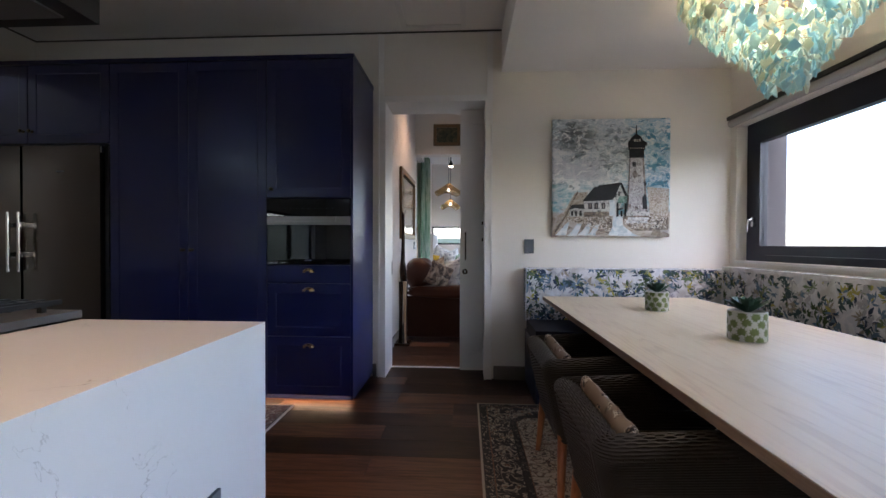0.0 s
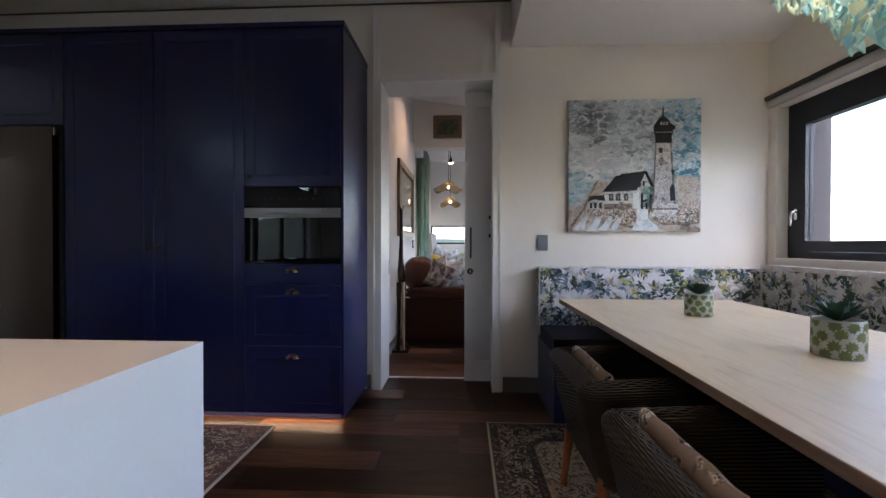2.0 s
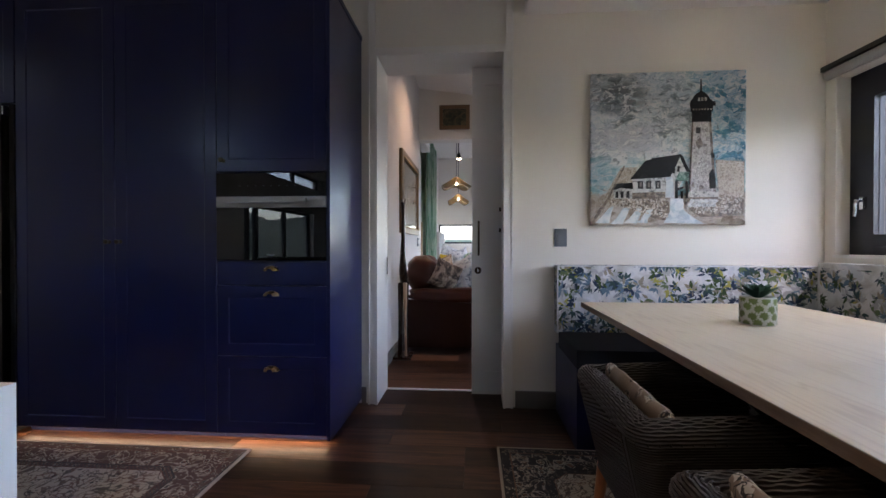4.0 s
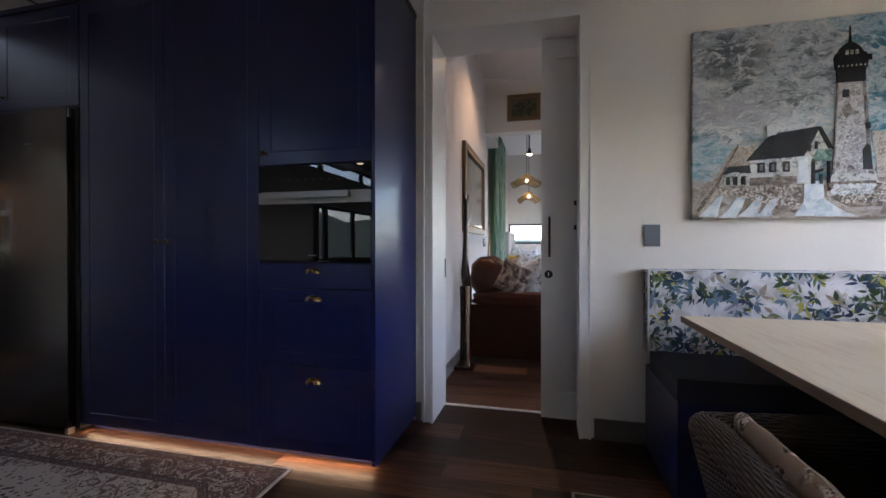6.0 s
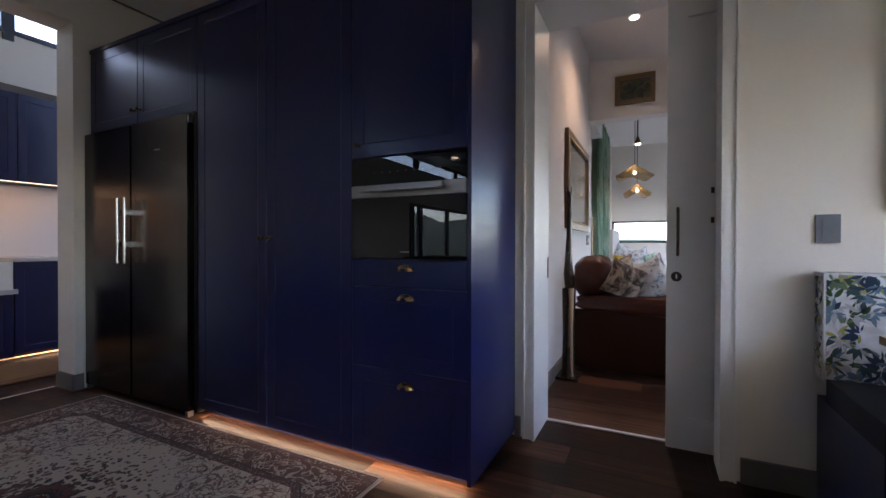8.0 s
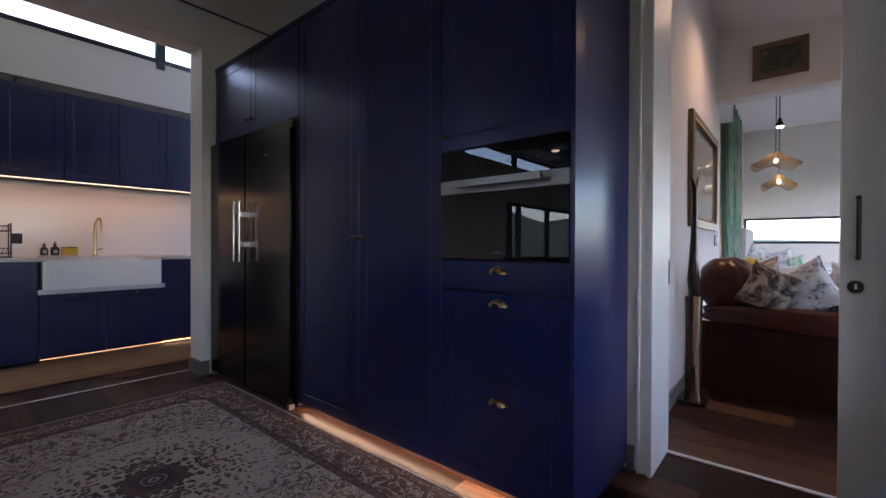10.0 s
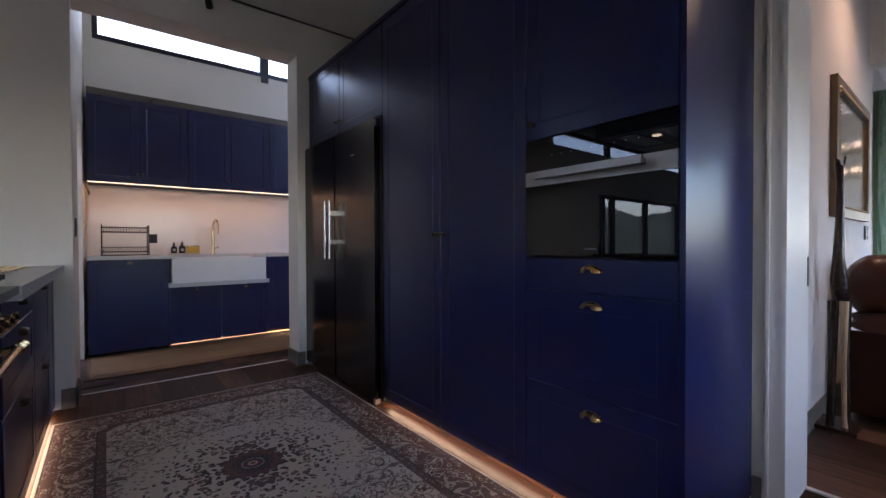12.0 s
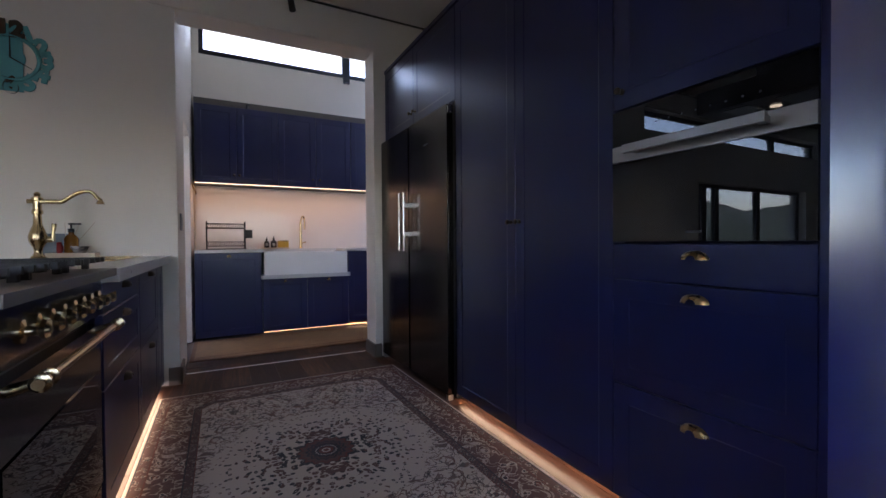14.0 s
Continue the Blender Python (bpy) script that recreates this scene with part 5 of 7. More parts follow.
def bench():
    rng = random.Random(4)
    r = thing("corner_bench", (1.3, 3.3, 0), "navy corner bench with floral upholstered backrests", "bench")
    part("base", boxes((0.560, 2.155, 3.00, WY - 0.004, 0.0, 0.42)), M["navy"], r, "navy blue panelled bench base", bevel=0.004)
    part("base", boxes((1.62, 2.155, -0.6, 2.998, 0.0, 0.42)), M["navy"], r, "navy blue panelled bench base", bevel=0.004)
    part("seat_cushion", box(0.556, 2.15, 2.99, WY - 0.115, 0.421, 0.512), M["seat_navy"], r, "dark navy seat cushion", bevel=0.02, seg=3)
    part("seat_cushion", box(1.61, 2.04, -0.6, 2.986, 0.421, 0.512), M["seat_navy"], r, "dark navy seat cushion", bevel=0.02, seg=3)
    y = WY - 0.112
    b1 = part("backrest", box(0.548, 2.155, y, WY - 0.004, 0.50, 0.915), M["floral"], r, "white floral leaf-print backrest", bevel=0.02, seg=3)
    part("leaf_print", print_leaves(rng, 0.554, 2.036, 0.506, 0.909, lambda a, b, l: (a, y - 0.0006 - 0.0012 * l, b), 340, 0.044), PRINT, b1)["kind"] = "stuff"
    part("leaf_print", print_leaves(rng, 0.57, 2.03, y + 0.014, WY - 0.018, lambda a, b, l: (a, b, 0.9156 + 0.001 * l), 120, 0.035), PRINT, b1)["kind"] = "stuff"
    part("leaf_print", print_leaves(rng, y + 0.014, WY - 0.018, 0.515, 0.90, lambda a, b, l: (0.5474 - 0.001 * l, a, b), 40, 0.035), PRINT, b1)["kind"] = "stuff"
    x = RX - 0.122
    b2 = part("backrest", box(x, RX - 0.004, -0.6, y - 0.004, 0.50, 0.938), M["floral"], r, "white floral leaf-print backrest", bevel=0.02, seg=3)
    part("leaf_print", print_leaves(rng, -0.58, y - 0.02, 0.515, 0.91, lambda a, b, l: (x - 0.0006 - 0.0012 * l, a, b), 820, 0.044), PRINT, b2)["kind"] = "stuff"
    part("leaf_print", print_leaves(rng, -0.58, y - 0.02, x + 0.014, RX - 0.018, lambda a, b, l: (b, a, 0.9386 + 0.001 * l), 220, 0.035), PRINT, b2)["kind"] = "stuff"


bench()


def painting():
    x0, x1, z0, z1 = 0.767, 1.680, 1.164, 2.100
    yf = 3.524
    r = thing("lighthouse_painting", (x0, WY - 0.004, z0), "unframed textured canvas painting of a lighthouse and a cottage", "painting")
    part("canvas", box(x0, x1, yf, WY - 0.004, z0, z1), M["paint_sky"], r, bevel=0.003)
    W, H = x1 - x0, z1 - z0

    def flat(name, polys, mat, lift, rough=0.0, seed=1):
        rng = random.Random(seed)
        bm = bmesh.new()
        for poly in polys:
            pts = [(x0 + u * W + rng.uniform(-rough, rough), z0 + v * H + rng.uniform(-rough, rough)) for u, v in poly]
            prism(pts, lambda a, b, w: (a, yf - lift * w - 0.0002, b), bm)
        ob = part(name, bm, mat, r)
        if name in ("shingle", "rockery", "lantern_panes"):
            ob["kind"] = "stuff"

    def blob(cx, cy, rx, ry, k, rng):
        return [(cx + rx * math.cos(6.283 * i / k) * rng.uniform(0.8, 1.15), cy + ry * math.sin(6.283 * i / k) * rng.uniform(0.8, 1.15)) for i in range(k)]
    rg = random.Random(9)
    flat("cliff", [[(0.0, 0.03), (0.03, 0.10), (0.09, 0.18), (0.14, 0.28), (0.205, 0.385), (0.30, 0.38), (0.27, 0.27), (0.15, 0.17), (0.12, 0.10), (0.06, 0.02)]], M["p_sand"], 0.0018, 0.006)
    flat("cliff_edge", [[(0.0, 0.02), (0.05, 0.10), (0.10, 0.17), (0.155, 0.28), (0.215, 0.39), (0.222, 0.385), (0.165, 0.27), (0.115, 0.16), (0.065, 0.09), (0.02, 0.02)]], M["p_earth"], 0.003, 0.004, 2)
    flat("sand_bank", [[(0.81, 0.42), (0.99, 0.41), (0.99, 0.06), (0.62, 0.05), (0.62, 0.17), (0.83, 0.20)]], M["p_sand"], 0.0016, 0.004)
    flat("mound", [[(0.10, 0.165), (0.16, 0.18), (0.50, 0.18), (0.52, 0.10), (0.51, 0.02), (0.42, 0.045), (0.30, 0.09), (0.19, 0.125)], [(0.60, 0.165), (0.66, 0.18), (0.84, 0.20), (0.985, 0.17), (0.985, 0.07), (0.85, 0.05), (0.72, 0.055), (0.64, 0.09)]], M["p_earth"], 0.0028, 0.005, 5)
    for i, (a, b) in enumerate(((0.03, 0.0), (0.13, -0.005), (0.215, -0.01), (0.285, -0.02))):
        flat("foam", [[(a, 0.012), (a + 0.04, 0.055 + b), (a + 0.085, 0.115 + b), (a + 0.125, 0.125 + b), (a + 0.105, 0.075 + b), (a + 0.09, 0.035), (a + 0.085, 0.012)]], M["p_path"], 0.0036, 0.005, 3 + i)
    flat("path", [[(0.48, 0.01), (0.515, 0.09), (0.52, 0.185), (0.60, 0.185), (0.61, 0.10), (0.69, 0.03), (0.74, 0.01)]], M["p_path"], 0.0034, 0.004)
    stones = []
    for _ in range(260):
        a, b = rg.uniform(0.13, 0.50), rg.random()
        lo = 0.135 - 0.095 * (a - 0.13) / 0.37
        stones.append(blob(a, lo + (0.178 - lo) * b, 0.0062, 0.0055, 6, rg))
    for _ in range(300):
        a = rg.uniform(0.62, 0.975)
        stones.append(blob(a, rg.uniform(0.075 if a > 0.68 else 0.11, 0.155 if a < 0.82 else 0.19), 0.0060, 0.0052, 6, rg))
    flat("shingle", stones, M["p_stones"], 0.005)
    flat("rockery", [blob(0.645 + 0.030 * (i % 6) + 0.012 * (i // 6), 0.128 + 0.027 * (i // 6), 0.017, 0.015, 8, rg) for i in range(12)], M["p_rock"], 0.0065)
    flat("tower", [[(0.642, 0.215), (0.660, 0.675), (0.774, 0.675), (0.807, 0.215)]], M["p_tower"], 0.006)
    flat("plinth", [[(0.632, 0.178), (0.634, 0.216), (0.826, 0.218), (0.828, 0.180)]], M["p_house"], 0.0068, 0.002)
    flat("tower_shade", [[(0.792, 0.215), (0.763, 0.675), (0.776, 0.675), (0.810, 0.215)], [(0.640, 0.215), (0.658, 0.675), (0.663, 0.675), (0.648, 0.215)]], M["p_umber"], 0.0072)
    for a, b, c, d in ((0.702, 0.53, 0.022, 0.034), (0.663, 0.26, 0.010, 0.018), (0.715, 0.245, 0.016, 0.014)):
        flat("tower_stain", [blob(a, b, c, d, 11, rg)], M["p_umber"], 0.0071)
    for poly in ([(0.770, 0.235), (0.766, 0.33), (0.785, 0.365), (0.800, 0.34), (0.808, 0.235)], [(0.778, 0.43), (0.775, 0.462), (0.796, 0.465), (0.799, 0.435)], [(0.680, 0.594), (0.680, 0.632), (0.708, 0.632), (0.708, 0.594)]):
        flat("tower_opening", [poly], M["p_black"], 0.0078)
    flat("lantern", [[(0.656, 0.668), (0.655, 0.745), (0.778, 0.745), (0.776, 0.668)], [(0.650, 0.735), (0.642, 0.79), (0.650, 0.812), (0.778, 0.812), (0.790, 0.785), (0.784, 0.735)], [(0.655, 0.81), (0.668, 0.838), (0.690, 0.858), (0.711, 0.868), (0.735, 0.856), (0.756, 0.836), (0.770, 0.81)], [(0.7065, 0.865), (0.7085, 0.90), (0.7105, 0.945), (0.7125, 0.945), (0.7145, 0.90), (0.7165, 0.865)], [(0.786, 0.775), (0.787, 0.80), (0.803, 0.797), (0.802, 0.77)]], M["p_black"], 0.0085)
    flat("lantern_panes", [[(0.690 + i * 0.021, 0.803), (0.690 + i * 0.021, 0.824), (0.703 + i * 0.021, 0.824), (0.703 + i * 0.021, 0.803)] for i in range(3)] + [blob(0.662 + 0.0185 * i, 0.748, 0.005, 0.006, 6, rg) for i in range(7)], M["p_stones"], 0.0098)
    flat("cottage", [[(0.270, 0.175), (0.270, 0.305), (0.50, 0.32), (0.575, 0.44), (0.625, 0.34), (0.60, 0.30), (0.545, 0.175)], [(0.150, 0.172), (0.148, 0.235), (0.20, 0.25), (0.272, 0.245), (0.272, 0.172)]], M["p_house"], 0.005)
    flat("cottage_footing", [[(0.270, 0.172), (0.270, 0.213), (0.484, 0.216), (0.486, 0.174)]], M["p_earth"], 0.0058, 0.002, 7)
    flat("cottage_gable", [[(0.492, 0.18), (0.490, 0.315), (0.535, 0.31), (0.54, 0.18)]], M["p_path"], 0.0064, 0.002, 8)
    flat("chimney", [[(0.352, 0.42), (0.350, 0.474), (0.392, 0.474), (0.390, 0.43)]], M["p_path"], 0.0082, 0.002, 8)
    flat("cottage_roof", [[(0.255, 0.300), (0.300, 0.355), (0.366, 0.432), (0.584, 0.460), (0.560, 0.40), (0.515, 0.313)], [(0.575, 0.455), (0.590, 0.458), (0.645, 0.345), (0.628, 0.335)], [(0.143, 0.232), (0.168, 0.272), (0.270, 0.278), (0.276, 0.235), (0.20, 0.245)]], M["p_black"], 0.0078)
    flat("porch_roof", [[(0.547, 0.285), (0.575, 0.342), (0.640, 0.345), (0.632, 0.290)]], M["p_green"], 0.0082, 0.002, 9)
    flat("porch", [[(0.548, 0.172), (0.548, 0.285), (0.565, 0.285), (0.565, 0.172)], [(0.618, 0.172), (0.618, 0.285), (0.632, 0.285), (0.632, 0.172)], [(0.565, 0.24), (0.60, 0.25), (0.60, 0.235), (0.565, 0.222)], [(0.585, 0.172), (0.585, 0.22), (0.598, 0.22), (0.598, 0.172)]], M["p_black"], 0.0074, 0.001, 4)
    for u0, u1, v0, v1 in ((0.307, 0.339, 0.236, 0.288), (0.360, 0.391, 0.236, 0.288), (0.422, 0.452, 0.236, 0.290), (0.160, 0.178, 0.178, 0.222), (0.194, 0.212, 0.178, 0.222), (0.232, 0.250, 0.178, 0.222), (0.533, 0.545, 0.335, 0.372), (0.562, 0.575, 0.345, 0.385)):
        flat("cottage_window", [[(u0, v0), (u0, v1), (u1, v1), (u1, v0)]], M["p_black"], 0.0086, 0.001)
        if u0 > 0.3 and u1 < 0.5:
            flat("window_light", [[(u0 + 0.009, v0 + 0.010), (u0 + 0.009, v1 - 0.010), (u1 - 0.009, v1 - 0.010), (u1 - 0.009, v0 + 0.010)]], M["p_umber"], 0.0092)


painting()


def switch_plate():
    r = thing("light_switch", (0.588, WY, 1.085), "slate grey wall switch plate with three rockers", "switch")
    part("plate", box(0.550, 0.626, WY - 0.010, WY - 0.001, 1.030, 1.143), M["switch"], r, bevel=0.003)
    for i in range(3):
        z = 1.050 + i * 0.025
        part("rocker", box(0.570, 0.606, WY - 0.0135, WY - 0.0101, z, z + 0.022), M["switch"], r, bevel=0.0015)


switch_plate()


def succulent_pot(x, y, radius, height, seed):
    rng = random.Random(seed)
    r = thing("succulent_pot", (x, y, TZ), "green succulent in a round leaf-patterned ceramic pot", "potted plant", "pots on the dining table")
    R = radius
    pot = part("pot", lathe((x, y, TZ), [(R * 0.93, 0.0), (R, 0.006), (R, height - 0.004), (R - 0.003, height), (R - 0.007, height - 0.003), (R - 0.008, height - 0.02)], 36), M["pot_white"], r, "cream ceramic pot with green palm leaf print", smooth=True)
    bm = bmesh.new()
    n = int(10 * radius / 0.07)
    for i in range(n):
        for j in range(4):
            ca = 6.283 * (i + 0.5 * (j % 2)) / n * 1.0 + rng.uniform(-0.08, 0.08)
            cz = height * (0.06 + 0.27 * j) + rng.uniform(-0.006, 0.006)
            turn = 1.57 + rng.uniform(-0.7, 0.7)
            for q in range(9):
                a = turn + (q - 4) * 0.60
                ln = 0.0172 * (1.2 - 0.14 * abs(q - 4) / 2) * height / 0.105
                pts = []
                for u, v in LEAF:
                    du, dv = u * ln, v * ln * 0.86
                    sa = du * math.cos(a) - dv * math.sin(a)
                    sz = du * math.sin(a) + dv * math.cos(a)
                    zz = min(max(cz + sz, 0.004), height - 0.005)
                    ang = ca + sa / R
                    pts.append(bm.verts.new((x + (R + 0.0006) * math.cos(ang), y + (R + 0.0006) * math.sin(ang), TZ + zz)))
                bm.faces.new(pts)
    part("leaf_print", bm, M["pot_green"], pot)["kind"] = "stuff"
    part("soil", lathe((x, y, TZ + height - 0.024), [(R - 0.009, 0), (R - 0.009, 0.006), (0.002, 0.012)], 24), M["soil"], r)
    base = Vector((x, y, TZ + height - 0.014))
    for k in range(26):
        ring = k / 26
        a = k * 2.399
        tilt = 0.25 + 1.0 * (1 - ring)
        ln = R * (0.55 + 0.75 * (1 - ring))
        out, up = Vector((math.cos(a), math.sin(a), 0)), Vector((0, 0, 1))
        side = Vector((-math.sin(a), math.cos(a), 0))
        lb = bmesh.new()
        rows = []
        for i in range(7):
            s = i / 6
            c = base + out * (0.006 + ln * s * math.sin(tilt)) + up * (ln * s * math.cos(tilt) + 0.012 * (1 - (1 - s) ** 2) + 0.010)
            w = R * 0.27 * math.sin(math.pi * (0.12 + 0.86 * s) ** 0.9) + 0.0006
            t = w * 0.42
            nrm = side.cross(out * math.sin(tilt) + up * math.cos(tilt)).normalized()
            rows.append([lb.verts.new(c + side * w + nrm * t * -0.6), lb.verts.new(c - nrm * -t * 0.2), lb.verts.new(c - side * w + nrm * t * -0.6), lb.verts.new(c + nrm * t)])
        for p, q in zip(rows, rows[1:]):
            for m in range(4):
                lb.faces.new((p[m], p[(m + 1) % 4], q[(m + 1) % 4], q[m]))
        lb.faces.new(rows[0][::-1])
        lb.faces.new(rows[-1])
        part("leaf", lb, M["succulent"], r, smooth=True)


succulent_pot(1.218, 2.68, 0.064, 0.115, 3)
succulent_pot(1.238, 1.90, 0.069, 0.122, 5)


def tub(off, hw=0.272, depth=0.54, rc=0.05):
    """The plan of a tub chair facing +x, inset by off: side, back and side, closely spaced."""
    r = max(rc - off, 0.014)
    w, b = hw - off, off
    pts = [(depth - (depth - b - r) * i / 40, -w) for i in range(41)]
    pts += [(b + r - r * math.sin(math.pi / 2 * i / 6), -w + r - r * math.cos(math.pi / 2 * i / 6)) for i in range(1, 7)]
    pts += [(b, -w + r + (2 * w - 2 * r) * i / 40) for i in range(1, 41)]
    pts += [(b + r - r * math.cos(math.pi / 2 * i / 6), w - r + r * math.sin(math.pi / 2 * i / 6)) for i in range(1, 7)]
    pts += [(b + r + (depth - b - r) * i / 40, w) for i in range(1, 41)]
    return pts


def chair(cy, group):
    cx, zt, zb = 0.392, 0.622, 0.295
    depth = 0.54
    r = thing("wicker_armchair", (cx + 0.28, cy, 0), "grey-brown woven wicker tub chair with warm wooden legs", "chair", group)

    def ring(off, z, wave=0.0, shift=0, lean=0.0):
        """One round of the tub at a height; its back leans in towards the seat, its arms rise a little."""
        out = []
        for i, (x, y) in enumerate(tub(off)):
            drop = max(0.0, (zt - z) / (zt - zb))
            swing = wave * (1 if (i // 2 + shift) % 2 else -1)
            bulge = swing * math.cos(lean)
            x2 = x + 0.078 * drop * (1 - x / depth) - (bulge if abs(y) < 0.2 else 0)
            y2 = y * (1 - 0.10 * drop) + (math.copysign(bulge, y) if abs(y) >= 0.2 else 0)
            out.append((cx + x2, cy + y2, z + 0.06 * max(0, x - 0.05) * (1 - drop) + swing * math.sin(lean)))
        return out
    th = 0.043
    prof = [(0.0, zb + (zt - th - zb) * j / 44) for j in range(44)]
    prof += [(th - th * math.cos(math.pi * j / 16), zt - th + th * math.sin(math.pi * j / 16)) for j in range(17)]
    prof += [(2 * th, zt - th - 0.0095 * j) for j in range(1, 26)]
    bm = bmesh.new()
    for j, (off, z) in enumerate(prof):
        lean = 0.0 if j < 44 else math.pi * min(1.0, (j - 44) / 16)
        tube(ring(off, z, 0.0026 if lean == 0 else 0.0013, j, lean), 0.0039 if lean == 0 else 0.0043, 5, bm)
    low, high = ring(-0.0025, zb), ring(-0.0025, zt - th * 0.8)
    for i in range(1, len(low), 2):
        tube([low[i], high[i]], 0.0022, 5, bm)
    part("weave", bm, M["wicker"], r, "woven wicker strands", smooth=True)["kind"] = "stuff"
    shell = bmesh.new()
    grid = [[shell.verts.new(p) for p in ring(off, z)] for off, z in ((0.006, zb), (0.006, zt - th), (th, zt - 0.008), (2 * th - 0.006, zt - th), (2 * th - 0.006, zb))]
    for a, b in zip(grid, grid[1:]):
        for i in range(len(a) - 1):
            shell.faces.new((a[i], a[i + 1], b[i + 1], b[i]))
    part("shell", shell, M["wicker"], r)
    part("rim_band", tube(ring(0.0, zb - 0.004), 0.010, 8), M["wicker"], r, "thick wicker rim", smooth=True)
    part("seat", box(cx + 0.09, cx + 0.53, cy - 0.235, cy + 0.235, 0.30, 0.34), M["wicker"], r, bevel=0.01)
    part("seat_pad", box(cx + 0.10, cx + 0.53, cy - 0.18, cy + 0.18, 0.341, 0.42), M["seat_navy"], r, "dark seat pad", bevel=0.02, seg=3)
    for sx, sy in ((0.095, -1), (0.095, 1), (0.50, -1), (0.50, 1)):
        top = Vector((cx + sx, cy + sy * 0.215, 0.31))
        foot = Vector((cx + sx + (-0.02 if sx < 0.3 else 0.0), cy + sy * 0.270, 0.009))
        part("leg", tube([top, foot], [0.022, 0.013], 10), M["leg_wood"], r, "tapered warm wooden leg", smooth=True)
    c = bmesh.new()
    rows_ = []
    for i in range(31):
        s = i / 30 * 2 - 1
        w = (1 - abs(s) ** 16) ** 0.5
        rows_.append([c.verts.new((cx + 0.112 + (0.020 * w + 0.002) * math.cos(a) + 0.002 * math.sin(i * 0.9), cy + 0.228 * s, 0.612 + (0.030 * w + 0.002) * math.sin(a) + 0.002 * math.sin(i * 0.7))) for a in (2 * math.pi * k / 12 for k in range(12))])
    for a, b in zip(rows_, rows_[1:]):
        for k in range(12):
            c.faces.new((a[k], a[(k + 1) % 12], b[(k + 1) % 12], b[k]))
    c.faces.new(rows_[0][::-1])
    c.faces.new(rows_[-1])
    part("back_pad", c, M["cushion"], r, "tan script-print pad along the backrest", smooth=True)


chair(2.09, "wicker chairs along the table")
chair(1.397, "wicker chairs along the table")


def chandelier():
    rng = random.Random(11)
    cx, cy = 1.47, 2.03
    r = thing("sea_glass_chandelier", (cx, cy, DROP), "tiered sea glass chandelier in aqua and cream", "chandelier")
    part("ceiling_rose", lathe((cx, cy, DROP - 0.03), [(0.05, 0), (0.055, 0.02), (0.055, 0.029)], 20), M["brass"], r, smooth=True)
    fr = tube([(cx, cy, DROP - 0.03), (cx, cy, 2.02)], 0.006, 8)
    tiers = [(0.39, 2.44), (0.41, 2.36), (0.40, 2.29), (0.365, 2.215), (0.30, 2.145), (0.225, 2.085), (0.16, 2.02), (0.12, 1.95), (0.09, 1.89)]
    for rad, z in tiers:
        tube([(cx + rad * math.cos(a), cy + rad * math.sin(a), z) for a in (6.2832 * k / 28 for k in range(29))], 0.0015, 4, fr)
    part("wire_frame", fr, M["brass"], r)
    for a in (0.3, 2.4, 4.5):
        part("bulb", lathe((cx + 0.13 * math.cos(a), cy + 0.13 * math.sin(a), 2.19), [(0.004, -0.05), (0.022, -0.035), (0.03, 0.0), (0.02, 0.03), (0.012, 0.05)], 14), M["lamp_glow"], r, "glowing warm bulb", smooth=True)
    shapes = []
    for k in range(15):
        bm = bmesh.new()
        m = rng.choice([3, 4, 4, 5, 5])
        out = []
        for i in range(m):
            a = 6.283 * i / m
            q = rng.uniform(0.4, 1.3)
            out.append((0.020 * q * math.cos(a), 0.029 * q * math.sin(a) - 0.029))
        prism(out, lambda u, v, w: (u, 0.006 * w - 0.003 + 0.18 * u * abs(u) * 10, v), bm)
        bmesh.ops.bevel(bm, geom=bm.edges[:], offset=0.0009, segments=1, affect="EDGES")
        shapes.append(mesh_of("shard", bm, GLASS[k % 5]))
    made = 0
    rest = {}
    for ti, (rad, z) in enumerate(tiers):
        n = max(8, int(rad * 215))
        for row in range(3):
            for k in range(n):
                if rng.random() < 0.10:
                    continue
                a = 6.283 * (k + 0.5 * row) / n + rng.uniform(-0.06, 0.06)
                zz = z - row * 0.026 + rng.uniform(-0.022, 0.016) + 0.018 * math.sin(a * 5 + ti)
                rr = rad - 0.012 * row + rng.uniform(-0.02, 0.014)
                m = pose(cx + rr * math.cos(a), cy + rr * math.sin(a), zz, rng.uniform(-14, 14), rng.uniform(-16, 16), math.degrees(a) + 90 + rng.uniform(-35, 35)) @ Matrix.Diagonal((rng.uniform(0.85, 1.5),) * 3 + (1,))
                low = ti >= 4
                pick = rng.choice([1, 2, 4, 3, 6, 8, 9, 11, 13, 14, 3, 5] if low else [0, 5, 10, 0, 5, 10, 0, 3, 8, 13, 1, 6])
                if ti >= 4 and made < 300:
                    piece("shard", shapes[pick], r, m)
                    made += 1
                else:
                    rest.setdefault(pick, []).append(m)
    for pick, ms in rest.items():
        bm = bmesh.new()
        for m in ms:
            t = bmesh.new()
            t.from_mesh(shapes[pick])
            bmesh.ops.transform(t, matrix=m, verts=t.verts[:])
            me = bpy.data.meshes.new("tmp")
            t.to_mesh(me)
            t.free()
            bm.from_mesh(me)
            bpy.data.meshes.remove(me)
        ob = part("glass_fringe", bm, GLASS[pick % 5], r)
        ob["kind"] = "stuff"


chandelier()

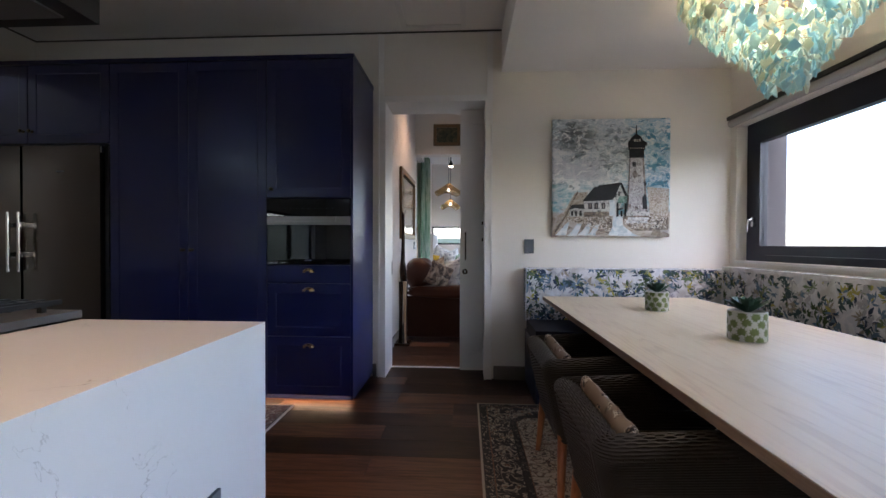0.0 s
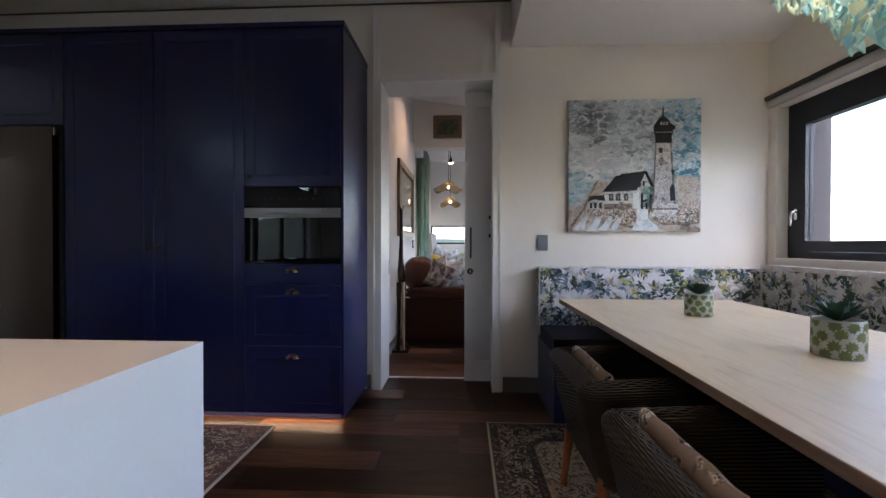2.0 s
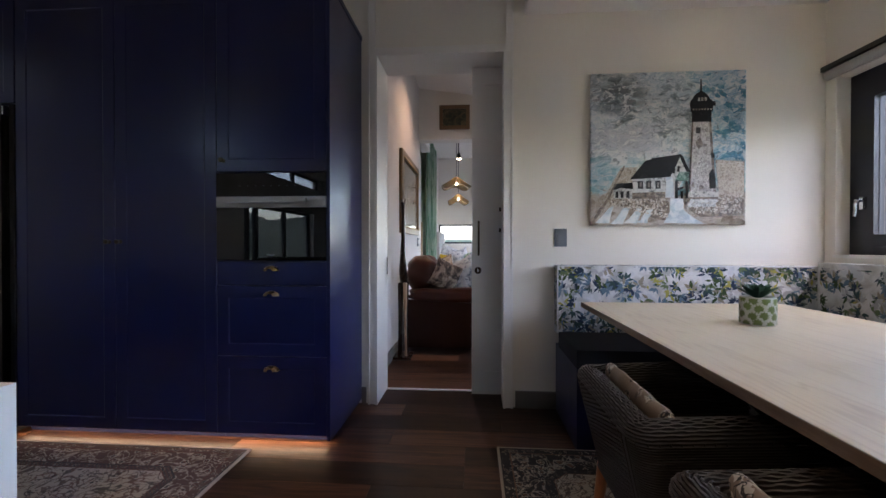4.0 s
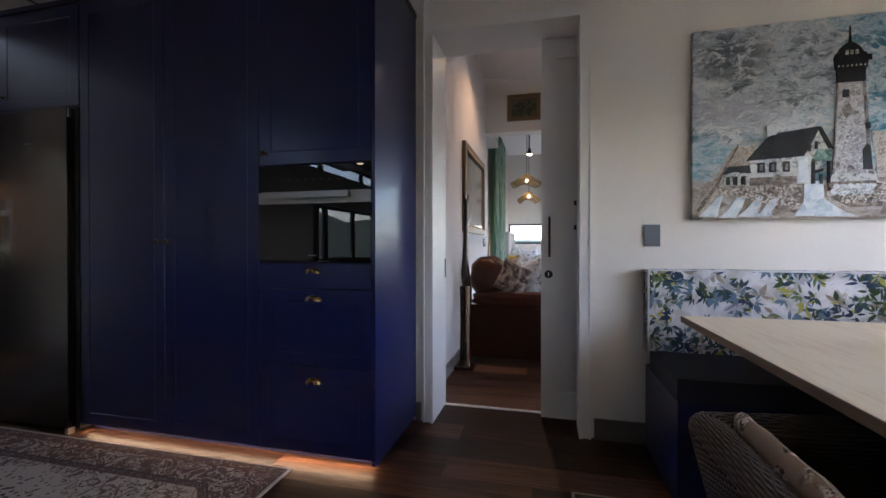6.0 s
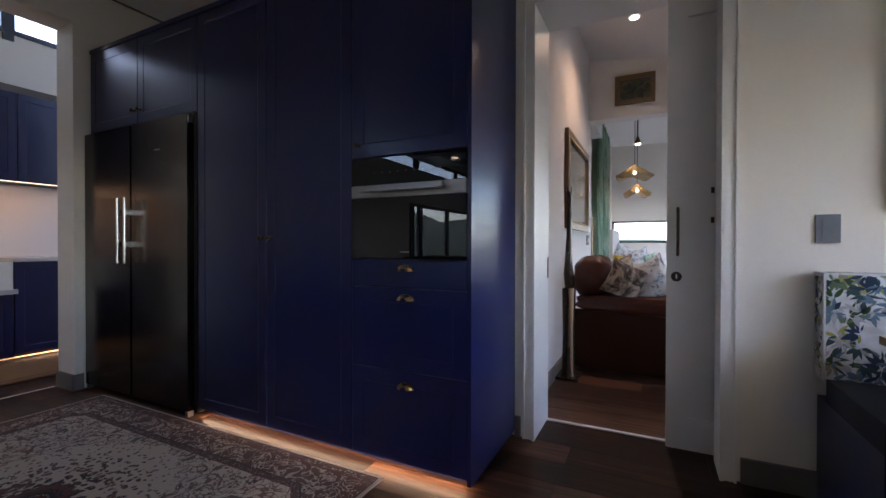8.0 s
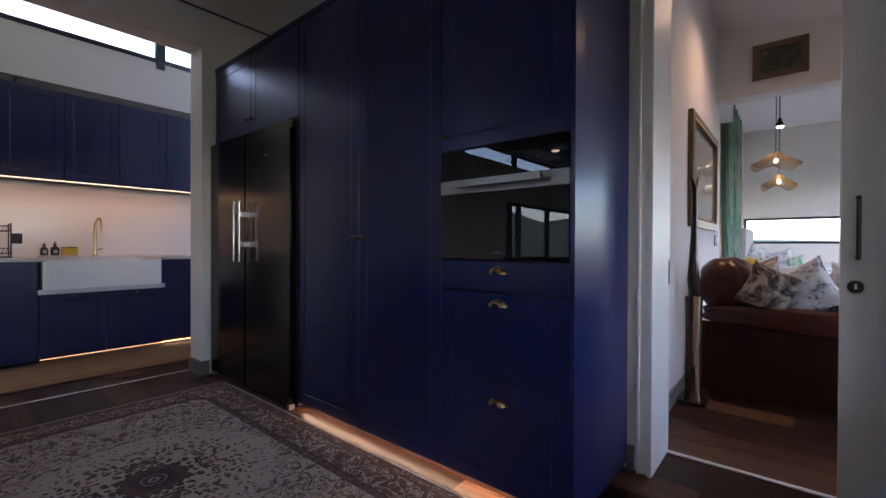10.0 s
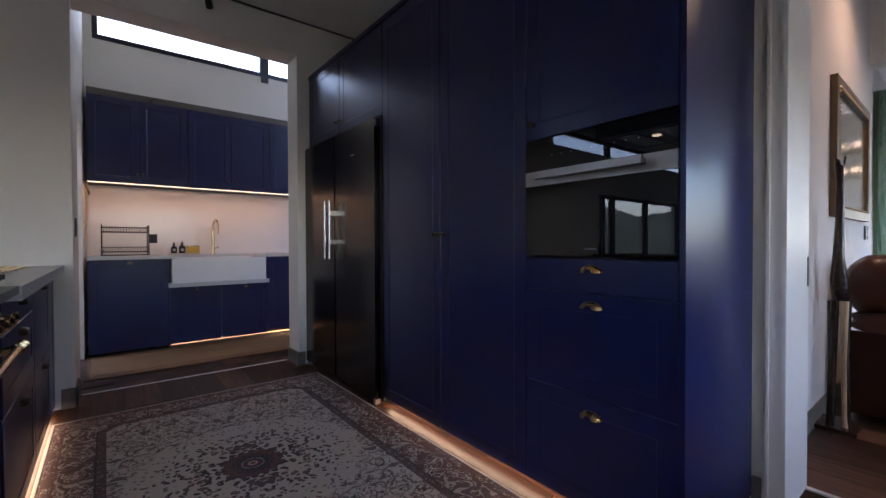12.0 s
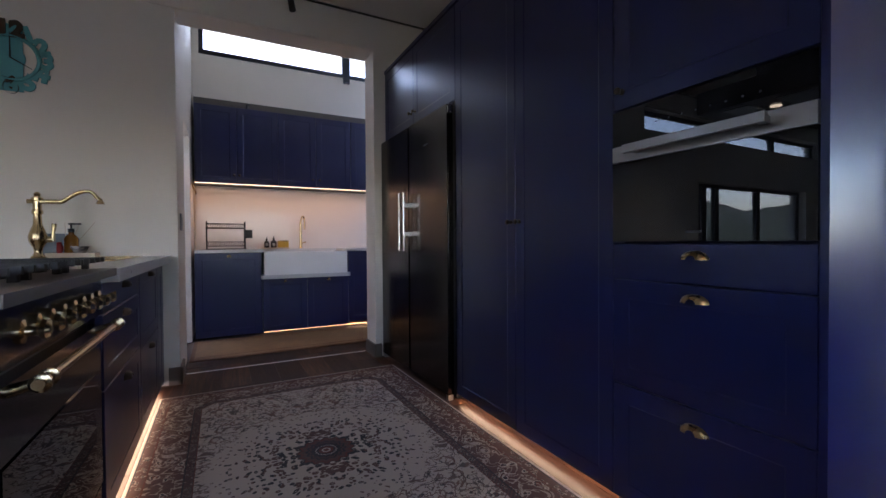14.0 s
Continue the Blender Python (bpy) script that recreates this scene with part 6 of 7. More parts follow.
# ---------------------------------------------------------------- scullery
def scullery():
    fx = -5.03
    u = thing("wall_cupboard", (-5.46, 2.4, 1.60), "navy blue scullery wall cupboards with a lit underside", "cupboard")
    part("body", box(-5.628, -5.322, 1.475, 3.85, 1.602, 2.42), M["navy_dark"], u)
    for y0, y1 in ((1.477, 1.870), (1.874, 2.289), (2.293, 2.702), (2.706, 3.111), (3.115, 3.53)):
        d = part("door", shaker(y0, y1, 1.604, 2.418, -5.30, -1, "x"), M["navy"], u)
    for y in (1.846, 1.898, 2.664, 2.742):
        part("knob", ball_knob((-5.30, y, 1.692), 1, "x"), M["bronze"], u, smooth=True)
    part("top_filler", box(-5.628, -5.335, 1.475, 3.85, 2.421, 2.49), M["taupe"], u, "dark recessed top board")
    part("led_profile", box(-5.320, -5.306, 1.48, 3.85, 1.597, 1.6015), M["led"], u, "glowing warm LED strip")
    s = thing("dishwasher_front", (-5.3, 1.77, 0), "navy blue dishwasher front with a small knob", "cabinet", "scullery base units")
    part("body", box(-5.628, fx - 0.022, 1.475, 2.085, 0.02, 0.866), M["navy_dark"], s)
    d = part("door", shaker(1.478, 2.083, 0.03, 0.862, fx, -1, "x"), M["navy"], s)
    part("knob", cup_pull(fx, 1.78, 0.832, 1, "x", 0.02), M["brass"], d, smooth=True)
    c = thing("sink_cabinet", (-5.3, 2.54, 0), "navy blue two-door cabinet under the butler sink", "cabinet", "scullery base units")
    part("body", box(-5.628, fx - 0.022, 2.089, 2.995, 0.05, 0.586), M["navy_dark"], c)
    part("plinth", box(-5.628, fx - 0.075, 2.089, 2.995, 0.0, 0.05), M["black"], c)
    part("led_profile", box(fx - 0.030, fx - 0.022, 2.095, 2.994, 0.021, 0.026), M["led_low"], c, "glowing warm LED strip under the doors")
    for y0, y1, ky in ((2.092, 2.540, 2.315), (2.544, 2.993, 2.775)):
        d = part("door", shaker(y0, y1, 0.030, 0.584, fx, -1, "x"), M["navy"], c)
        part("knob", cup_pull(fx, ky, 0.556, 1, "x", 0.015), M["brass"], d, smooth=True)
    part("ledge", box(-5.60, fx + 0.055, 2.075, 3.005, 0.588, 0.628), M["counter_grey"], c, "pale stone ledge under the sink", bevel=0.003)
    e = thing("end_cabinet", (-5.3, 3.4, 0), "navy blue scullery base cabinet", "cabinet", "scullery base units")
    part("body", box(-5.628, fx - 0.022, 2.999, 3.85, 0.05, 0.866), M["navy_dark"], e)
    part("door", shaker(3.001, 3.45, 0.055, 0.862, fx, -1, "x"), M["navy"], e)
    part("led_profile", box(fx - 0.030, fx - 0.022, 3.0, 3.84, 0.021, 0.026), M["led_low"], e, "glowing warm LED strip under the door")
    part("plinth", box(-5.628, fx - 0.075, 2.999, 3.85, 0.0, 0.05), M["black"], e)
    k = thing("butler_sink", (-5.3, 2.54, 0.63), "deep white ceramic butler sink", "sink")
    part("basin", boxes((-5.05 + 0.03, -4.985, 2.105, 2.975, 0.629, 0.868), (-5.50, -5.45, 2.105, 2.975, 0.629, 0.868), (-5.45, -5.02, 2.105, 2.145, 0.629, 0.868), (-5.45, -5.02, 2.935, 2.975, 0.629, 0.868), (-5.45, -5.02, 2.145, 2.935, 0.629, 0.66)), M["porcelain"], k)
    w = thing("scullery_worktop", (-5.3, 2.5, 0.87), "pale stone scullery worktop", "worktop")
    part("slab", boxes((-5.628, fx + 0.02, 1.475, 2.103, 0.868, 0.898), (-5.628, fx + 0.02, 2.977, 3.85, 0.868, 0.898), (-5.628, -5.502, 2.103, 2.977, 0.868, 0.898)), M["counter_grey"], w)
    single("splashback", box(-5.6285, -5.615, 1.475, 3.85, 0.90, 1.60), M["splash"], "glossy blush white splashback panel", "splashback", (-5.62, 2.6, 0.9), kind="structure")

    # dish rack
    r = thing("dish_rack", (-5.42, 1.75, 0.898), "two-tier black wire dish rack with a cutlery cup", "dish rack")
    y0, y1, xa, xb = 1.575, 1.945, -5.52, -5.32
    for x in (xa, xb):
        for y in (y0, y1):
            part("post", tube([(x, y, 0.899), (x, y, 1.20)], 0.005, 8), M["black"], r)
    for z in (0.935, 1.13):
        b = bmesh.new()
        for x in (xa, xb):
            tube([(x, y0, z), (x, y1, z)], 0.004, 6, b)
            tube([(x, y0, z + 0.045), (x, y1, z + 0.045)], 0.003, 6, b)
        for y in (y0, y1):
            tube([(xa, y, z), (xb, y, z)], 0.004, 6, b)
        for i in range(17):
            y = y0 + (y1 - y0) * (i + 0.5) / 17
            tube([(xa, y, z), (xb, y, z)], 0.0022, 5, b)
            tube([(xb, y, z), (xb, y + 0.012, z + 0.045)], 0.0022, 5, b)
        part("shelf_grid", b, M["black"], r, "black wire shelf")
    part("cutlery_cup", boxes((-5.46, -5.38, 1.952, 2.02, 1.02, 1.026), (-5.46, -5.455, 1.952, 2.02, 1.026, 1.11), (-5.385, -5.38, 1.952, 2.02, 1.026, 1.11), (-5.455, -5.385, 1.952, 1.957, 1.026, 1.11), (-5.455, -5.385, 2.015, 2.02, 1.026, 1.11)), M["black"], r)
    part("drip_tray", box(xa - 0.01, xb + 0.01, y0 - 0.01, y1 + 0.01, 0.8985, 0.907), M["black"], r, bevel=0.002)
    # tap
    t = thing("scullery_tap", (-5.55, 2.56, 0.898), "tall brushed brass scullery tap with a gooseneck", "tap")
    part("stem", lathe((-5.55, 2.56, 0.898), [(0.026, 0), (0.026, 0.006), (0.017, 0.012), (0.015, 0.06), (0.013, 0.30)], 14), M["brass_bright"], t, smooth=True)
    part("spout", tube([(-5.55, 2.56, 1.19)] + [(-5.55 + 0.08 - 0.08 * math.cos(a), 2.56 + 0.02 * math.sin(a / 2), 1.20 + 0.08 * math.sin(a)) for a in (math.pi * q / 10 for q in range(11))] + [(-5.39, 2.58, 1.12)], 0.0105, 10), M["brass_bright"], t, smooth=True)
    part("lever", tube([(-5.55, 2.575, 0.96), (-5.55, 2.62, 0.975)], 0.007, 8), M["brass_bright"], t, smooth=True)
    # soap set
    single("soap_tray", box(-5.55, -5.43, 2.135, 2.415, 0.8985, 0.912), M["tray"], "pale wooden tray on the worktop", "tray", (-5.49, 2.27, 0.8985), bevel=0.003)
    prof = [(0.026, 0), (0.028, 0.004), (0.028, 0.065), (0.020, 0.078), (0.009, 0.086), (0.009, 0.098), (0.012, 0.10), (0.012, 0.112), (0.004, 0.113), (0.004, 0.13)]
    for y, sc in ((2.175, 0.9), (2.250, 1.0)):
        b = thing("soap_bottle", (-5.49, y, 0.912), "dark glass soap bottle with a black pump", "bottle", "soap bottles")
        part("bottle", lathe((-5.49, y, 0.912), [(q * sc * 1.15, h * sc) for q, h in prof], 16), M["dark_bottle"], b, smooth=True)
        part("pump", tube([(-5.49, y, 0.912 + 0.128 * sc), (-5.455, y, 0.912 + 0.128 * sc)], 0.005, 8), M["black"], b)
        part("label", boxes((-5.4575, -5.4565 + 0.0, y - 0.014, y + 0.014, 0.932, 0.962)), M["linen"], b)
    tin = thing("sponge_box", (-5.49, 2.355, 0.912), "mustard yellow lidded tin on a tray", "tin")
    part("tin_body", box(-5.53, -5.45, 2.295, 2.41, 0.9125, 0.982), M["yellow"], tin, bevel=0.008, seg=2)
    part("lid", box(-5.532, -5.448, 2.293, 2.412, 0.983, 0.992), M["brass"], tin, bevel=0.003)
    part("catch", tube([(-5.333, 1.98, 2.43), (-5.325, 1.98, 2.47), (-5.325, 2.01, 2.475)], 0.012, 8), M["black"], u, "small black catch", smooth=True)
    # wall hook and the switch
    h = tube([(-5.30, 1.455, 1.58), (-5.28, 1.475, 1.52), (-5.25, 1.49, 1.475), (-5.21, 1.49, 1.47), (-5.20, 1.49, 1.50)], 0.007, 8)
    single("wall_hook", h, M["brass"], "small brass wall hook", "hook", (-5.30, 1.462, 1.58), smooth=True)
    sw = thing("passage_switch", (-3.85, OY0, 1.12), "pale blue-grey switch plate in the opening", "switch")
    part("plate", box(-3.90, -3.80, OY0 + 0.001, OY0 + 0.010, 1.06, 1.18), M["switch"], sw, bevel=0.003)
    part("rocker", box(-3.875, -3.825, OY0 + 0.0101, OY0 + 0.0135, 1.09, 1.15), M["switch"], sw)


scullery()


# ---------------------------------------------------------------- prep corner clutter and the clock
def prep_clutter():
    z = 0.882
    single("soap_tray", box(-3.622, -3.50, 0.80, 1.03, z, z + 0.030), M["tray"], "small pale tray by the prep sink", "tray", (-3.56, 0.91, z), bevel=0.004)
    z += 0.030
    x, y = -3.57, 0.905
    b = thing("hand_soap", (x, y, z), "amber soap bottle with a black pump", "bottle")
    part("bottle", lathe((x, y, z), [(0.034, 0), (0.036, 0.006), (0.036, 0.085), (0.024, 0.105), (0.013, 0.114), (0.013, 0.125)], 18), M["amber"], b, smooth=True)
    pm = lathe((x, y, z + 0.125), [(0.016, 0), (0.016, 0.022), (0.005, 0.024), (0.005, 0.045), (0.013, 0.046), (0.013, 0.056)], 14)
    tube([(x, y, z + 0.176), (x + 0.01, y + 0.05, z + 0.176)], 0.005, 8, pm)
    part("pump", pm, M["black"], b, "black pump head", smooth=True)
    d = lathe((-3.525, 0.955, z), [(0.026, 0), (0.030, 0.004), (0.042, 0.034), (0.044, 0.040), (0.039, 0.040), (0.026, 0.012)], 22)
    single("soap_dish", d, M["pillow_print"], "black and white patterned ceramic dish", "dish", (-3.525, 0.955, z), smooth=True)
    single("red_brush", tube([(-3.52, 0.862, z), (-3.515, 0.866, z + 0.03), (-3.515, 0.862, z + 0.065)], [0.012, 0.016, 0.010], 12), M["red_cloth"], "small red brush head standing on the tray", "brush", (-3.52, 0.862, z), smooth=True)
    s = thing("reed_diffuser", (-3.60, 0.84, 0.882), "slate grey board with thin reeds behind the soap", "diffuser")
    part("block", box(-3.635, -3.627, 0.755, 0.875, 0.882, 1.03), M["switch"], s, bevel=0.004)
    for a in (-0.3, 0.3, 0.9):
        part("reed", tube([(-3.62, 0.87, 0.90), (-3.62, 0.90 + 0.12 * a, 1.10)], 0.0018, 5), M["tray"], s)


prep_clutter()


def clock():
    cy, cz, x = 0.632, 2.062, LX
    r = thing("wall_clock", (x, cy, cz), "turquoise cut-out metal wall clock with number shapes", "clock")
    R = 0.195
    part("dial", lathe((x + 0.004, cy, cz), [(R * 0.34, 0), (R * 0.34, 0.006)], 36, axis="x"), M["teal"], r)
    # vertical and horizontal bands that carry the figures
    part("band", boxes((x + 0.004, x + 0.010, cy - 0.055, cy + 0.055, cz - R, cz + R)), M["teal"], r, bevel=0.002)
    for k in range(1, 13):
        a = math.pi / 2 - k * math.pi / 6
        py, pz = cy + R * 0.84 * math.cos(a), cz + R * 0.84 * math.sin(a)
        if k in (6, 12):
            py = cy
        cu = bpy.data.curves.new("figure", "FONT")
        cu.body, cu.size, cu.extrude, cu.offset, cu.align_x, cu.align_y = str(k), 0.125, 0.004, 0.008, "CENTER", "CENTER"
        tmp = new("tmp_text", cu)
        me = bpy.data.meshes.new_from_object(tmp.evaluated_get(bpy.context.evaluated_depsgraph_get()))
        bpy.data.objects.remove(tmp)
        me.materials.clear()
        me.materials.append(M["bronze"] if k in (6, 12) else M["teal"])
        ob = new("numeral", me)
        ob.parent = r
        ob.matrix_local = Matrix.Translation((0.014 if k in (6, 12) else 0.009, py - cy, pz - cz)) @ Matrix(((0, 0, 1, 0), (1, 0, 0, 0), (0, 1, 0, 0), (0, 0, 0, 1))) @ pose(0, 0, 0, 0, 0, 0 if k in (6, 12) else -(k % 6 - 3) * 9)
    ring = tube([(x + 0.007, cy + R * 0.66 * math.cos(a), cz + R * 0.66 * math.sin(a)) for a in (6.2832 * q / 40 for q in range(41))], 0.013, 6)
    part("ring", ring, M["teal"], r)
    for a, ln in ((radians(-30), 0.11), (radians(90), 0.15)):
        part("hand_pointer", tube([(x + 0.016, cy, cz), (x + 0.016, cy + ln * math.cos(a), cz + ln * math.sin(a))], [0.004, 0.002], 6), M["black"], r)


clock()


for sx, sy in ((-0.80, 0.75), (-0.80, -0.45), (-2.30, -0.45)):
    fit = thing("kitchen_downlight_fitting", (sx, sy, CEIL), "small round lit downlight in the kitchen ceiling", "downlight", "kitchen downlights")
    part("rim", lathe((sx, sy, CEIL - 0.006), [(0.048, 0.0), (0.048, 0.005), (0.034, 0.0055)], 22), M["white_paint"], fit, smooth=True)
    part("lens", lathe((sx, sy, CEIL - 0.012), [(0.033, 0.0), (0.033, 0.005)], 18), M["lamp_glow"], fit, "glowing lens")

# ---------------------------------------------------------------- lounge
def soft_box(cx, cy, cz, sx, sy, sz, power=4.0, n=14, sag=0.0, seed=0, pinch=0.0, crease=0.05):
    """A stuffed cushion shape: a rounded box with a little unevenness."""
    bm = bmesh.new()
    bmesh.ops.create_uvsphere(bm, u_segments=n * 2, v_segments=n, radius=1)
    for v in bm.verts:
        p = v.co.normalized()
        m = (abs(p.x) ** power + abs(p.y) ** power + abs(p.z) ** power) ** (-1 / power)
        q = p * m
        thin = 1 - pinch * (q.x * q.x * q.z * q.z)
        q.y *= thin
        w = 1 + crease * noise.noise((q.x * 2 + seed, q.y * 2, q.z * 2)) + 0.35 * crease * abs(noise.noise((q.x * 5 + seed, q.y * 5, q.z * 5)))
        v.co = Vector((cx + q.x * sx * w, cy + q.y * sy * w, cz + q.z * sz * w - sag * (1 - q.x * q.x)))
    return bm


def sofa():
    r = thing("leather_sofa", (0.4, 5.3, 0), "cognac brown leather sofa with rounded arms", "sofa")
    # base and side panel wear the leather with shade painted in
    part("base", box(-0.60, 1.6, 4.98, 5.82, 0.03, 0.33), M["leather_shaded"], r, bevel=0.03, seg=3)
    part("side_panel", box(-0.625, 1.6, 4.955, 4.985, 0.03, 0.50), M["leather_shaded"], r, bevel=0.012, seg=2)
    part("arm_top", soft_box(0.5, 5.06, 0.545, 1.09, 0.13, 0.075, 6), M["leather"], r, "padded cognac leather roll", smooth=True)
    part("back_cushion", soft_box(-0.485, 5.17, 0.745, 0.165, 0.18, 0.185, 2.6, 20, sag=0.0, seed=3, crease=0.13), M["leather"], r, "plump leather cushion", smooth=True)
    part("seat", box(-0.56, 1.6, 5.1, 5.80, 0.331, 0.50), M["leather"], r, bevel=0.04, seg=3)


sofa()


def pillow(x, y, z, s, mat, label, turn, tilt, seed):
    """A stuffed square cushion with drawn-out corners and creases running in from them."""
    bm = bmesh.new()
    n = 18
    for sign in (-1, 1):
        grid = []
        for j in range(n + 1):
            row = []
            for i in range(n + 1):
                u, v = 2 * i / n - 1, 2 * j / n - 1
                px, pz = u * (1 - 0.13 * (1 - v * v)), v * (1 - 0.13 * (1 - u * u))
                fat = (max(0.0, (1 - u * u) * (1 - v * v))) ** 0.42
                wrinkle = 0.10 * noise.noise((u * 2.3 + seed, v * 2.3, sign * 3)) + 0.06 * noise.noise((u * 6 + seed, v * 6, sign * 5))
                row.append(bm.verts.new((px * s, sign * 0.42 * s * fat * (1 + 2.2 * wrinkle), pz * s)))
            grid.append(row)
        for a, b in zip(grid, grid[1:]):
            for i in range(n):
                bm.faces.new((a[i], a[i + 1], b[i + 1], b[i]))
    bmesh.ops.remove_doubles(bm, verts=bm.verts[:], dist=1e-5)
    ob = single("throw_pillow", bm, mat, label, "pillow", (0, 0, 0), smooth=True, group="pillows on the sofa")
    ob.matrix_world = pose(x, y, z, tilt, turn, 0)
    return ob


pillow(-0.235, 5.03, 0.735, 0.150, M["pillow_print"], "beige and black painterly print pillow on the leather sofa", 24, -14, 1)
pillow(-0.30, 5.30, 0.770, 0.150, M["pillow_tan"], "tan and brown brushed print pillow on the leather sofa", -18, -18, 4)
pillow(-0.055, 5.10, 0.745, 0.165, M["pillow_blue"], "white and blue leaf print pillow on the leather sofa", -28, -10, 2)
pillow(0.20, 5.16, 0.735, 0.165, M["pillow_blue"], "white and blue leaf print pillow leaning on the sofa back", 12, -14, 6)


def framed_mirror():
    x = LW
    y0, y1, z0, z1 = 5.03, 6.30, 1.165, 2.015
    r = thing("framed_print", (x, (y0 + y1) / 2, z0), "large faded print under glass in a beaded gilt frame", "picture")
    w = 0.07
    for b in ((x + 0.002, x + 0.035, y0, y0 + w, z0, z1), (x + 0.002, x + 0.035, y1 - w, y1, z0, z1), (x + 0.002, x + 0.035, y0 + w, y1 - w, z0, z0 + w), (x + 0.002, x + 0.035, y0 + w, y1 - w, z1 - w, z1)):
        part("frame_rail", box(*b), M["gilt_dark"], r, "dark gilded wood", bevel=0.01, seg=2)
    beads = bmesh.new()
    for k in range(46):
        t = k / 45
        for z in (z0 + w - 0.004, z1 - w + 0.004):
            lathe((x + 0.036, y0 + w + (y1 - y0 - 2 * w) * t, z), [(0.003, -0.008), (0.008, 0), (0.003, 0.008)], 6, beads, "x")
    for k in range(30):
        t = k / 29
        for y in (y0 + w - 0.004, y1 - w + 0.004):
            lathe((x + 0.036, y, z0 + w + (z1 - z0 - 2 * w) * t), [(0.003, -0.008), (0.008, 0), (0.003, 0.008)], 6, beads, "x")
    part("beading", beads, M["gilt"], r, "pale gilt beading", smooth=True)
    part("picture_glass", box(x + 0.004, x + 0.018, y0 + w, y1 - w, z0 + w, z1 - w), M["p_map"], r, "faded print behind glass")


framed_mirror()


def small_picture():
    x0, x1, z0, z1, y = -0.43, -0.02, 2.600, 2.925, LY
    r = thing("small_landscape", ((x0 + x1) / 2, y, z0), "small dark landscape painting in a gilt frame", "picture")
    w = 0.05
    for b in ((x0, x0 + w, z0, z1), (x1 - w, x1, z0, z1), (x0 + w, x1 - w, z0, z0 + w), (x0 + w, x1 - w, z1 - w, z1)):
        part("frame_rail", box(b[0], b[1], y - 0.03, y - 0.002, b[2], b[3]), M["gilt_dark"], r, bevel=0.008, seg=2)
    part("canvas", box(x0 + w, x1 - w, y - 0.016, y - 0.003, z0 + w, z1 - w), M["p_old"], r)


small_picture()


def carved_animal(name, x, y, h, mats, label, seed, s=1.0):
    """A tall carved long-necked animal, one plain mesh."""
    bm = bmesh.new()
    for dx, dy in ((-0.035, -0.05), (0.035, -0.05), (-0.035, 0.06), (0.035, 0.06)):
        tube([(x + dx * s, y + dy * s, 0.0), (x + dx * s * 0.9, y + dy * s, h * 0.05), (x + dx * s * 0.75, y + dy * s * 0.9, h * 0.25), (x + dx * s * 0.7, y + dy * s * 0.8, h * 0.48)], [0.014 * s, 0.010 * s, 0.011 * s, 0.020 * s], 10, bm, mat=1 if len(mats) > 1 and dy < 0 and dx > 0 else 0)
    tube([(x, y + 0.07 * s, h * 0.44), (x, y + 0.03 * s, h * 0.50), (x, y - 0.02 * s, h * 0.56), (x, y - 0.03 * s, h * 0.64), (x, y - 0.01 * s, h * 0.76), (x, y + 0.0 * s, h * 0.88), (x, y - 0.01 * s, h * 0.95), (x, y - 0.04 * s, h * 0.985), (x, y - 0.075 * s, h * 1.0)],
         [0.026 * s, 0.040 * s, 0.038 * s, 0.026 * s, 0.020 * s, 0.017 * s, 0.017 * s, 0.020 * s, 0.009 * s], 14, bm)
    for dx in (-0.012, 0.012):
        tube([(x + dx * s, y - 0.02 * s, h * 0.97), (x + dx * 1.6 * s, y + 0.0 * s, h * 1.02)], [0.006 * s, 0.005 * s], 6, bm)
    box(x - 0.085 * s, x + 0.085 * s, y - 0.11 * s, y + 0.11 * s, 0.0, 0.022, bm)
    return single(name, bm, mats, label, "statue", (x, y, 0), smooth=True)


carved_animal("carved_giraffe_statue", -0.615, 4.72, 1.44, [M["ebony"], M["pale_carved"]], "tall dark carved wooden giraffe with one pale streaked leg", 1, 1.0)
carved_animal("carved_pale_statue", -0.84, 7.9, 1.42, [M["pale_carved"]], "tall pale carved wooden giraffe by the opening", 2, 0.9)
rs = thing("lounge_downlight_fitting", (-0.19, 5.40, 3.02), "small round lit ceiling downlight", "downlight")
part("rim", lathe((-0.19, 5.40, 3.00), [(0.05, 0.0), (0.05, 0.006), (0.036, 0.008)], 24), M["white_paint"], rs, smooth=True)
part("lens", lathe((-0.19, 5.40, 2.994), [(0.036, 0.0), (0.036, 0.006)], 20), M["lamp_glow"], rs, "glowing lens")
for y, z in ((6.38, 1.08), (6.47, 1.08)):
    sp = thing("lounge_switch", (LW, y, z), "small dark switch plate on the lounge wall", "switch", "lounge switches")
    part("plate", box(LW + 0.001, LW + 0.012, y - 0.03, y + 0.03, z - 0.055, z + 0.055), M["switch"], sp, bevel=0.003)
    part("rocker", box(LW + 0.0121, LW + 0.016, y - 0.012, y + 0.012, z - 0.025, z + 0.025), M["white_paint"], sp)
single("baseboard_lounge", boxes((LW + 0.001, LW + 0.016, 3.865, LY, 0, 0.10)), M["skirting"], "painted skirting in the lounge", "trim", bevel=0.003, kind="structure")


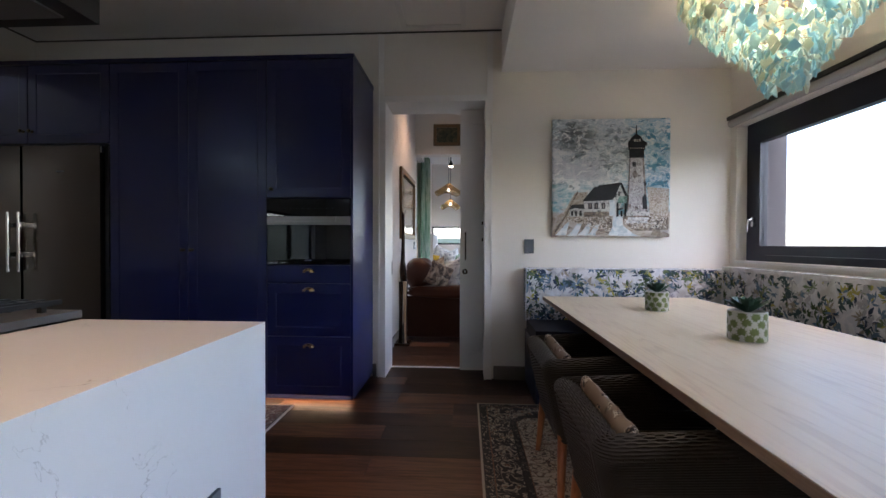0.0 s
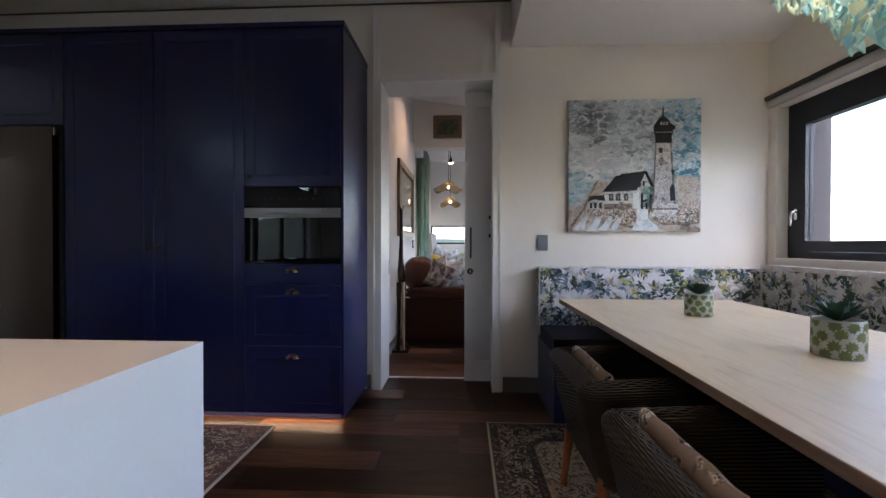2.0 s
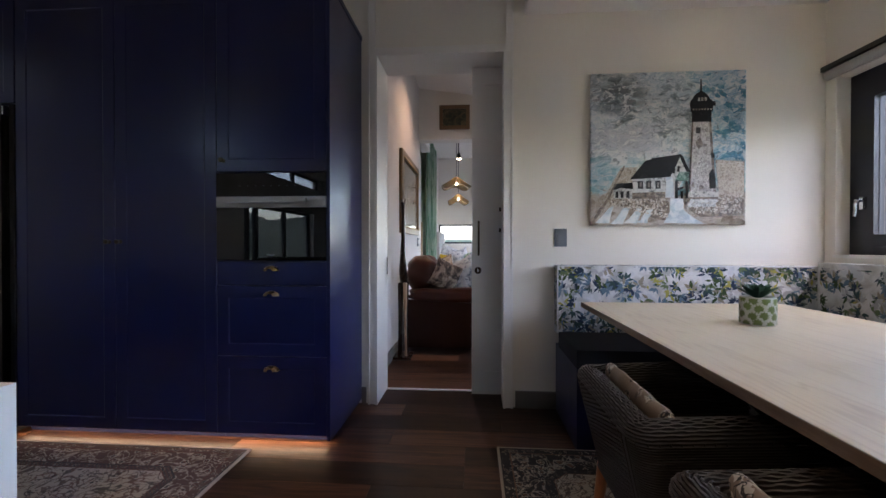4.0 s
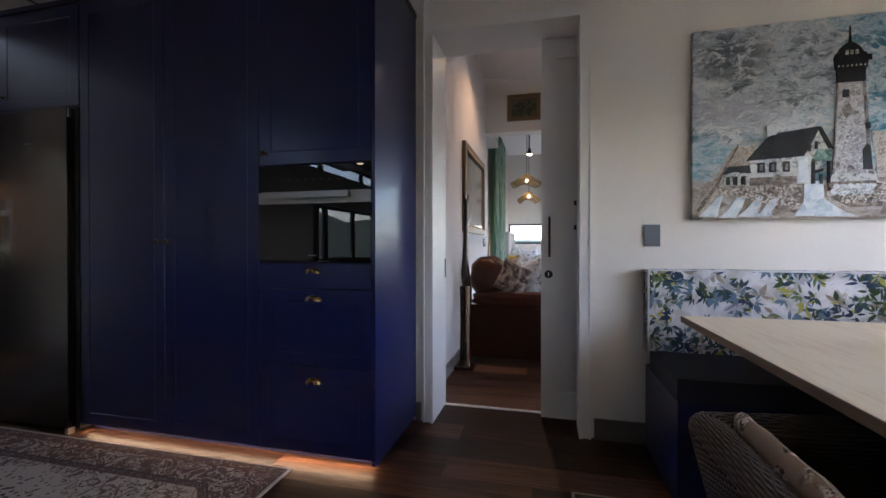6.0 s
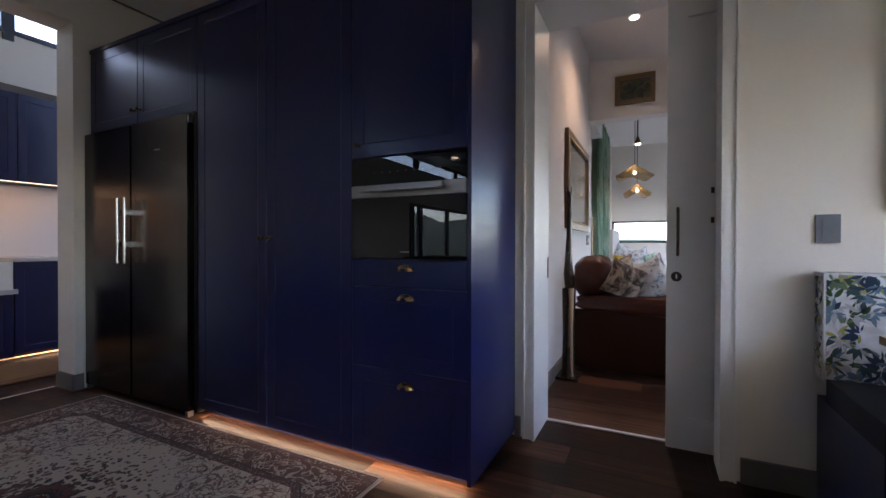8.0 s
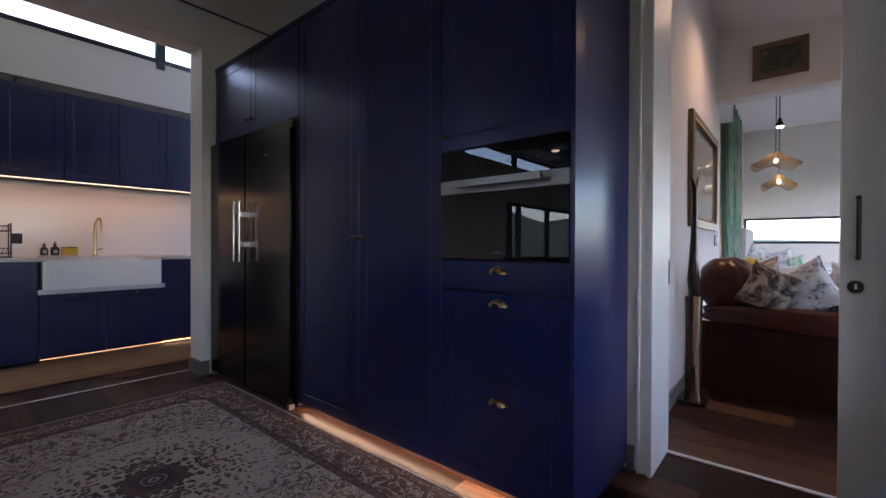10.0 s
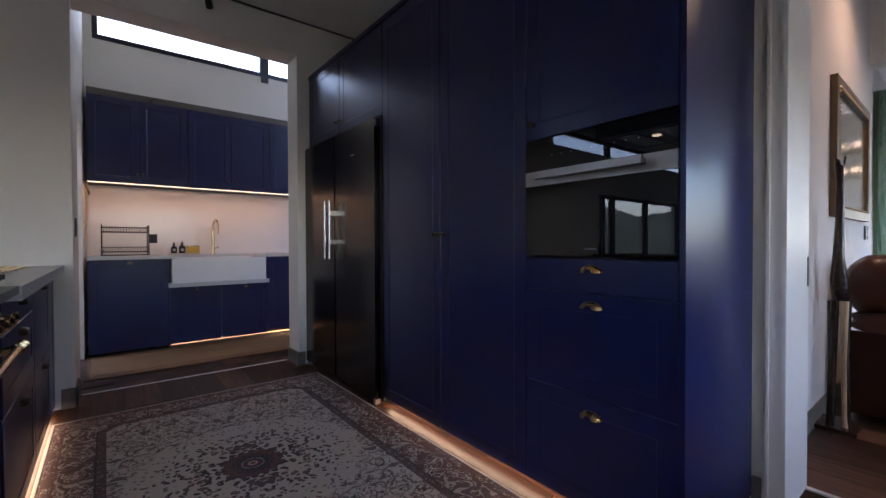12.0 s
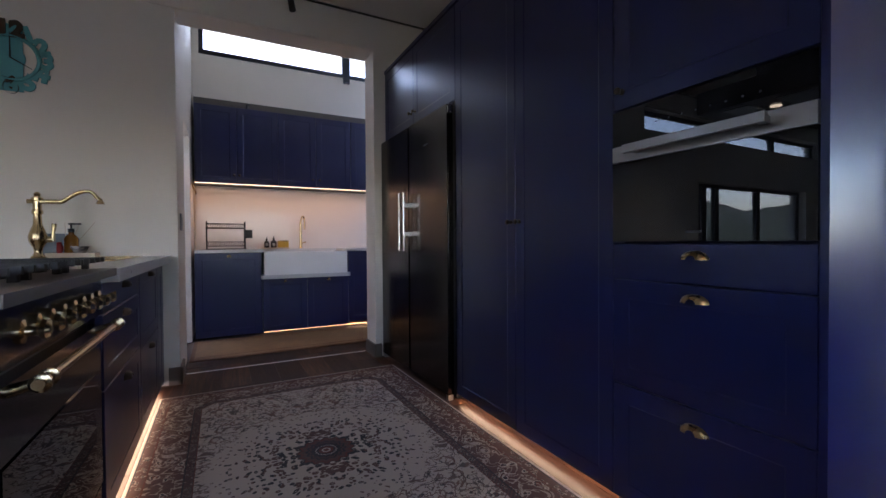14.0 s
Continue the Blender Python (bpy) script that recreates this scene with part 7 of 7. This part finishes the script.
# ---------------------------------------------------------------- bedroom beyond
def curtain():
    r = thing("curtain", (-0.87, 9.8, 0.05), "long sea green patterned curtain", "curtain")
    bm = bmesh.new()
    cols = []
    for i in range(121):
        y = 8.9 + 1.45 * i / 120
        x = -0.85 + 0.035 * math.sin(i * 0.55) + 0.012 * math.sin(i * 1.31)
        cols.append([bm.verts.new((x, y, 0.05)), bm.verts.new((x, y, 3.15))])
    for a, b in zip(cols, cols[1:]):
        bm.faces.new((a[0], b[0], b[1], a[1]))
    bmesh.ops.solidify(bm, geom=bm.faces[:], thickness=0.004)
    part("cloth", bm, M["curtain"], r, smooth=True)
    part("rail", tube([(-0.85, 8.85, 3.17), (-0.85, 10.7, 3.17)], 0.014, 10), M["black"], r, smooth=True)
    for y in (9.0, 10.6):
        part("bracket", box(-1.0, -0.85, y - 0.01, y + 0.01, 3.16, 3.18), M["black"], r)


curtain()


def bed():
    r = thing("bed", (0.2, 11.8, 0), "bed with a grey upholstered headboard and white linen", "bed")
    part("headboard", box(-0.96, -0.79, 10.9, 12.75, 0.0, 1.36), M["linen"], r, bevel=0.03, seg=3)
    part("base", box(-0.85, 1.2, 10.9, 12.75, 0.0, 0.40), M["linen"], r, bevel=0.02)
    part("mattress", box(-0.85, 1.2, 10.9, 12.75, 0.401, 0.58), M["sheet"], r, bevel=0.06, seg=3)
    part("duvet", soft_box(0.35, 11.8, 0.60, 0.85, 0.95, 0.10, 5, seed=5), M["sheet"], r, "rumpled white duvet", smooth=True)


bed()
for x, y, z, sz, mt, lb, tn, tl, sd in ((-0.60, 11.2, 0.80, 0.24, "pillow_blue", "white leaf print pillow on the bed", 25, -12, 7), (-0.28, 11.1, 0.76, 0.20, "pillow_blue", "pale blue-grey pillow on the bed", -20, -10, 8), (-0.73, 11.0, 0.72, 0.11, "yellow", "small mustard cushion on the bed", 10, -10, 9), (-0.10, 11.05, 0.72, 0.15, "curtain", "sage green pillow on the bed", -15, -16, 10)):
    ob = pillow(x, y, z, sz, M[mt], lb, tn, tl, sd)
    ob["group"] = "pillows on the bed"


def pendant(x, y, z, w, hgt, top):
    r = thing("pendant_lamp", (x, y, top), "wavy woven cone pendant lamp with a lit bulb", "pendant lamp", "bedroom pendants")
    bm = bmesh.new()
    rings = []
    for j in range(7):
        s = j / 6
        rings.append([bm.verts.new((x + w * (0.10 + 0.90 * s) * math.cos(a), y + w * (0.10 + 0.90 * s) * math.sin(a), z + hgt * (1 - s) ** 1.05 + 0.045 * s * s * math.sin(a * 4 + 0.8) - 0.02 * s * s)) for a in (6.2832 * k / 48 for k in range(48))])
    for a, b in zip(rings, rings[1:]):
        for k in range(48):
            bm.faces.new((a[k], a[(k + 1) % 48], b[(k + 1) % 48], b[k]))
    bmesh.ops.solidify(bm, geom=bm.faces[:], thickness=0.002)
    part("shade", bm, M["cane"], r, "woven natural shade", smooth=True)
    part("cord", tube([(x, y, z + hgt), (x, y, top)], 0.006, 6), M["black"], r)
    part("bulb", lathe((x, y, z + 0.01), [(0.006, 0.02), (0.024, 0.035), (0.028, 0.06), (0.015, 0.09)], 12), M["lamp_glow"], r, "glowing bulb", smooth=True)


pendant(-0.347, 10.0, 2.31, 0.33, 0.21, 3.52)
pendant(-0.305, 10.02, 1.98, 0.235, 0.18, 3.52)
rs = thing("bedroom_spot", (-0.31, 10.4, 3.5), "small black hanging spotlight with a lit lens", "spotlight")
part("can", lathe((-0.31, 10.4, 3.00), [(0.055, 0), (0.055, 0.03), (0.03, 0.09), (0.03, 0.12), (0.007, 0.14), (0.007, 0.52)], 16), M["black"], rs, smooth=True)
part("lens", lathe((-0.31, 10.4, 2.978), [(0.05, 0.0), (0.054, 0.012), (0.054, 0.021)], 18), M["lamp_glow"], rs, "glowing white lens", smooth=True)


# ---------------------------------------------------------------- floor planks, last
def planks():
    rng = random.Random(2)
    pw, gap = 0.186, 0.0016

    def shape(ln):
        bm = box(-ln / 2 + gap, ln / 2 - gap, -pw / 2 + gap / 2, pw / 2 - gap / 2, -0.0038, 0.0)
        bmesh.ops.bevel(bm, geom=[e for e in bm.edges if e.calc_face_angle(0) > 0.5 and min(v.co.z for v in e.verts) > -0.001], offset=0.0012, segments=1, affect="EDGES")
        return mesh_of("plank", bm, M["floor"])
    full = {k: shape(k) for k in (1.2, 0.8, 0.6, 0.4)}

    def fill(x0, x1, y0, y1):
        y = y0 + pw / 2
        while y + pw / 2 <= y1 + 1e-3:
            x = x0
            first = rng.choice([0.4, 0.8, 1.2, 0.6])
            while x < x1 - 0.02:
                left = x1 - x
                ln = first if first else 1.2
                first = None
                ln = max([k for k in full if k <= min(ln, left + 0.01)], default=None)
                if ln is None:
                    break
                piece("plank", full[ln], floor, pose(x + ln / 2, y, 0.0))
                x += ln
            y += pw
    fill(-4.0, 2.0, -0.16, 3.86)
    fill(-5.03, -4.0, 1.46, 2.95)
    fill(-0.7, 1.3, 3.862, 5.91)


planks()
